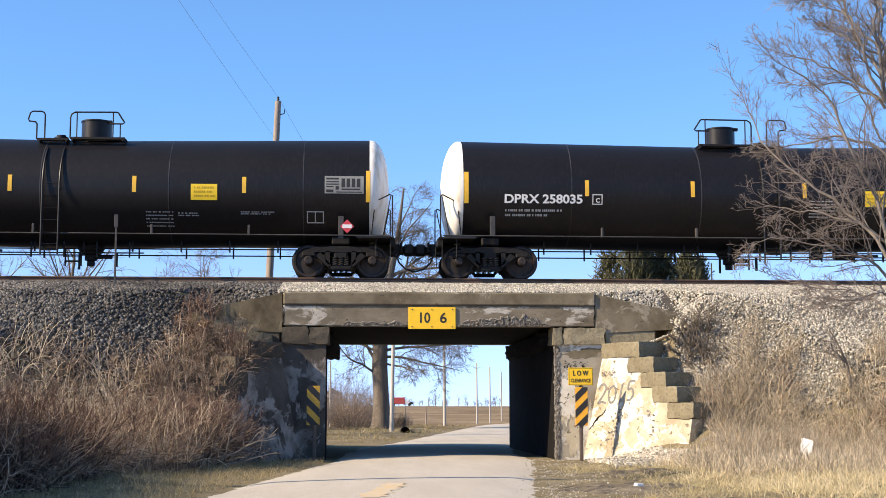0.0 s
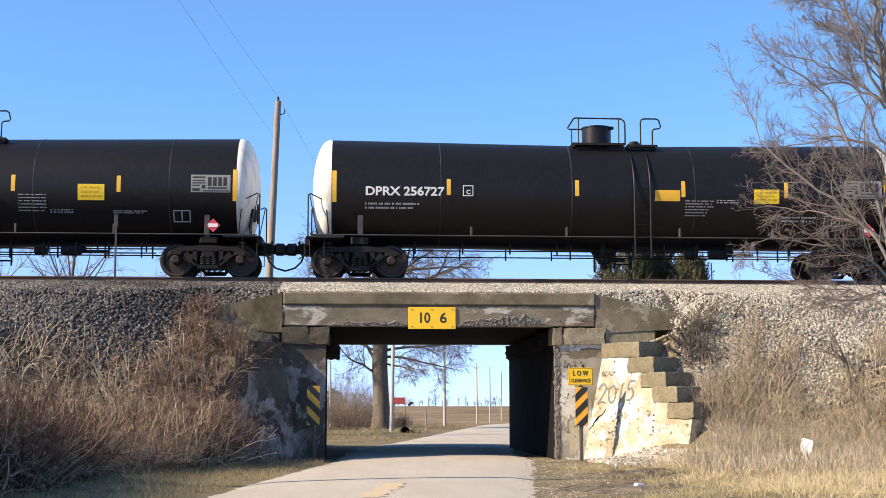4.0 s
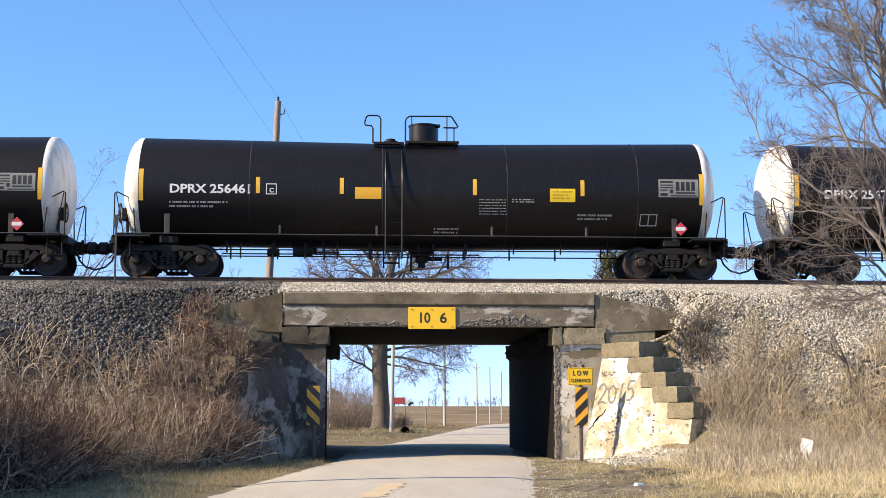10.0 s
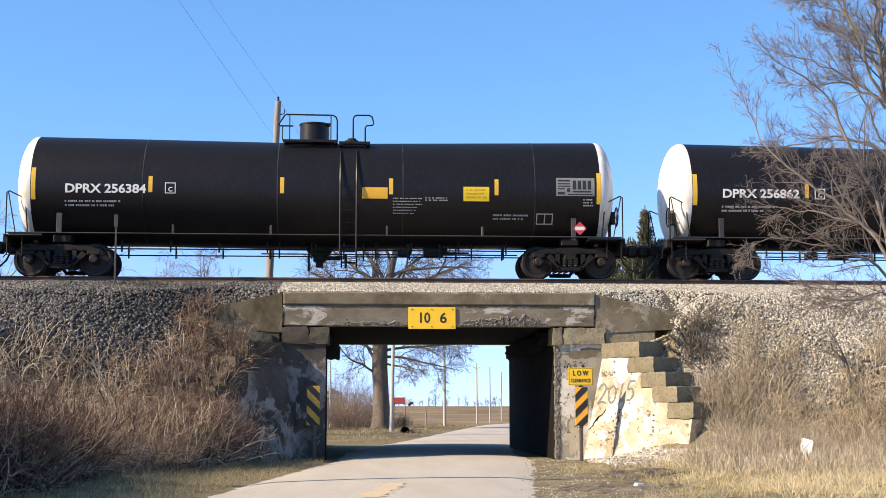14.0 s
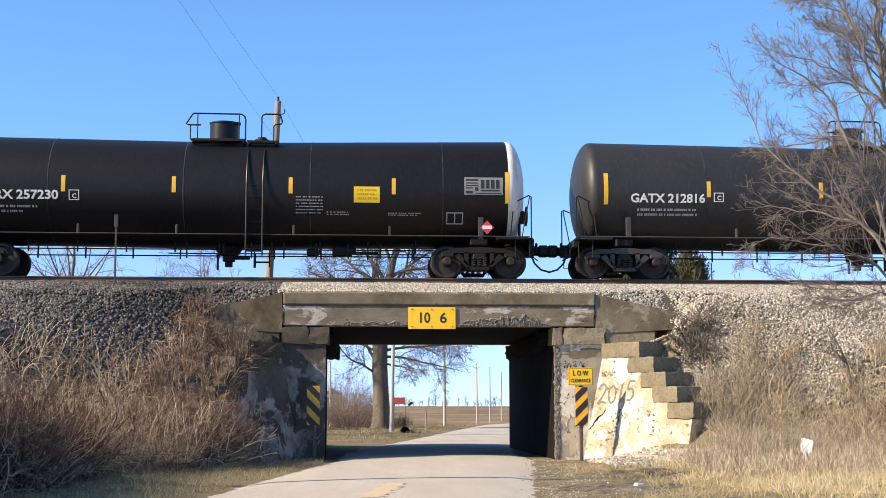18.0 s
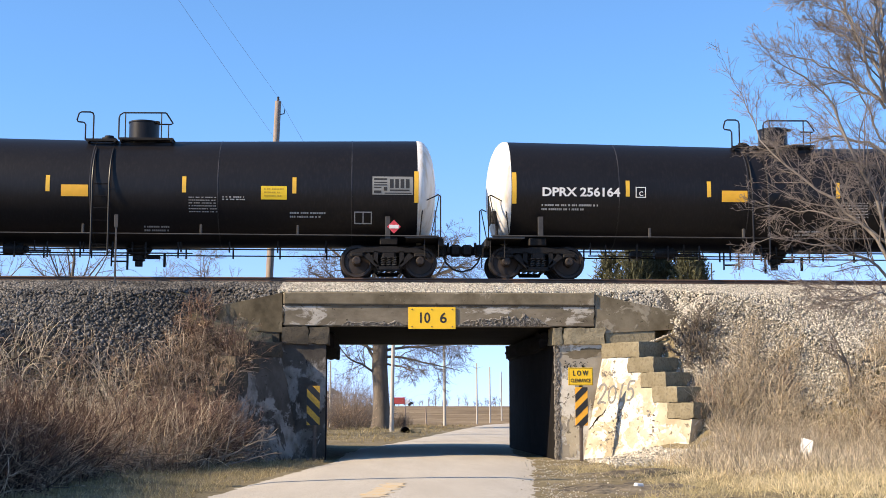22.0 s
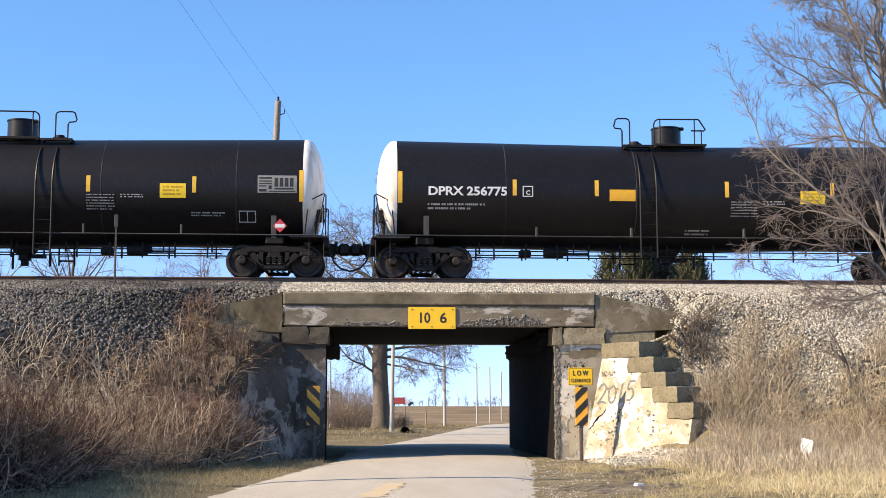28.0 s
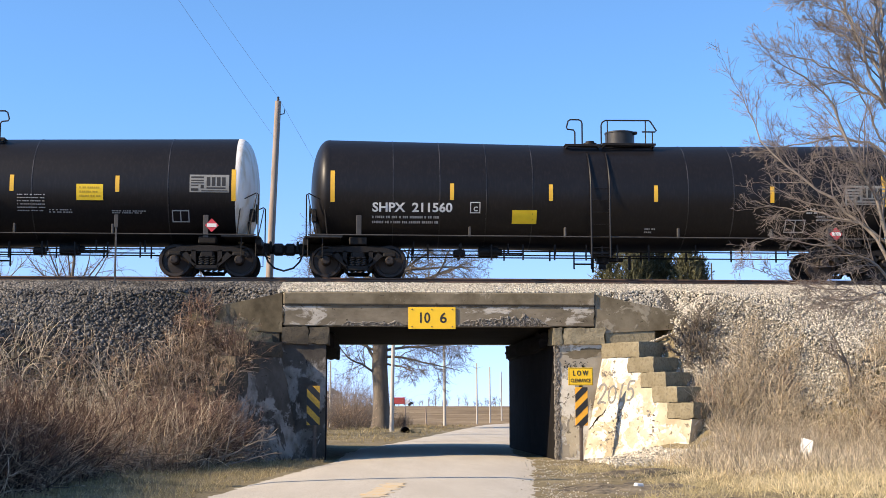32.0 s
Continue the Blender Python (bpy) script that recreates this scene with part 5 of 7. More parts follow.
        part("coupler", shared("coupler%d" % e, lambda: Geo().box((e * 8.70, 0, 0.86), (0.5, 0.20, 0.24), 0.04).box((e * 9.00, -0.06, 0.86), (0.34, 0.30, 0.34), 0.07).box((e * 9.11, 0.10, 0.86), (0.20, 0.18, 0.28), 0.05).box((e * 8.78, -0.30, 0.92), (0.07, 0.10, 0.30), 0.02), STEEL), STEEL, sill, "cast knuckle coupler")
        part("air_hose", shared("hose%d" % e, lambda: Geo().tube([(e * 8.62, -0.32, 0.74), (e * 8.72, -0.34, 0.48), (e * 8.90, -0.36, 0.30), (e * 9.17, -0.36, 0.22)], 0.028, 7), BLACK_INK), BLACK_INK, sill, "black rubber air hose")
        part("air_hose", shared("hoseb%d" % e, lambda: Geo().tube([(e * 8.60, -0.85, 0.86), (e * 8.60, -0.85, 0.62), (e * 8.78, -0.50, 0.55)], 0.018, 6), STEEL), STEEL, sill)
        plat = part("end_platform", shared("eplat%d" % e, lambda: Geo().box((e * 8.05, 0, 1.06), (1.0, 2.96, 0.05), 0.01), STEEL), STEEL, car)
        part("step_edge", shared("sedge%d" % e, lambda: Geo().box((e * 7.95, -1.505, 1.08), (0.9, 0.03, 0.07), 0.006), STEEL_GREY), STEEL_GREY, plat, "pale worn edge")
        for s in (-1, 1):
            pts = [(e * 8.50, s * 1.42, 1.08), (e * 8.50, s * 1.42, 2.24), (e * 8.44, s * 1.42, 2.28), (e * 8.02, s * 1.34, 2.08), (e * 7.92, s * 1.36, 1.10)]
            hp = part("end_hoop", shared("ehoop%d%d" % (e, s), lambda: Geo().tube(pts, 0.019, 7), STEEL), STEEL, car, "bent end handrail")
            part("cross_bar", shared("ecross%d%d" % (e, s), lambda: Geo().tube([(e * 8.46, s * 1.42, 2.26), (e * 8.24, s * 1.40, 1.10)], 0.016, 6), STEEL), STEEL, hp)
            part("sill_step", shared("estep%d%d" % (e, s), lambda: Geo().tube([(e * 8.45, s * 1.42, 1.04), (e * 8.45, s * 1.42, 0.52), (e * 8.05, s * 1.42, 0.52), (e * 8.05, s * 1.42, 1.04)], 0.016, 6), STEEL), STEEL, hp)
    # hand brake on one end
    be = -1 if top > 0 else 1
    hb = part("brake_stand", shared("brake%d" % be, lambda: Geo().box((be * 8.30, -0.9, 1.72), (0.16, 0.22, 0.36), 0.03).box((be * 8.22, -0.9, 1.3), (0.08, 0.10, 0.5), 0.02), STEEL), STEEL, car)
    part("brake_wheel", shared("bwheel%d" % be, lambda: Geo().tube([(be * 8.42, -0.9 + 0.27 * math.sin(i * math.pi / 9), 1.76 + 0.27 * math.cos(i * math.pi / 9)) for i in range(19)], 0.018, 6).tube([(be * 8.42, -1.16, 1.76), (be * 8.42, -0.64, 1.76)], 0.014, 6).tube([(be * 8.42, -0.9, 1.50), (be * 8.42, -0.9, 2.02)], 0.014, 6), STEEL), STEEL, hb)
    # below: outlet, brake gear and pipes
    part("bottom_outlet", shared("outlet", lambda: Geo().lathe([(0.0, 0.36), (0.11, 0.36), (0.11, 0.50), (0.18, 0.52), (0.18, 0.66), (0.30, 0.72), (0.42, 0.92)], 20, "z").box((0.35, 0, 0.62), (0.5, 0.10, 0.10), 0.02).box((-0.3, -0.12, 0.50), (0.06, 0.06, 0.5), 0.01).box((0.75, -0.2, 0.52), (0.07, 0.07, 0.4), 0.01), STEEL), STEEL, car)
    for i, (y, z) in enumerate(((-0.55, 0.80), (-0.75, 0.66), (0.6, 0.74))):
        x0, x1 = ((-6.0, 6.0), (-5.6, 1.6) if top > 0 else (-1.6, 5.6), (-6, 6))[i]
        bp = part("brake_pipe", shared("bpipe%d%d" % (i, top), lambda: Geo().tube([(x0, y, z), (x1, y, z)], 0.020, 6), STEEL), STEEL, car)
        xs = np.arange(x0 + 0.5, x1, 1.35 if i != 1 else 0.9)
        for x in xs:
            part("hanger", shared("hang%.2f%.2f%.2f" % (x, y, z), lambda: Geo().box((x, y, z + 0.09), (0.045, 0.04, 0.36 if i != 1 else 0.44), 0.006), STEEL), STEEL, bp)
    cx = -3.3 if top > 0 else 3.3
    bc = part("brake_cylinder", shared("bcyl%d" % top, lambda: Geo().tube([(cx - 0.35, -0.5, 0.78), (cx + 0.2, -0.5, 0.78)], 0.16, 16).tube([(cx + 0.2, -0.5, 0.78), (cx + 0.32, -0.5, 0.78)], 0.10, 12), STEEL), STEEL, car)
    part("brake_lever", shared("blev%d" % top, lambda: Geo().box((cx + 0.6, -0.5, 0.74), (0.7, 0.05, 0.06), 0.01).box((cx - 0.9, -0.55, 0.72), (0.34, 0.3, 0.22), 0.04), STEEL), STEEL, bc)
    # trucks
    for tx in (-7.07, 7.07):
        tr = part("truck", shared("bolster", lambda: Geo().box((0, 0, 0.62), (0.40, 2.1, 0.24), 0.05).box((0, 0, 0.80), (0.5, 0.5, 0.16), 0.04), STEEL), STEEL, car, "cast steel truck with sprung side frames", pose(tx, 0, 0))
        for s in (-1, 1):
            part("side_frame", shared("side_frame%d" % s, lambda: side_frame_geo(s), STEEL_GREY if grey else STEEL, 25), STEEL, tr)
            for x in (-0.16, 0.0, 0.16):
                part("spring", shared("spring%d%.2f" % (s, x), lambda: spring_geo(s, x), STEEL_GREY), STEEL_GREY, tr, "dusty coil spring")
            for k in (-1, 1):
                part("brake_shoe", shared("shoe%d%d" % (s, k), lambda: Geo().box((k * 0.45, s * 0.72, 0.46), (0.10, 0.16, 0.42), 0.03), STEEL), STEEL, tr)
        part("brake_beam", shared("bbeam", lambda: Geo().box((-0.36, 0, 0.42), (0.14, 1.8, 0.22), 0.03).box((0.36, 0, 0.42), (0.14, 1.8, 0.22), 0.03).box((0, 0, 0.44), (0.7, 1.0, 0.26), 0.04), STEEL), STEEL, tr)
        for wx in (-0.889, 0.889):
            part("wheelset", shared("wheelset", wheelset_geo, WHEEL, 30), WHEEL, tr, "dull steel wheels on one axle", pose(wx, 0, WHEEL_R))
    return car


# reporting marks in running order, with the class of car; None where the marks pass unseen
TRAIN = (("DPRX 258035", "one_panel_b"), ("DPRX 257641", "one_panel_d"), ("GATX 212873", "grey_b"), ("DPRX 256516", "two_panel_b"), ("DPRX 256727", "two_panel_b"), ("DPRX 257331", "one_panel_b"),
         ("DPRX 256131", "two_panel_b"), ("DPRX 255997", "two_panel_a"), ("DPRX 256664", "two_panel_a"), ("DPRX 256767", "two_panel_a"), ("DPRX 256461", "two_panel_a"), ("DPRX 257202", "one_panel_c"),
         ("DPRX 257111", "one_panel_c"), ("DPRX 256862", "two_panel_a"), ("DPRX 256384", "two_panel_b"), (None, "grey"), ("DPRX 256288", "two_panel_b"), ("GATX 212816", "grey"), ("DPRX 257230", "one_panel_b"),
         ("SHPX  211524", "old"), ("DPRX 256949", "two_panel_a"), ("DPRX 256164", "two_panel_a"), ("DPRX 256393", "two_panel_a"), ("DPRX 256618", "two_panel_b"), ("GATX 212849", "grey"), ("DPRX 257710", "one_panel_b"),
         (None, "one_panel_b"), ("DPRX 256775", "two_panel_a"), ("DPRX 257080", "one_panel_c"), ("DPRX 258066", "one_panel_a"), ("DPRX 257642", "one_panel_a"), ("SHPX  211560", "old_b"), (None, "one_panel_b"))
CAR_LENGTH = {"grey": 18.212, "grey_b": 18.212, "old": 18.315, "old_b": 18.315}
# the train surges a little: seconds, metres
SURGE_T = (0, 1, 2, 3, 6, 7, 8, 9, 10, 11, 12, 13, 17, 18, 19, 20, 21, 22, 23, 24, 25, 28, 29, 30, 31, 32)
SURGE = (0.05, 0.05, -0.09, -0.03, 0.17, 0.22, -0.22, -0.16, -0.11, -0.05, 0.01, 0.05, 0.09, 0.04, 0.08, -0.04, 0.0, 0.01, 0.01, 0.05, -0.1, -0.03, -0.04, 0.03, 0.1, -0.08)


def train_at(t):
    """How far the train has run, in metres."""
    return 10.624 + 17.3576 * t + 0.0087 * t * t + float(np.interp(t, SURGE_T, SURGE))


def build_train():
    cars, models, back = [], {}, 0.0
    for i, (marks, kind) in enumerate(TRAIN):
        if i:
            back += (CAR_LENGTH.get(TRAIN[i - 1][1], 18.338) + CAR_LENGTH.get(kind, 18.338)) / 2
        at = pose(train_at(0) - back, 0, 4.9)
        if kind in models:
            car = copy_thing(models[kind], at)
        else:
            car = models[kind] = build_car(kind)
            car.matrix_basis = at
        cars.append((car, back))
    for (car, _), (marks, kind) in zip(cars, TRAIN):
        x, z, w = LOOKS[kind]["marks"]
        if marks:
            g = letters(marks, 0.335, lambda a, b: skin(x + a, z + b, 0.008), w)
        else:
            g = small_print(x, x + w, z, z + 0.24, 1, 6)
        tank = [o for o in car.children if o.name.split(".")[0] == "tank"][0]
        part("reporting_mark", g, WHITE_PAINT, tank, "white reporting marks", smooth=0)
    return cars


TRAIN_CARS = build_train()


# ---- plants ----
def unit(a):
    return a / np.maximum(np.linalg.norm(a, axis=-1, keepdims=True), 1e-9)


def run_branches(rs, start, way, length, r0, r1, segs, wobble, lift):
    """Bent shoots: arrays of points and radii."""
    p, d = start.copy(), unit(way)
    pts, n = [p.copy()], len(start)
    lift = np.broadcast_to(np.asarray(lift, float), (n,))
    for _ in range(segs):
        d = unit(d + rs.normal(0, wobble, (n, 3)) + np.stack([np.zeros(n), np.zeros(n), lift], -1))
        p = p + d * (length / segs)[:, None]
        pts.append(p.copy())
    u = np.linspace(0, 1, segs + 1)[None]
    return np.stack(pts, 1), r0[:, None] * (1 - u) + r1[:, None] * u


def sprout(rs, P, R, L, count, t0, t1, angle, ratio, thin):
    """Starts of side shoots along branches."""
    n, k = P.shape[:2]
    idx = np.repeat(np.arange(n), count)
    u = rs.uniform(t0, t1, len(idx))
    f = u * (k - 1)
    i = np.minimum(f.astype(int), k - 2)
    w = (f - i)[:, None]
    a, b = P[idx, i], P[idx, i + 1]
    start, along = a * (1 - w) + b * w, unit(b - a)
    rad = R[idx, i] * (1 - w[:, 0]) + R[idx, i + 1] * w[:, 0]
    side = unit(np.cross(along, rs.normal(0, 1, along.shape)))
    ang = np.radians(rs.uniform(angle[0], angle[1], len(idx)))[:, None]
    length = L[idx] * rs.uniform(ratio[0], ratio[1], len(idx)) * (1.15 - 0.6 * u)
    return start, along * np.cos(ang) + side * np.sin(ang), length, rad * thin


def tubes(P, R, sides=3):
    """Round bars along many shoots at once: vertices and quads."""
    n, k = P.shape[:2]
    t = np.empty_like(P)
    t[:, 1:-1] = P[:, 2:] - P[:, :-2]
    t[:, 0], t[:, -1] = P[:, 1] - P[:, 0], P[:, -1] - P[:, -2]
    t = unit(t)
    ref = np.where(np.abs(t[:, :1, 2:3]) > 0.85, np.array([1.0, 0, 0]), np.array([0, 0, 1.0]))
    u = unit(np.cross(t, np.broadcast_to(ref, t.shape)))
    w = np.cross(t, u)
    a = np.arange(sides) * 2 * np.pi / sides
    V = P[:, :, None] + R[:, :, None, None] * (u[:, :, None] * np.cos(a)[:, None] + w[:, :, None] * np.sin(a)[:, None])
    base = (np.arange(n) * k * sides)[:, None, None] + (np.arange(k - 1) * sides)[None, :, None]
    j = np.arange(sides)[None, None]
    j2 = (j + 1) % sides
    F = np.stack([base + j, base + j2, base + j2 + sides, base + j + sides], -1)
    return V.reshape(-1, 3), F.reshape(-1, 4)


def joined(pieces):
    vs, fs, k = [], [], 0
    for V, F in pieces:
        vs.append(V)
        fs.append(F + k)
        k += len(V)
    return np.concatenate(vs), np.concatenate(fs)


def plant_mesh(name, pieces, material):
    V, F = joined(pieces)
    return mesh_from_arrays(name, V, F, material)


def along_courses(rs, courses, segs, taper):
    """Limbs that follow given courses, each a few points and a radius, with small kinks."""
    P, R, L = [], [], []
    for pts, r in courses:
        pts = np.array(pts, float)
        d = np.concatenate([[0], np.cumsum(np.linalg.norm(np.diff(pts, axis=0), axis=1))])
        u = np.linspace(0, d[-1], segs + 1)
        p = np.stack([np.interp(u, d, pts[:, k]) for k in range(3)], -1)
        p[1:-1] = p[1:-1] * 0.5 + (p[:-2] + p[2:]) * 0.25
        p[1:] += rs.normal(0, 0.025, (segs, 3))
        P.append(p)
        R.append(np.linspace(r, r * taper, segs + 1))
        L.append(d[-1])
    return np.array(P), np.array(R), np.array(L)


def bare_tree(seed, trunk, limbs, levels, bark, twig, label, name="bare_tree", group="", at=None, courses=None):
    """trunk: (points, radii). limbs: (start, way, length, radius) rows, or a count to sprout from the trunk. levels: dicts from the limbs down."""
    rs = np.random.RandomState(seed)
    tree = thing(name, label, "tree", at, group)
    tp, tr = trunk
    g = Geo().tube(tp, list(tr), 12)
    part("trunk", g, bark, tree, smooth=60)
    if isinstance(limbs, int):
        P, R = np.array([tp], float), np.array([tr], float)
        L = np.array([sum((Vector(b) - Vector(a)).length for a, b in zip(tp, tp[1:]))])
        start, way, length, r = sprout(rs, P, R, L, limbs, 0.35, 1.0, (25, 60), (0.35, 0.6), 0.55)
    elif limbs:
        start, way, length, r = (np.array([row[i] for row in limbs], float) for i in range(4))
    fine = []
    for i, lv in enumerate(levels):
        if i == 0 and courses:
            P, R, length = along_courses(rs, courses, lv["segs"], lv.get("taper", 0.2))
        else:
            P, R = run_branches(rs, start, way, length, r, r * lv.get("taper", 0.35), lv["segs"], lv["wobble"], lv.get("lift", 0.0))
            P[:, 0] = start
        if i == 0:
            for k in range(len(P)):
                part("limb", plant_mesh("limb", [tubes(P[k:k + 1], R[k:k + 1], lv.get("sides", 5))], bark), bark, tree)
        else:
            fine.append(tubes(P, R, lv.get("sides", 4 if i < 2 else 3)))
        if lv.get("n"):
            start, way, length, r = sprout(rs, P, R, length, lv["n"], lv.get("t0", 0.2), 1.0, lv.get("angle", (25, 65)), lv.get("ratio", (0.35, 0.6)), lv.get("thin", 0.6))
            r = np.maximum(r, lv.get("rmin", 0.003))
    part("crown", plant_mesh("crown", fine, twig), twig, tree, "fine bare twigs")
    return tree


def right_tree():
    x, y = 10.25, -14.0
    trunk = ([(x + .25, y, -0.2), (x + .15, y, 1.5), (x - .02, y, 3.0), (x + .02, y, 4.4), (x + .05, y, 5.6), (x, y, 6.4), (x - .02, y, 6.8)], (0.22, 0.17, 0.15, 0.125, 0.105, 0.085, 0.05))
    # the limbs' courses in x, depth and height
    rows = [(((10.15, 0, 3.4), (9.87, -.1, 4.47), (9.54, -.2, 5.41), (8.93, -.4, 6.64), (8.53, -.5, 7.32), (8.05, -.6, 7.48), (7.60, -.7, 7.68)), .050),
            (((10.12, 0, 3.5), (9.88, .1, 4.35), (9.20, .3, 5.05), (8.48, .5, 5.66), (7.90, .6, 6.14), (7.55, .7, 6.72), (7.40, .8, 7.42)), .042),
            (((10.22, 0, 5.8), (9.94, .2, 6.21), (9.37, .4, 6.53), (8.77, .6, 6.42), (8.12, .8, 6.36), (7.85, 1.0, 6.32)), .034),
            (((10.23, 0, 6.5), (9.97, -.1, 7.03), (9.80, -.2, 8.0), (9.71, -.3, 8.65), (9.55, -.3, 9.7)), .060),
            (((9.93, -.1, 7.05), (9.72, -.2, 7.40), (9.40, -.4, 8.0), (9.11, -.5, 8.64), (8.80, -.6, 9.5)), .036),
            (((9.97, 0, 6.95), (9.72, .1, 7.29), (9.2, .3, 7.75), (8.55, .5, 8.03), (7.85, .8, 8.35)), .032),
            (((10.15, 0, 3.4), (9.60, -.2, 4.0), (8.59, -.5, 4.25), (7.52, -.7, 4.35), (7.00, -.8, 4.2)), .032),
            (((10.17, 0, 4.1), (9.50, .2, 4.8), (8.60, .5, 5.0), (7.90, .7, 5.1), (7.60, .8, 5.25)), .030),
            (((10.12, 0, 3.0), (9.40, .3, 3.5), (8.50, .6, 3.6), (7.70, .8, 3.9)), .028),
            (((10.22, 0, 5.1), (9.60, -.3, 5.8), (8.70, -.6, 5.9), (8.10, -.9, 5.8)), .030),
            (((10.25, 0, 6.6), (10.05, .2, 7.8), (9.95, .3, 9.6)), .048),
            (((10.0, .1, 7.1), (9.3, .5, 7.6), (8.6, .7, 7.55), (8.2, .9, 7.75)), .026),
            (((9.78, -.2, 8.1), (9.2, .1, 8.9), (8.4, .3, 9.2), (8.1, .4, 9.5)), .028),
            (((9.85, -.2, 7.9), (9.4, 0, 8.3), (8.9, .2, 8.6), (8.4, .3, 9.0)), .026),
            (((10.0, .2, 7.6), (9.6, .5, 8.6), (9.3, .7, 9.6)), .030),
            (((10.0, .3, 8.2), (10.15, .5, 9.0), (10.2, .6, 9.8)), .032),
            (((10.2, 0, 5.6), (9.8, .3, 6.9), (9.5, .5, 7.7), (9.45, .6, 8.6)), .028),
            (((10.12, 0, 3.2), (9.5, -.5, 3.4), (8.8, -.8, 3.15), (8.0, -1.0, 3.3)), .026),
            (((10.3, 0, 4.8), (11.2, .4, 6.3), (12.2, .6, 8.2)), .055),
            (((10.3, 0, 4.0), (11.4, -.5, 5.2), (12.6, -.8, 6.4)), .050)]
    courses = [(tuple((px, y + dy, pz) for px, dy, pz in pts), r) for pts, r in rows]
    levels = [dict(segs=14, wobble=0.10, n=20, t0=0.18, ratio=(0.16, 0.42), angle=(22, 52), thin=0.5, taper=0.16, sides=6, rmin=0.007),
              dict(segs=7, wobble=0.10, lift=0.02, n=8, t0=0.12, ratio=(0.28, 0.6), angle=(22, 55), thin=0.5, taper=0.3, rmin=0.0046),
              dict(segs=5, wobble=0.11, lift=0.02, n=4, t0=0.15, ratio=(0.35, 0.8), angle=(22, 60), thin=0.65, taper=0.5, rmin=0.0034),
              dict(segs=4, wobble=0.12, lift=0.01, taper=0.7)]
    bare_tree(21, trunk, None, levels, BARK, TWIG, "tall bare tree with pale grey branching twigs", courses=courses)


def oak():
    x, y = 1.2, 43.2
    trunk = ([(x, y, -0.3), (x + .02, y, 0.6), (x, y, 2.0), (x - .1, y, 3.6), (x - .05, y, 5.4), (x + .2, y, 8), (x + .9, y, 11), (x + 1.3, y, 14.5)], (0.74, 0.54, 0.46, 0.47, 0.42, 0.28, 0.16, 0.05))
    limbs = [((x - .2, y, 3.3), (-2.9, -.4, 0.15), 3.8, .12), ((x - .2, y, 3.9), (-1.9, .5, 2.2), 4.6, .16), ((x + .2, y, 4.3), (3.0, -.5, 0.1), 4.8, .13), ((x + .3, y, 4.7), (2.6, .6, 0.7), 4.6, .13),
             ((x + .2, y, 3.9), (2.4, -1.2, 0.3), 3.8, .10), ((x - .2, y, 4.6), (-2.6, -.9, 0.5), 4.2, .11), ((x + .2, y, 5.2), (2.6, -.8, 0.4), 4.6, .10),
             ((x, y, 5.0), (-1.5, -.6, 3.4), 6, .16), ((x + .2, y, 6.0), (1.6, .3, 4), 6.5, .15), ((x + .2, y, 7.5), (-1.4, .3, 4), 5.5, .13), ((x + .6, y, 9.5), (0.4, .6, 3), 5, .11), ((x + .6, y, 9.8), (1.6, -.3, 3), 4.6, .10), ((x, y, 5.2), (0, -3, 2), 5, .12), ((x + .3, y, 5.8), (3.0, -.6, 1.2), 4.4, .12), ((x - .1, y, 5.6), (-2.9, .3, 1.3), 4.6, .12), ((x + .1, y, 7.0), (2.6, -.3, 2.2), 6.0, .17), ((x, y, 6.8), (-2.4, .3, 2.6), 5.6, .17), ((x + .2, y, 7.6), (3.4, .4, 1.7), 5.8, .14), ((x, y, 7.4), (-2.9, -.4, 2.0), 4.6, .14), ((x + .1, y, 7.2), (1.3, -.6, 2.9), 6.0, .16), ((x, y, 6.6), (-0.9, .5, 3.2), 5.6, .15), ((x + .1, y, 8.0), (-2.3, .2, 3.2), 6.2, .13), ((x + .2, y, 8.6), (-1.5, -.4, 4.0), 6.2, .12), ((x + .5, y, 10.0), (-1.6, .3, 3.4), 4.8, .10), ((x + .4, y, 9.0), (2.3, .3, 3.0), 5.6, .12), ((x + .3, y, 8.4), (2.8, -.3, 2.2), 5.0, .11)]
    levels = [dict(segs=10, wobble=0.15, lift=-0.025, n=14, t0=0.15, ratio=(0.3, 0.6), thin=0.45, taper=0.15, sides=7),
              dict(segs=6, wobble=0.18, lift=-0.05, n=9, t0=0.15, ratio=(0.3, 0.6), thin=0.5, taper=0.25, rmin=0.012, sides=4),
              dict(segs=4, wobble=0.18, lift=-0.05, n=4, t0=0.1, ratio=(0.4, 0.7), thin=0.6, taper=0.4, rmin=0.008),
              dict(segs=3, wobble=0.22, taper=0.6)]
    limbs = [(p, w, q, r * (0.68 if p[2] < 5.3 else 1.0)) for p, w, q, r in limbs]
    bare_tree(5, trunk, limbs, levels, BARK_DARK, BARK_DARK, "old bare oak with a thick trunk beside the road")


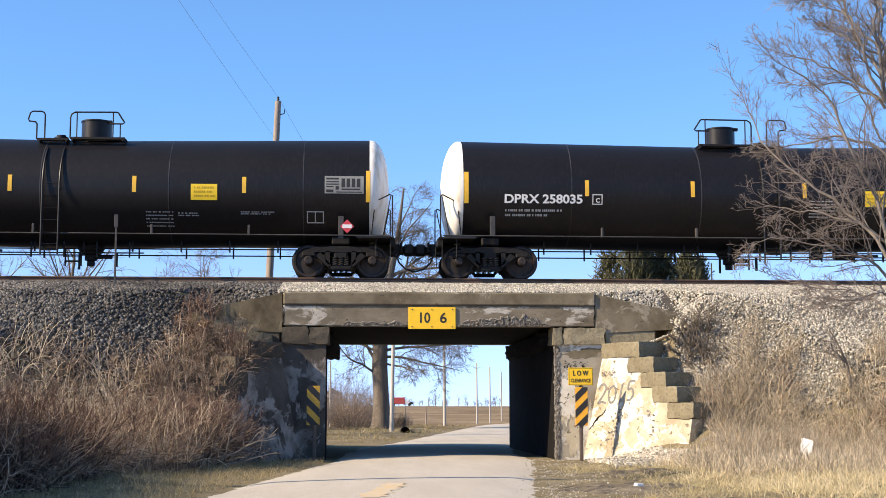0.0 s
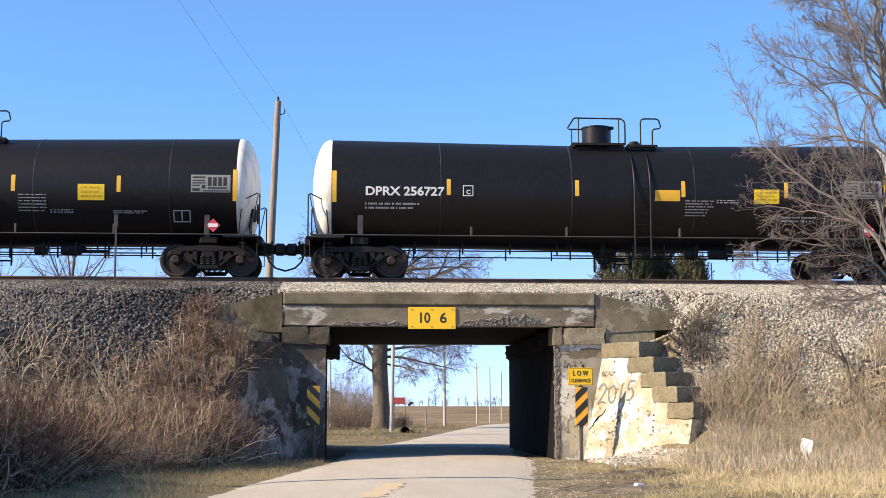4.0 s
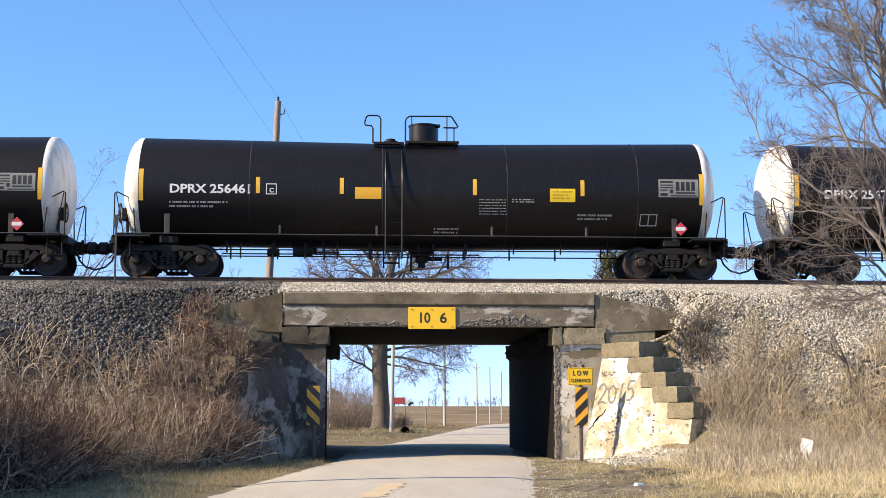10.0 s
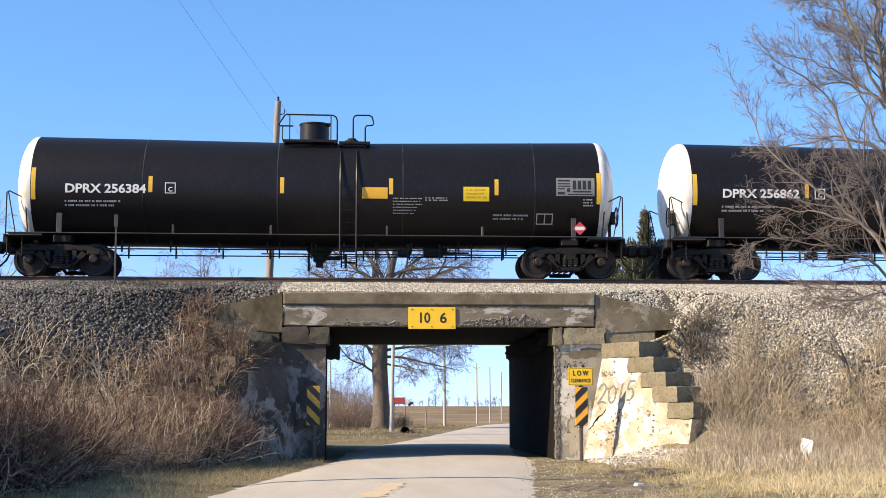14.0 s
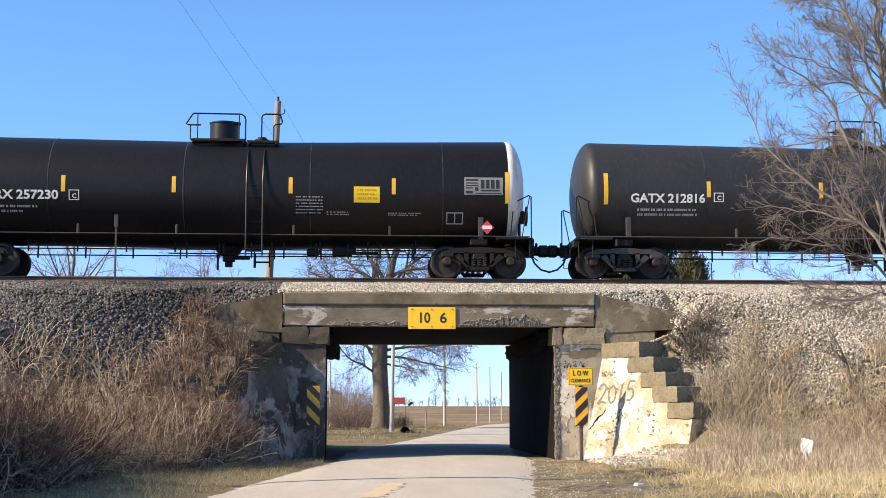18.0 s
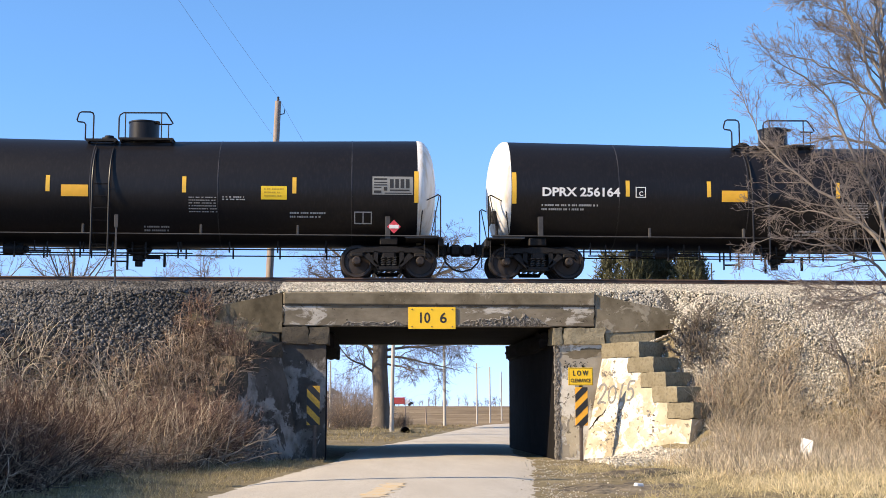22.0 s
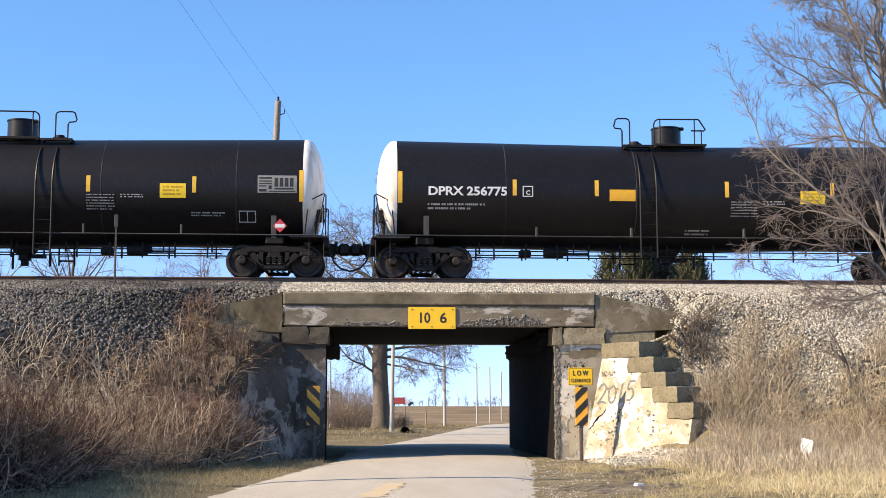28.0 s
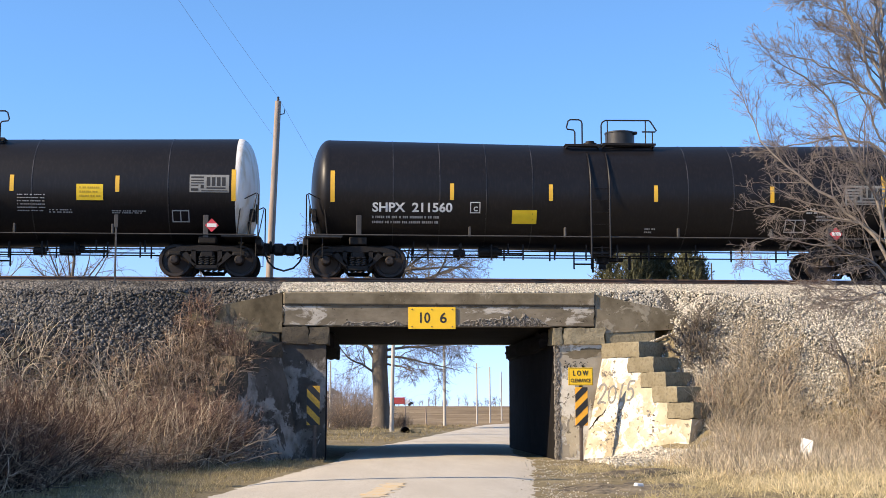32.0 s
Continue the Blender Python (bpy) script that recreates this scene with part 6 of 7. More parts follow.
def far_trees():
    """Bare trees behind the line, and those beside it whose shade falls on the bank."""
    spots = [(-12.8, 22, 10.5, 1), (-6.8, 20, 7.8, 2), (-9.3, 24, 7.0, 3), (-14.5, 26, 6.5, 4), (-17, 20, 9, 5), (-11.2, 33, 6.6, 6)]
    for x, y, h, seed in spots:
        r = h * 0.016
        trunk = ([(x, y, -0.2), (x + .1, y, h * .25), (x - .1, y, h * .5), (x + .1, y, h * .75), (x, y, h)], (r, r * .8, r * .6, r * .35, r * .1))
        levels = [dict(segs=6, wobble=0.10, lift=0.06, n=8, t0=0.2, ratio=(0.3, 0.55), thin=0.5, taper=0.2, sides=5), dict(segs=5, wobble=0.12, lift=0.03, n=5, t0=0.1, thin=0.6, taper=0.35, rmin=0.010), dict(segs=4, wobble=0.14, lift=0.02, taper=0.5)]
        bare_tree(40 + seed, trunk, 14, levels, BARK_DARK, TWIG, "slender bare tree behind the railway", group="bare trees behind the line")
    for x, y, h, seed in ((-19.5, -9.5, 8.5, 1), (-23.0, -12.5, 9.5, 2), (-16.0, -16.5, 6.0, 3), (-14.2, -20.0, 5.5, 4), (-27, -9, 10, 5)):
        r = h * 0.017
        trunk = ([(x, y, -0.2), (x + .1, y, h * .25), (x - .1, y, h * .5), (x + .1, y, h * .75), (x, y, h)], (r, r * .8, r * .6, r * .35, r * .1))
        levels = [dict(segs=6, wobble=0.12, lift=0.04, n=9, t0=0.2, ratio=(0.3, 0.55), thin=0.55, taper=0.25, sides=5), dict(segs=5, wobble=0.14, lift=0.02, n=7, t0=0.1, thin=0.65, taper=0.4, rmin=0.012), dict(segs=3, wobble=0.16, taper=0.5)]
        bare_tree(60 + seed, trunk, 18, levels, BARK_DARK, TWIG, "bare tree on the bank beside the railway", group="bare trees on the bank")


def stems(rs, base, heights, lean, r, segs=5, droop=-0.05, wobble=0.08, bias=(0, 0, 0)):
    n = len(base)
    way = np.stack([rs.normal(0, lean, n) + bias[0], rs.normal(0, lean, n) + bias[1], np.ones(n)], -1)
    rad = rs.uniform(0.7, 1.3, n) * r
    return run_branches(rs, base, way, heights, rad, rad * 0.35, segs, wobble, droop)


def ground_points(rs, n, xr, yr, keep):
    out = []
    while len(out) < n:
        x, y = rs.uniform(*xr), rs.uniform(*yr)
        if keep(x, y, rs):
            out.append((x, y, lie(x, y) - 0.03))
    return np.array(out)


def left_edge(y):
    """Where the brush ends beside the road, west of it."""
    return float(np.interp(y, (-24, -19, -14.5, -11.5, -9.8, -8, -6), (-5.2, -4.7, -4.4, -3.4, -3.0, -3.0, -2.8)))


def brush_keep(x, y, rs):
    top = -6.9 - 0.5 * noise.noise(Vector((x * 0.4, 3, 0))) - 0.25 * min(1.0, max(0, -4.6 - x))
    if y > -8.0 and x > -2.0 - (-5.2 - y) * 0.78 - 0.35:
        return False
    if x > -4.6 and y > top:
        return y < -5.35 and x < -2.3
    return x < left_edge(y) and y < top


def shrub(seed, x, y, h, spread, n, material, label, group, thick=0.012):
    rs = np.random.RandomState(seed)
    base = np.stack([x + rs.normal(0, spread * .25, n), y + rs.normal(0, spread * .25, n), np.zeros(n)], -1)
    base[:, 2] = [lie(a, b) - 0.05 for a, b, _ in base]
    L = rs.uniform(0.6, 1.0, n) * h
    P, R = stems(rs, base, L, 0.42, thick, 6, -0.03, 0.20)
    pieces = [tubes(P, R, 3)]
    s, w, l, r = sprout(rs, P, R, L, 5, 0.2, 1.0, (25, 75), (0.2, 0.5), 0.65)
    P2, R2 = run_branches(rs, s, w, l, r, r * .4, 3, 0.26, 0.0)
    pieces.append(tubes(P2, R2, 3))
    s, w, l, r = sprout(rs, P2, R2, l, 2, 0.2, 1.0, (25, 75), (0.3, 0.6), 0.7)
    P3, R3 = run_branches(rs, s, w, l, np.maximum(r, .0035), np.maximum(r, .0035) * .5, 2, 0.24, 0.0)
    pieces.append(tubes(P3, R3, 3))
    me = plant_mesh("dry_shrub", pieces, material)
    tagged(new("dry_shrub", me), label, "shrub", group)


def build_brush():
    rs = np.random.RandomState(3)
    # the thicket west of the road: weeds as stuff, shrubs as things
    pts = ground_points(rs, 5200, (-11, -1.6), (-21, -5.6), lambda x, y, q: brush_keep(x, y, q) and noise.noise(Vector((x * 1.1, y * 0.9, 5))) > -0.14)
    L = rs.uniform(0.5, 1.5, len(pts)) * np.clip(0.75 + 0.5 * (-(pts[:, 1]) - 7) / 6, 0.6, 1.15)
    P, R = stems(rs, pts, L, 0.34, 0.0105, 6, rs.uniform(-0.12, 0.06, len(pts)), 0.36, (0.05, -0.05, 0))
    pieces = [tubes(P, R, 3)]
    s, w, l, r = sprout(rs, P, R, L, 4, 0.2, 1.0, (20, 80), (0.2, 0.5), 0.75)
    P2, R2 = run_branches(rs, s, w, l, np.maximum(r, .003), np.maximum(r, .003) * .5, 3, 0.22, -0.04)
    pieces.append(tubes(P2, R2, 3))
    tagged(new("dry_weeds", plant_mesh("dry_weeds", pieces, BRUSH_TAN)), "tangle of dry brown weeds on the embankment", "weeds", kind="stuff")
    # pale stalks in clumps, some upright, some kinked over
    clumps = ground_points(rs, 300, (-10, -1.6), (-13.5, -6.6), brush_keep)
    pts = np.repeat(clumps, 6, 0) + np.concatenate([rs.normal(0, 0.16, (1800, 2)), np.zeros((1800, 1))], 1)
    L = rs.uniform(0.6, 1.6, len(pts)) * np.where(pts[:, 0] < -4.8, 0.6, 1.0)
    P, R = stems(rs, pts, L, 0.32, 0.0105, 8, rs.uniform(-0.25, 0.02, len(pts)), 0.30, (0.08, -0.05, 0))
    pieces = [tubes(P, R, 3)]
    s, w, l, r = sprout(rs, P, R, L, 3, 0.35, 1.0, (25, 80), (0.15, 0.4), 0.7)
    P2, R2 = run_branches(rs, s, w, l, np.maximum(r, .004), np.maximum(r, .004) * .5, 3, 0.22, -0.06)
    pieces.append(tubes(P2, R2, 3))
    tagged(new("dry_straw", plant_mesh("dry_straw", pieces, STALK)), "bent grey straw stalks among the weeds", "dry grass", kind="stuff")
    # tall upright stalks and arching blades
    pieces = []
    pts = ground_points(rs, 420, (-9.5, -2.6), (-13.5, -6.2), brush_keep)
    L = rs.uniform(0.8, 1.7, len(pts)) * np.where(pts[:, 1] > -8.5, 0.62, 1.0)
    P, R = stems(rs, pts, L, 0.13, 0.0095, 7, rs.uniform(-0.06, 0.02, len(pts)), 0.10)
    pieces.append(tubes(P, R, 3))
    s, w, l, r = sprout(rs, P, R, L, 5, 0.5, 1.0, (20, 55), (0.12, 0.3), 0.7)
    P2, R2 = run_branches(rs, s, w, l, np.maximum(r, .004), np.maximum(r, .004) * .5, 3, 0.14, 0.02)
    pieces.append(tubes(P2, R2, 3))
    blades = np.repeat(ground_points(rs, 70, (-9.5, -3.0), (-11.5, -6.6), brush_keep), 7, 0)
    blades[:, :2] += rs.normal(0, 0.10, (len(blades), 2))
    P, R = stems(rs, blades, rs.uniform(0.7, 1.3, len(blades)), 0.30, 0.010, 8, rs.uniform(-0.30, -0.12, len(blades)), 0.07, (0.12, -0.1, 0))
    pieces.append(tubes(P, R, 3))
    tagged(new("dry_straw", plant_mesh("dry_straw", pieces, STRAW)), "upright and arching pale straw stalks among the weeds", "dry grass", kind="stuff")
    for i, (x, y, h, sp) in enumerate(((-5.6, -13.2, 2.0, 1.4), (-6.9, -12.2, 2.1, 1.6), (-8.3, -13.0, 2.0, 1.6), (-4.6, -11.2, 1.9, 1.2), (-5.6, -10.2, 1.7, 1.4), (-3.9, -9.5, 1.8, 1.0), (-7.4, -10.2, 1.6, 1.5), (-6.3, -15.6, 1.7, 1.4), (-7.6, -16.6, 1.8, 1.5), (-3.5, -8.9, 1.9, 0.8), (-3.5, -9.8, 1.7, 0.8), (-3.3, -7.0, 1.5, 0.7), (-3.0, -6.2, 1.0, 0.7), (-3.6, -8.1, 1.7, 0.6), (-3.7, -8.6, 1.8, 0.9), (-4.6, -7.2, 1.1, 1.0), (-3.9, -6.2, 0.8, 0.9), (-6.1, -18.0, 1.6, 1.2), (-9.3, -10.8, 1.6, 1.5), (-4.6, -8.3, 1.5, 1.0), (-5.3, -17.0, 1.5, 1.1), (-5.2, -19.2, 1.5, 1.0), (-5.0, -15.0, 1.5, 1.1), (-3.5, -7.6, 1.7, 0.5), (-3.0, -5.9, 1.1, 0.6), (-3.9, -5.6, 0.8, 0.8))):
        shrub(100 + i, x, y, h, sp, 180 if 9 <= i <= 15 else 120, BRUSH_RED_SHADED if i in (0, 1, 2, 7, 8, 20, 21, 22) else BRUSH_TAN if i in (11, 12, 15, 16, 19, 4) else BRUSH, "reddish brown leafless shrub in the thicket, darkened for hedge shade" if i in (0, 1, 2, 7, 8, 20, 21, 22) else "brown leafless shrub in the thicket", "shrubs in the thicket")
    # a denser hedge further west, added out of view to shade the verge
    for i, (x, y, h) in enumerate(((-8.3, -19.6, 3.6), (-8.9, -17.9, 3.8), (-7.9, -21.5, 3.6), (-9.6, -16.2, 3.8), (-7.6, -23.3, 3.6), (-9.9, -19.2, 4.4), (-10.2, -17.6, 4.2), (-8.5, -18.6, 3.4), (-8.1, -20.6, 3.6), (-9.2, -21.6, 4.4), (-10.6, -16.0, 4.0), (-8.2, -22.4, 3.8))):
        shrub(120 + i, x - 0.2, y, h, 2.4, 230, BRUSH_RED_SHADED, "dense leafless shrub added out of view to shade the verge", "hedge shrubs", 0.020)
    # east of the road: straw-coloured grass on the bank, a few shrubs by the wing wall

    def east(x, y, r):
        if y > -6.5 - 0.5 * noise.noise(Vector((x * .5, 1, 0))) - 1.2 * min(1.0, max(0.0, (x - 9.2) / 1.0)):
            return False
        foot = 6.4 if y < -9.5 else 7.9 + (y + 7.5) * -0.1
        if x < foot + 0.3 * noise.noise(Vector((0, y, 2))):
            return False
        return True

    pts = ground_points(rs, 11500, (6.2, 15), (-15.5, -6.6), lambda x, y, q: east(x, y, q) and noise.noise(Vector((x * 1.5, y * 1.1, 8))) > -0.16)
    L = rs.uniform(0.2, 0.60, len(pts))
    P, R = stems(rs, pts, L, 0.38, 0.0085, 4, rs.uniform(-0.25, 0.0, len(pts)), 0.08, (0.1, -0.1, 0))
    tagged(new("dry_grass", plant_mesh("dry_grass", [tubes(P, R, 3)], STRAW)), "tall straw-coloured grass on the bank", "dry grass", kind="stuff")
    pts = ground_points(rs, 3000, (7.2, 17), (-11.5, -6.2), lambda x, y, q: east(x, y, q) and noise.noise(Vector((x * 1.2, y * 1.2, 3))) > -0.1)
    L = rs.uniform(0.4, 0.95, len(pts))
    P, R = stems(rs, pts, L, 0.34, 0.0085, 5, rs.uniform(-0.15, 0.0, len(pts)), 0.09)
    pieces = [tubes(P, R, 3)]
    s, w, l, r = sprout(rs, P, R, L, 3, 0.3, 1.0, (15, 55), (0.2, 0.42), 0.7)
    P2, R2 = run_branches(rs, s, w, l, np.maximum(r, .003), np.maximum(r, .003) * .5, 3, 0.15, -0.04)
    pieces.append(tubes(P2, R2, 3))
    tagged(new("dry_weeds", plant_mesh("dry_weeds", pieces, WEED_PALE)), "thin brown weeds on the grassy bank", "weeds", kind="stuff")
    for i, (x, y, h, sp, n) in enumerate(((8.35, -6.05, 0.8, 1.0, 60), (8.9, -7.2, 1.0, 0.8, 60), (9.4, -6.5, 0.9, 0.8, 50), (8.5, -7.9, 0.9, 0.7, 50), (8.0, -5.9, 0.65, 0.8, 50), (8.2, -7.3, 0.8, 0.6, 45), (10.0, -7.0, 0.8, 0.8, 45), (12.3, -7.5, 0.9, 1.0, 30), (13.5, -8.2, 1.0, 1.0, 30), (9.6, -8.3, 0.6, 0.8, 40), (10.5, -8.9, 0.6, 0.9, 40), (9.3, -9.4, 0.5, 0.8, 35), (11.6, -9.0, 0.7, 0.9, 40), (11.2, -10.2, 0.5, 0.9, 40), (9.9, -7.4, 0.6, 0.7, 35))):
        shrub(140 + i, x, y, h, sp, int(n * 1.4) if 0 < i < 7 and i != 4 else n, BARK_DARK if i in (0, 4) else BRUSH_TAN if i == 5 or i > 8 else WEED_PALE, "leafless shrub beside the wing wall" if i < 4 else "thin leafless shrub on the bank", "shrubs on the east bank", 0.022 if i in (0, 4) else 0.012)
    # paler straw clumps low on the bank
    clumps = ground_points(rs, 130, (8.6, 13.0), (-10.5, -7.4), east)
    clumps = np.concatenate([clumps, ground_points(rs, 90, (8.2, 10.4), (-9.6, -7.2), east)])
    pts = np.repeat(clumps, 16, 0)
    pts[:, :2] += rs.normal(0, 0.13, (len(pts), 2))
    P, R = stems(rs, pts, rs.uniform(0.3, 0.75, len(pts)), 0.40, 0.0075, 6, rs.uniform(-0.28, -0.06, len(pts)), 0.10, (0.05, -0.15, 0))
    tagged(new("dry_grass", plant_mesh("dry_grass", [tubes(P, R, 3)], STRAW)), "drooping clumps of pale straw on the bank", "dry grass", kind="stuff")
    # short grass on the verges

    def verge(x, y, r):
        d = x - road_x(y)
        if d < 0:
            return d < -2.55 and x > left_edge(y) - 0.4 and y < -6.2
        return d > (3.9 + 1.6 * noise.noise(Vector((x * .8, y * .8, 6))) if y < -13 else 2.7 + 0.8 * r.rand()) and y < -8.6 - 0.3 * max(0, 8 - x)

    pts = ground_points(rs, 30000, (-6, 13), (-24, -6.2), verge)
    L = rs.uniform(0.05, 0.19, len(pts))
    P, R = stems(rs, pts, L, 0.6, 0.0055, 2, -0.1, 0.12)
    west = pts[:, 0] < 0
    # the west verge's mossy colour also carries the thicket's shade
    tagged(new("grass", plant_mesh("grass", [tubes(P[west], R[west], 3)], GRASS_MOSS)), "short mossy winter grass under the thicket, darkened for its shade", "grass", kind="stuff")
    tagged(new("grass", plant_mesh("grass", [tubes(P[~west], R[~west], 3)], GRASS)), "short dry winter grass on the verge", "grass", kind="stuff")
    pts = ground_points(rs, 9000, (5.4, 12), (-24, -10.5), lambda x, y, q: x > road_x(y) + 5.2 + 0.9 * noise.noise(Vector((x * .5, y * .5, 4))))
    P, R = stems(rs, pts, rs.uniform(0.10, 0.34, len(pts)), 0.5, 0.0055, 3, -0.14, 0.14)
    tagged(new("dry_grass", plant_mesh("dry_grass", [tubes(P, R, 3)], GRASS_GOLD)), "matted golden grass along the verge", "dry grass", kind="stuff")
    # far verge and scrub seen through the bridge

    def far(x, y, r):
        return x < road_x(y) - 2.8

    pts = ground_points(rs, 5000, (-6, 9), (12, 60), far)
    L = rs.uniform(0.06, 0.28, len(pts))
    P, R = stems(rs, pts, L, 0.6, 0.014, 3, -0.12, 0.12)
    tagged(new("grass", plant_mesh("grass", [tubes(P, R, 3)], GRASS_MOSS)), "rough winter grass beyond the bridge", "grass", kind="stuff")
    pts = ground_points(rs, 2600, (10, 24), (60, 92), lambda x, y, r: x > road_x(y) + 3.2)
    P, R = stems(rs, pts, rs.uniform(0.2, 0.6, len(pts)), 0.4, 0.02, 3, -0.08, 0.12)
    tagged(new("dry_grass", plant_mesh("dry_grass", [tubes(P, R, 3)], STRAW)), "golden dry grass on the far roadside bank", "dry grass", kind="stuff")
    for i, (x, y, h, sp) in enumerate(((-2.4, 40, 2.6, 2.2), (-0.9, 41, 2.4, 1.8), (-3.8, 44, 2.8, 2.4), (-0.6, 46, 4.2, 2.4), (2.4, 44, 1.1, 1.4), (-2.2, 52, 4.6, 3.0), (-0.4, 62, 4.2, 2.6), (-3.4, 66, 4.0, 3.4), (0.6, 70, 3.4, 3.0), (-1.2, 48, 1.2, 1.8), (0.2, 47, 1.1, 1.6))):
        shrub(170 + i, x, y, h, sp, 110, TWIG if i in (0, 3, 5, 6, 7, 8) else BRUSH_TAN, "leafless scrub beside the far road", "scrub beyond the bridge")


def sapling():
    x, y = 11.27, -8.05
    z = lie(x, y)
    trunk = ([(x, y, z - .1), (x - .03, y, z + .35), (x - .10, y, z + .7), (x - .28, y, z + 1.1), (x - .50, y, z + 1.5)], (0.042, 0.036, 0.028, 0.018, 0.007))
    levels = [dict(segs=5, wobble=0.15, lift=0.03, n=5, t0=0.2, thin=0.6, taper=0.3, rmin=0.004, sides=4), dict(segs=4, wobble=0.18, n=3, taper=0.4, rmin=0.003), dict(segs=3, wobble=0.2, taper=0.5)]
    bare_tree(90, trunk, 11, levels, BARK_DARK, TWIG, "small bare sapling on the gravel bank", name="sapling")


def fallen_branch():
    rs = np.random.RandomState(8)
    start = np.array([(-2.95, -10.3, 0.25), (-2.85, -10.3, 0.2), (-2.8, -10.2, 0.1)])
    way = np.array([(0.9, -0.1, 0.45), (0.75, -0.2, 0.75), (0.8, -0.4, 0.1)])
    P, R = run_branches(rs, start, way, np.array([1.3, 1.2, 1.2]), np.array([.026, .024, .022]), np.array([.008] * 3), 6, 0.14, 0.0)
    s, w, l, r = sprout(rs, P, R, np.array([1.1, .9, 1.]), 6, 0.2, 1, (25, 60), (0.25, 0.5), 0.7)
    P2, R2 = run_branches(rs, s, w, l, r, r * .4, 4, 0.16, 0.0)
    tagged(new("fallen_branch", plant_mesh("fallen_branch", [tubes(P, R, 5), tubes(P2, R2, 4)], BARK)), "pale dead branch lying at the wing wall's foot", "branch")


def cedar(seed, x, y, h, spread, full=0.75):
    rs = np.random.RandomState(seed)
    t = thing("cedar", "dull green cedar behind the railway", "tree", group="cedars behind the line")
    part("trunk", Geo().tube([(x, y, -0.2), (x, y, h * .5), (x, y, h * .97)], [0.14, 0.09, 0.02], 8), BARK_DARK, t)
    n = 850
    u = rs.uniform(0.04, 1, n) ** 0.8
    a = rs.uniform(0, 6.283, n)
    reach = spread * (1.02 - u) ** full * rs.uniform(0.35, 1.0, n)
    start = np.stack([x + reach * np.cos(a) * .35, y + reach * np.sin(a) * .35, u * h * .93], -1)
    way = np.stack([np.cos(a), np.sin(a), 0.55 + 0.9 * u], -1)
    P, R = run_branches(rs, start, way, reach * .9 + 0.12, np.full(n, .016), np.full(n, .006), 4, 0.12, 0.06)
    s, w, l, r = sprout(rs, P, R, reach * .9 + 0.12, 7, 0.15, 1.0, (15, 55), (0.2, 0.45), 1.5)
    P2, R2 = run_branches(rs, s, w, np.maximum(l, .12), np.maximum(r, .022), np.maximum(r, .022) * .3, 2, 0.2, 0.02)
    part("foliage", plant_mesh("foliage", [tubes(P, R, 3), tubes(P2, R2, 3)], CEDAR), CEDAR, t, "dense scaly foliage")


right_tree()
oak()
far_trees()
build_brush()
sapling()
fallen_branch()
for i, (x, y, h, sp, full) in enumerate(((10.85, 12.5, 9.3, 1.5, 0.75), (9.6, 13.0, 7.5, 1.5, 0.35), (10.3, 12.0, 7.9, 1.6, 0.4), (11.6, 12.8, 8.0, 1.6, 0.4), (12.4, 12.3, 7.8, 1.5, 0.4), (13.0, 13.0, 7.3, 1.3, 0.4))):
    cedar(200 + i, x, y, h, sp, full)


# ---- poles, wires and things beyond ----
def utility_pole(x, y, top, r, lean=0.0, label="weathered wooden utility pole", insulator=True, wood=None):
    p = thing("utility_pole", label, "pole", group="utility poles")
    dx = math.tan(radians(lean)) * top
    part("shaft", Geo().tube([(x, y, -0.3), (x + dx * .5, y, top * .5), (x + dx, y, top)], [r, r * .85, r * .7], 12), wood or POLE, p)
    if insulator:
        part("insulator", Geo().lathe([(0.02, 0), (0.05, 0.04), (0.04, 0.10), (0.05, 0.13), (0, 0.18)], 10, "z", (x + dx, y, top)), STEEL_GREY, p)
        part("bracket", Geo().tube([(x + dx, y, top - .5), (x + dx + .22, y, top - .45), (x + dx + .24, y, top - .3)], 0.02, 6), STEEL, p)
    return Vector((x + dx, y, top + 0.15))


def wire(a, b, dip, r=0.0045):
    pts = []
    for i in range(25):
        u = i / 24
        p = a.lerp(b, u)
        p.z -= dip * 4 * u * (1 - u)
        pts.append(p)
    solid("overhead_wire", Geo().tube(pts, r, 4), WIRE, "thin overhead wire between utility poles", "wire", group="overhead wires")


def build_poles():
    a = utility_pole(-3.44, 9.0, 12.12, 0.155, 2.0, "tall leaning wooden utility pole behind the railway")
    b = utility_pole(-6.49, -17.8, 13.5, 0.13, 0.0)
    wire(a, b, 0.12)
    wire(Vector((-2.97, 8.84, 10.56)), b + Vector((0.03, 0, -.68)), 0.12)
    c = utility_pole(1.50, 28.9, 7.3, 0.105, 1.0, "grey leaning utility pole beside the far road", insulator=False, wood=POLE_PALE)
    wire(a, c, 0.3)
    for x, y, h, r in ((5.74, 55.4, 7.6, 0.11), (8.75, 64.7, 4.65, 0.07), (10.8, 76, 4.7, 0.07), (13.7, 95, 4.8, 0.075), (-1.9, 47.5, 4.2, 0.07)):
        utility_pole(x, y, h, r, -0.4, "slim silvered utility pole along the far road", insulator=False, wood=POLE_PALE)
    # thin marker post on the shoulder of the line
    m = thing("marker_post", "thin grey steel marker post on the ballast shoulder", "post")
    part("post", Geo().box((-6.45, -3.0, 5.3), (0.05, 0.03, 1.9), 0.006), STEEL_GREY, m)
    part("plate", Geo().box((-6.45, -3.03, 6.15), (0.10, 0.02, 0.34), 0.006), STEEL_GREY, m)
    m = thing("marker_post", "thin steel post behind the railway", "post")
    part("post", Geo().tube([(11.45, 5.0, 3.5), (11.45, 5.0, 6.0)], 0.025, 6), STEEL_GREY, m)


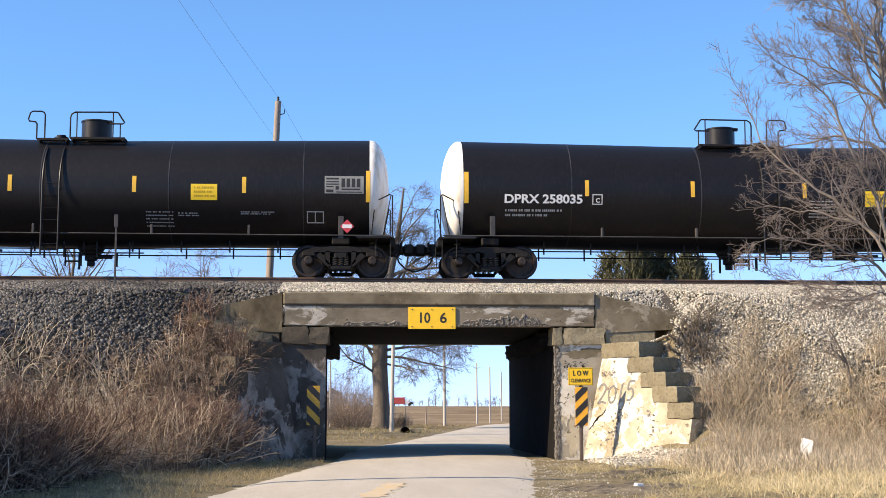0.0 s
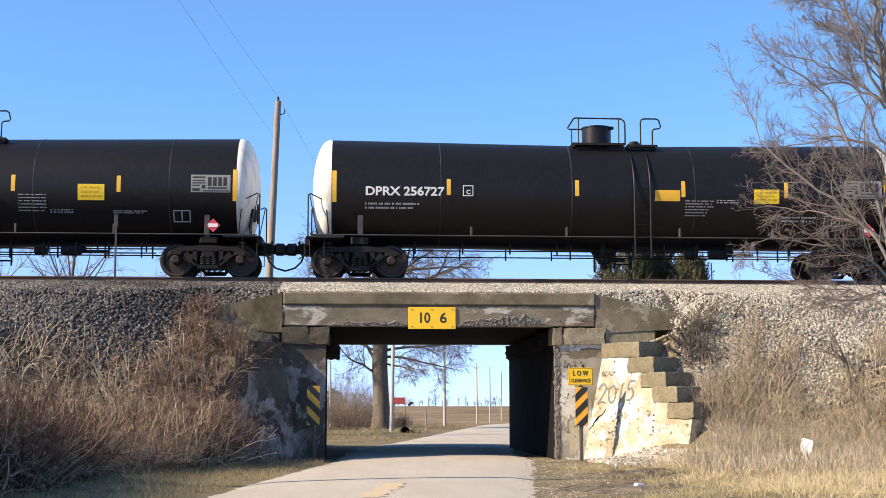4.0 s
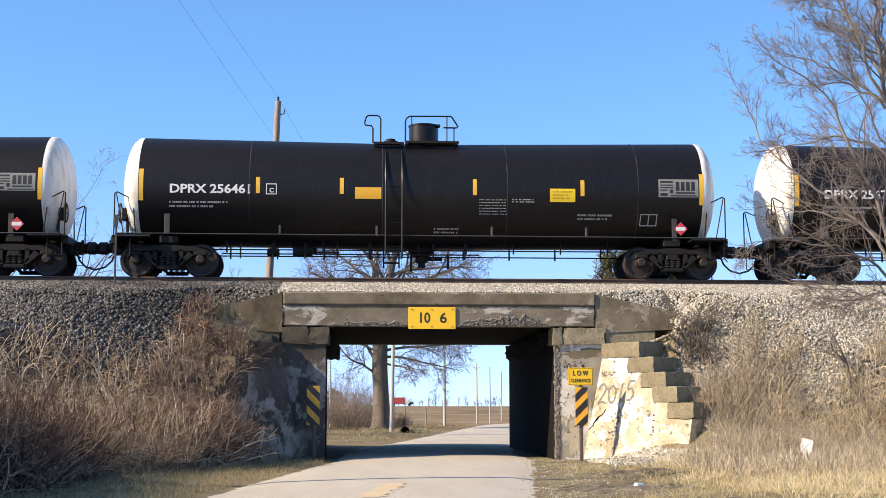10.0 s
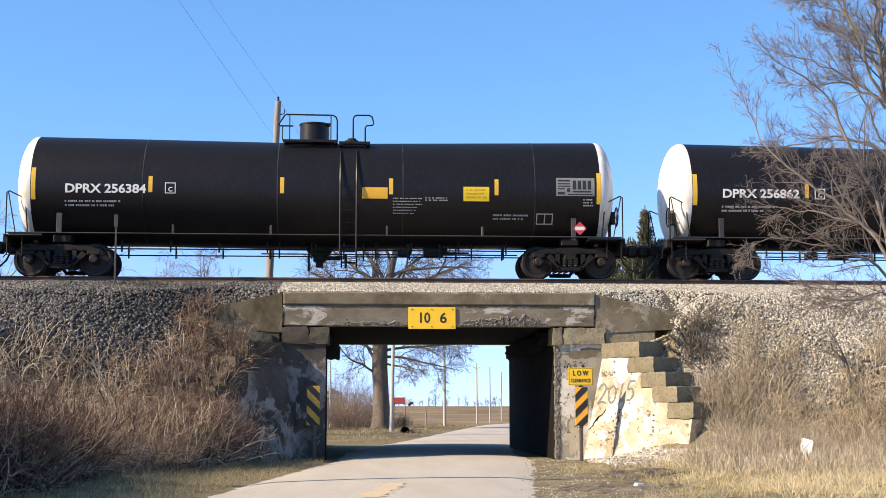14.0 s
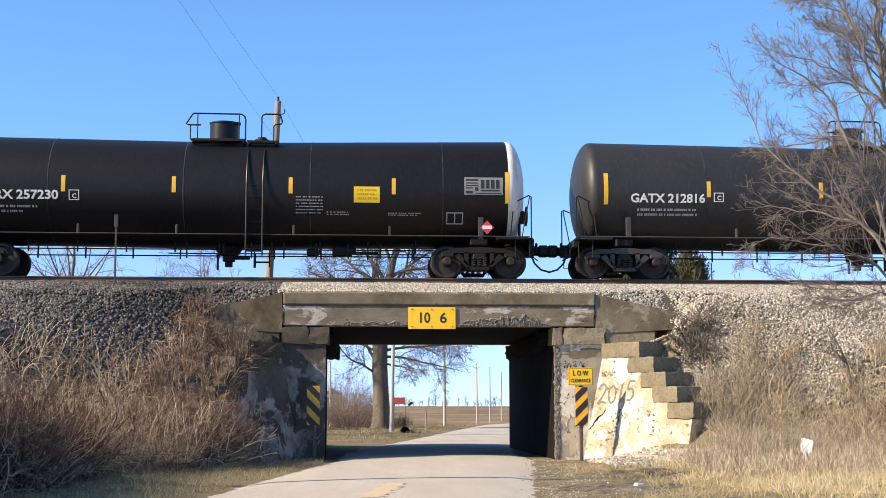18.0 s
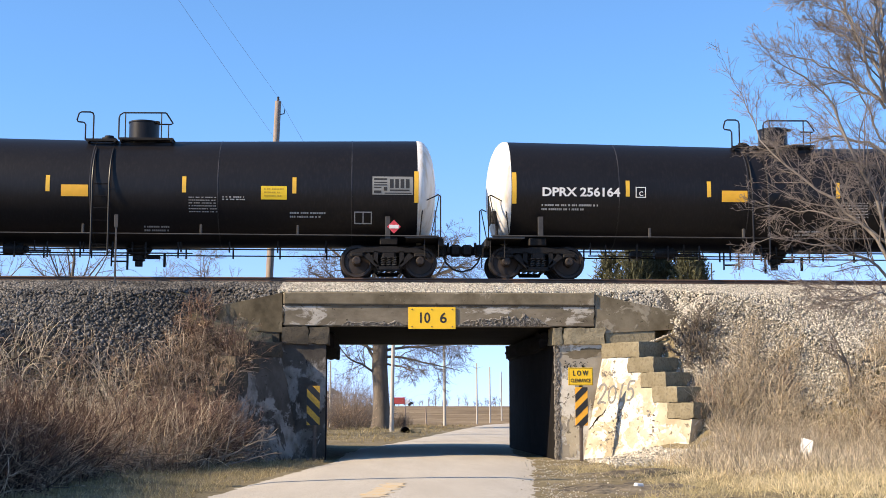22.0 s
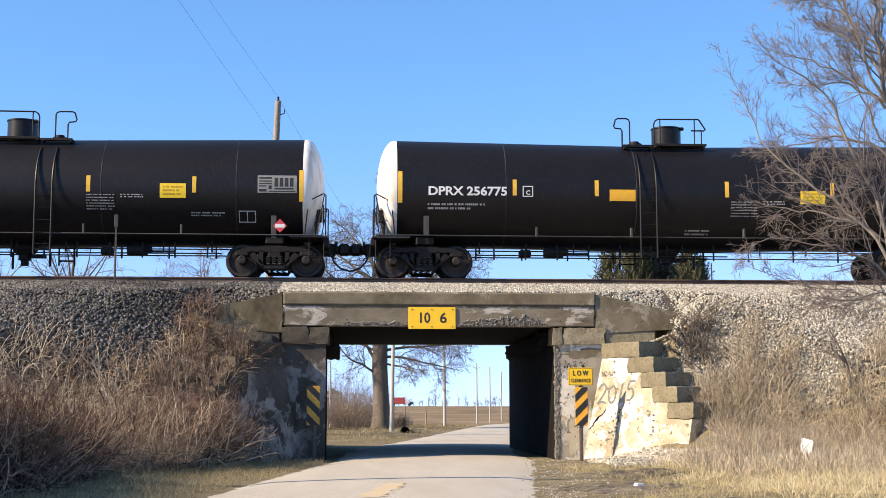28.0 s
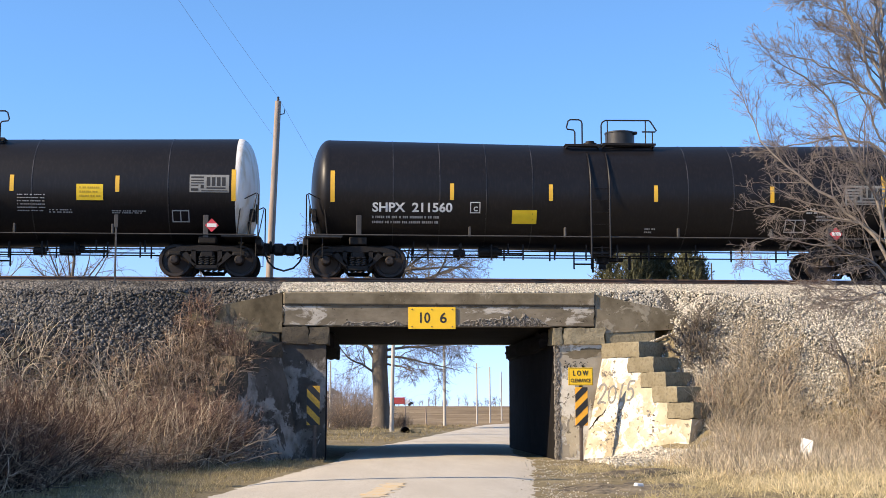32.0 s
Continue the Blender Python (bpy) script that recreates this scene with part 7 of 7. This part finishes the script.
def build_beyond():
    # far line of trees, one sheet of scrub on the horizon
    rs = np.random.RandomState(31)
    pieces = []
    n = 420
    base = np.stack([rs.uniform(-300, 340, n), rs.uniform(440, 620, n), np.full(n, 1.7)], -1)
    L = rs.uniform(2.2, 5.2, n) * (0.5 + 0.7 * rs.rand(n))
    P, R = stems(rs, base, L, 0.10, 0.10, 4, 0.02, 0.06)
    pieces.append(tubes(P, R, 4))
    s, w, l, r = sprout(rs, P, R, L, 14, 0.15, 1.0, (20, 65), (0.35, 0.7), 0.5)
    P2, R2 = run_branches(rs, s, w, l, r, r * .5, 3, 0.16, 0.04)
    pieces.append(tubes(P2, R2, 3))
    s, w, l, r = sprout(rs, P2, R2, l, 5, 0.2, 1.0, (20, 60), (0.4, 0.7), 0.7)
    P3, R3 = run_branches(rs, s, w, l, r, r * .5, 2, 0.2, 0.0)
    pieces.append(tubes(P3, R3, 3))
    tagged(new("far_woods", plant_mesh("far_woods", pieces, TWIG)), "hazy line of bare trees on the horizon", "trees", kind="stuff")
    # red truck parked across the field
    t = thing("farm_truck", "small red farm truck across the field", "truck", at=pose(13.2, 420, 1.9))
    part("body", Geo().box((-1.0, 0, 1.75), (4.6, 2.3, 2.2), 0.08), REDBARN, t)
    part("cab", Geo().box((2.2, 0, 1.35), (1.7, 2.1, 1.7), 0.25), HOUSE, t, "white cab")
    part("bonnet", Geo().box((3.5, 0, 0.95), (1.2, 1.9, 0.8), 0.2), BLACK_INK, t)
    for x in (-2.4, 2.9):
        for y in (-1.05, 1.05):
            part("wheel", Geo().lathe([(0.2, -0.12), (0.48, -0.12), (0.5, 0), (0.48, 0.12), (0.2, 0.12)], 16, "y", (x, y, 0.5)), BLACK_INK, t)
    # white farmhouse, half hidden
    h = thing("farmhouse", "small white farmhouse with a grey roof among trees", "house", at=pose(-9.6, 430, 1.9))
    part("wall", Geo().box((0, 0, 1.9), (6, 5, 4.2), 0.03), HOUSE, h)
    part("roof", Geo().prism([(-3.3, 3.95), (3.3, 3.95), (0, 6.0)], -2.8, 2.8), ROOF, h)
    for x in (-1.5, 1.5):
        w = part("window", Geo().box((x, -2.52, 2.2), (0.9, 0.06, 1.3), 0.01), BLACK_INK, h)
        part("frame", Geo().box((x, -2.56, 1.5), (1.1, 0.06, 0.1), 0.01), HOUSE, w)
    # culvert beside the far pole
    c = thing("culvert", "dark culvert mouth with a pale headwall", "culvert", at=pose(2.2, 29.6, 0))
    part("pipe", Geo().lathe([(0.22, -0.5), (0.22, 0.9), (0.17, 0.9), (0.17, -0.5)], 18, "y", (0, 0, 0.12)), SHADE_GAP_BLACK, c)
    part("headwall", rough_block((0.52, 0.0, 0.10), (0.46, 0.3, 0.26), 5, 0.05), STONE, c)
    # fence posts along the field
    me = mesh_of("fence_post", Geo().tube([(0, 0, -0.2), (0.02, 0, 1.25)], [0.06, 0.05], 8), POLE)
    for x, y in ((4.6, 58), (12.3, 72), (12.9, 75), (13.5, 78), (3.2, 60)):
        p = part("fence_post", me, POLE, None, "", pose(x, y, lie(x, y), 0, rng.uniform(-4, 4), 0))
        tagged(p, "grey wooden fence post beside the field", "post", "fence posts")
    # litter
    g = Geo().box((0, 0, 0.15), (0.26, 0.02, 0.34), 0.006, Euler((0.25, 0.25, 0.2)).to_matrix())
    solid("litter", g, PAPER, "white board lying in the dry grass", "litter", at=pose(9.15, -11.2, lie(9.15, -11.2) + 0.28, 0, 0, -50))
    solid("litter", Geo().box((0, 0, 0.04), (0.16, 0.09, 0.07), 0.02, Euler((0, 0.1, 0.5)).to_matrix()), PAPER, "crumpled white scrap on the verge", "litter", at=pose(4.36, -17.6, lie(4.36, -17.6)))


build_poles()
build_beyond()


# ---- what moves ----
def motions():
    for car, back in TRAIN_CARS:
        walk(car, [(t, pose(train_at(t) - back, 0, 4.9)) for t in range(0, 33)])
        # wheels roll while their car is near the bridge
        ts = [k / FPS for k in range(0, 32 * FPS + 1) if abs(train_at(k / FPS) - back) < 27]
        ts = sorted(set([0.0] + ts + [32.0]))
        first = ts[1] if len(ts) > 2 else 0.0
        last = ts[-2] if len(ts) > 2 else 0.0
        for truck in car.children:
            if not truck.name.startswith("truck"):
                continue
            for ws in truck.children:
                if ws.name.startswith("wheelset"):
                    x = ws.location.x
                    rows = []
                    for t in ts:
                        u = min(max(t, first), last)
                        rows.append((t, pose(x, 0, WHEEL_R, 0, math.degrees((train_at(u) - train_at(first)) / WHEEL_R), 0)))
                    walk(ws, rows)


motions()
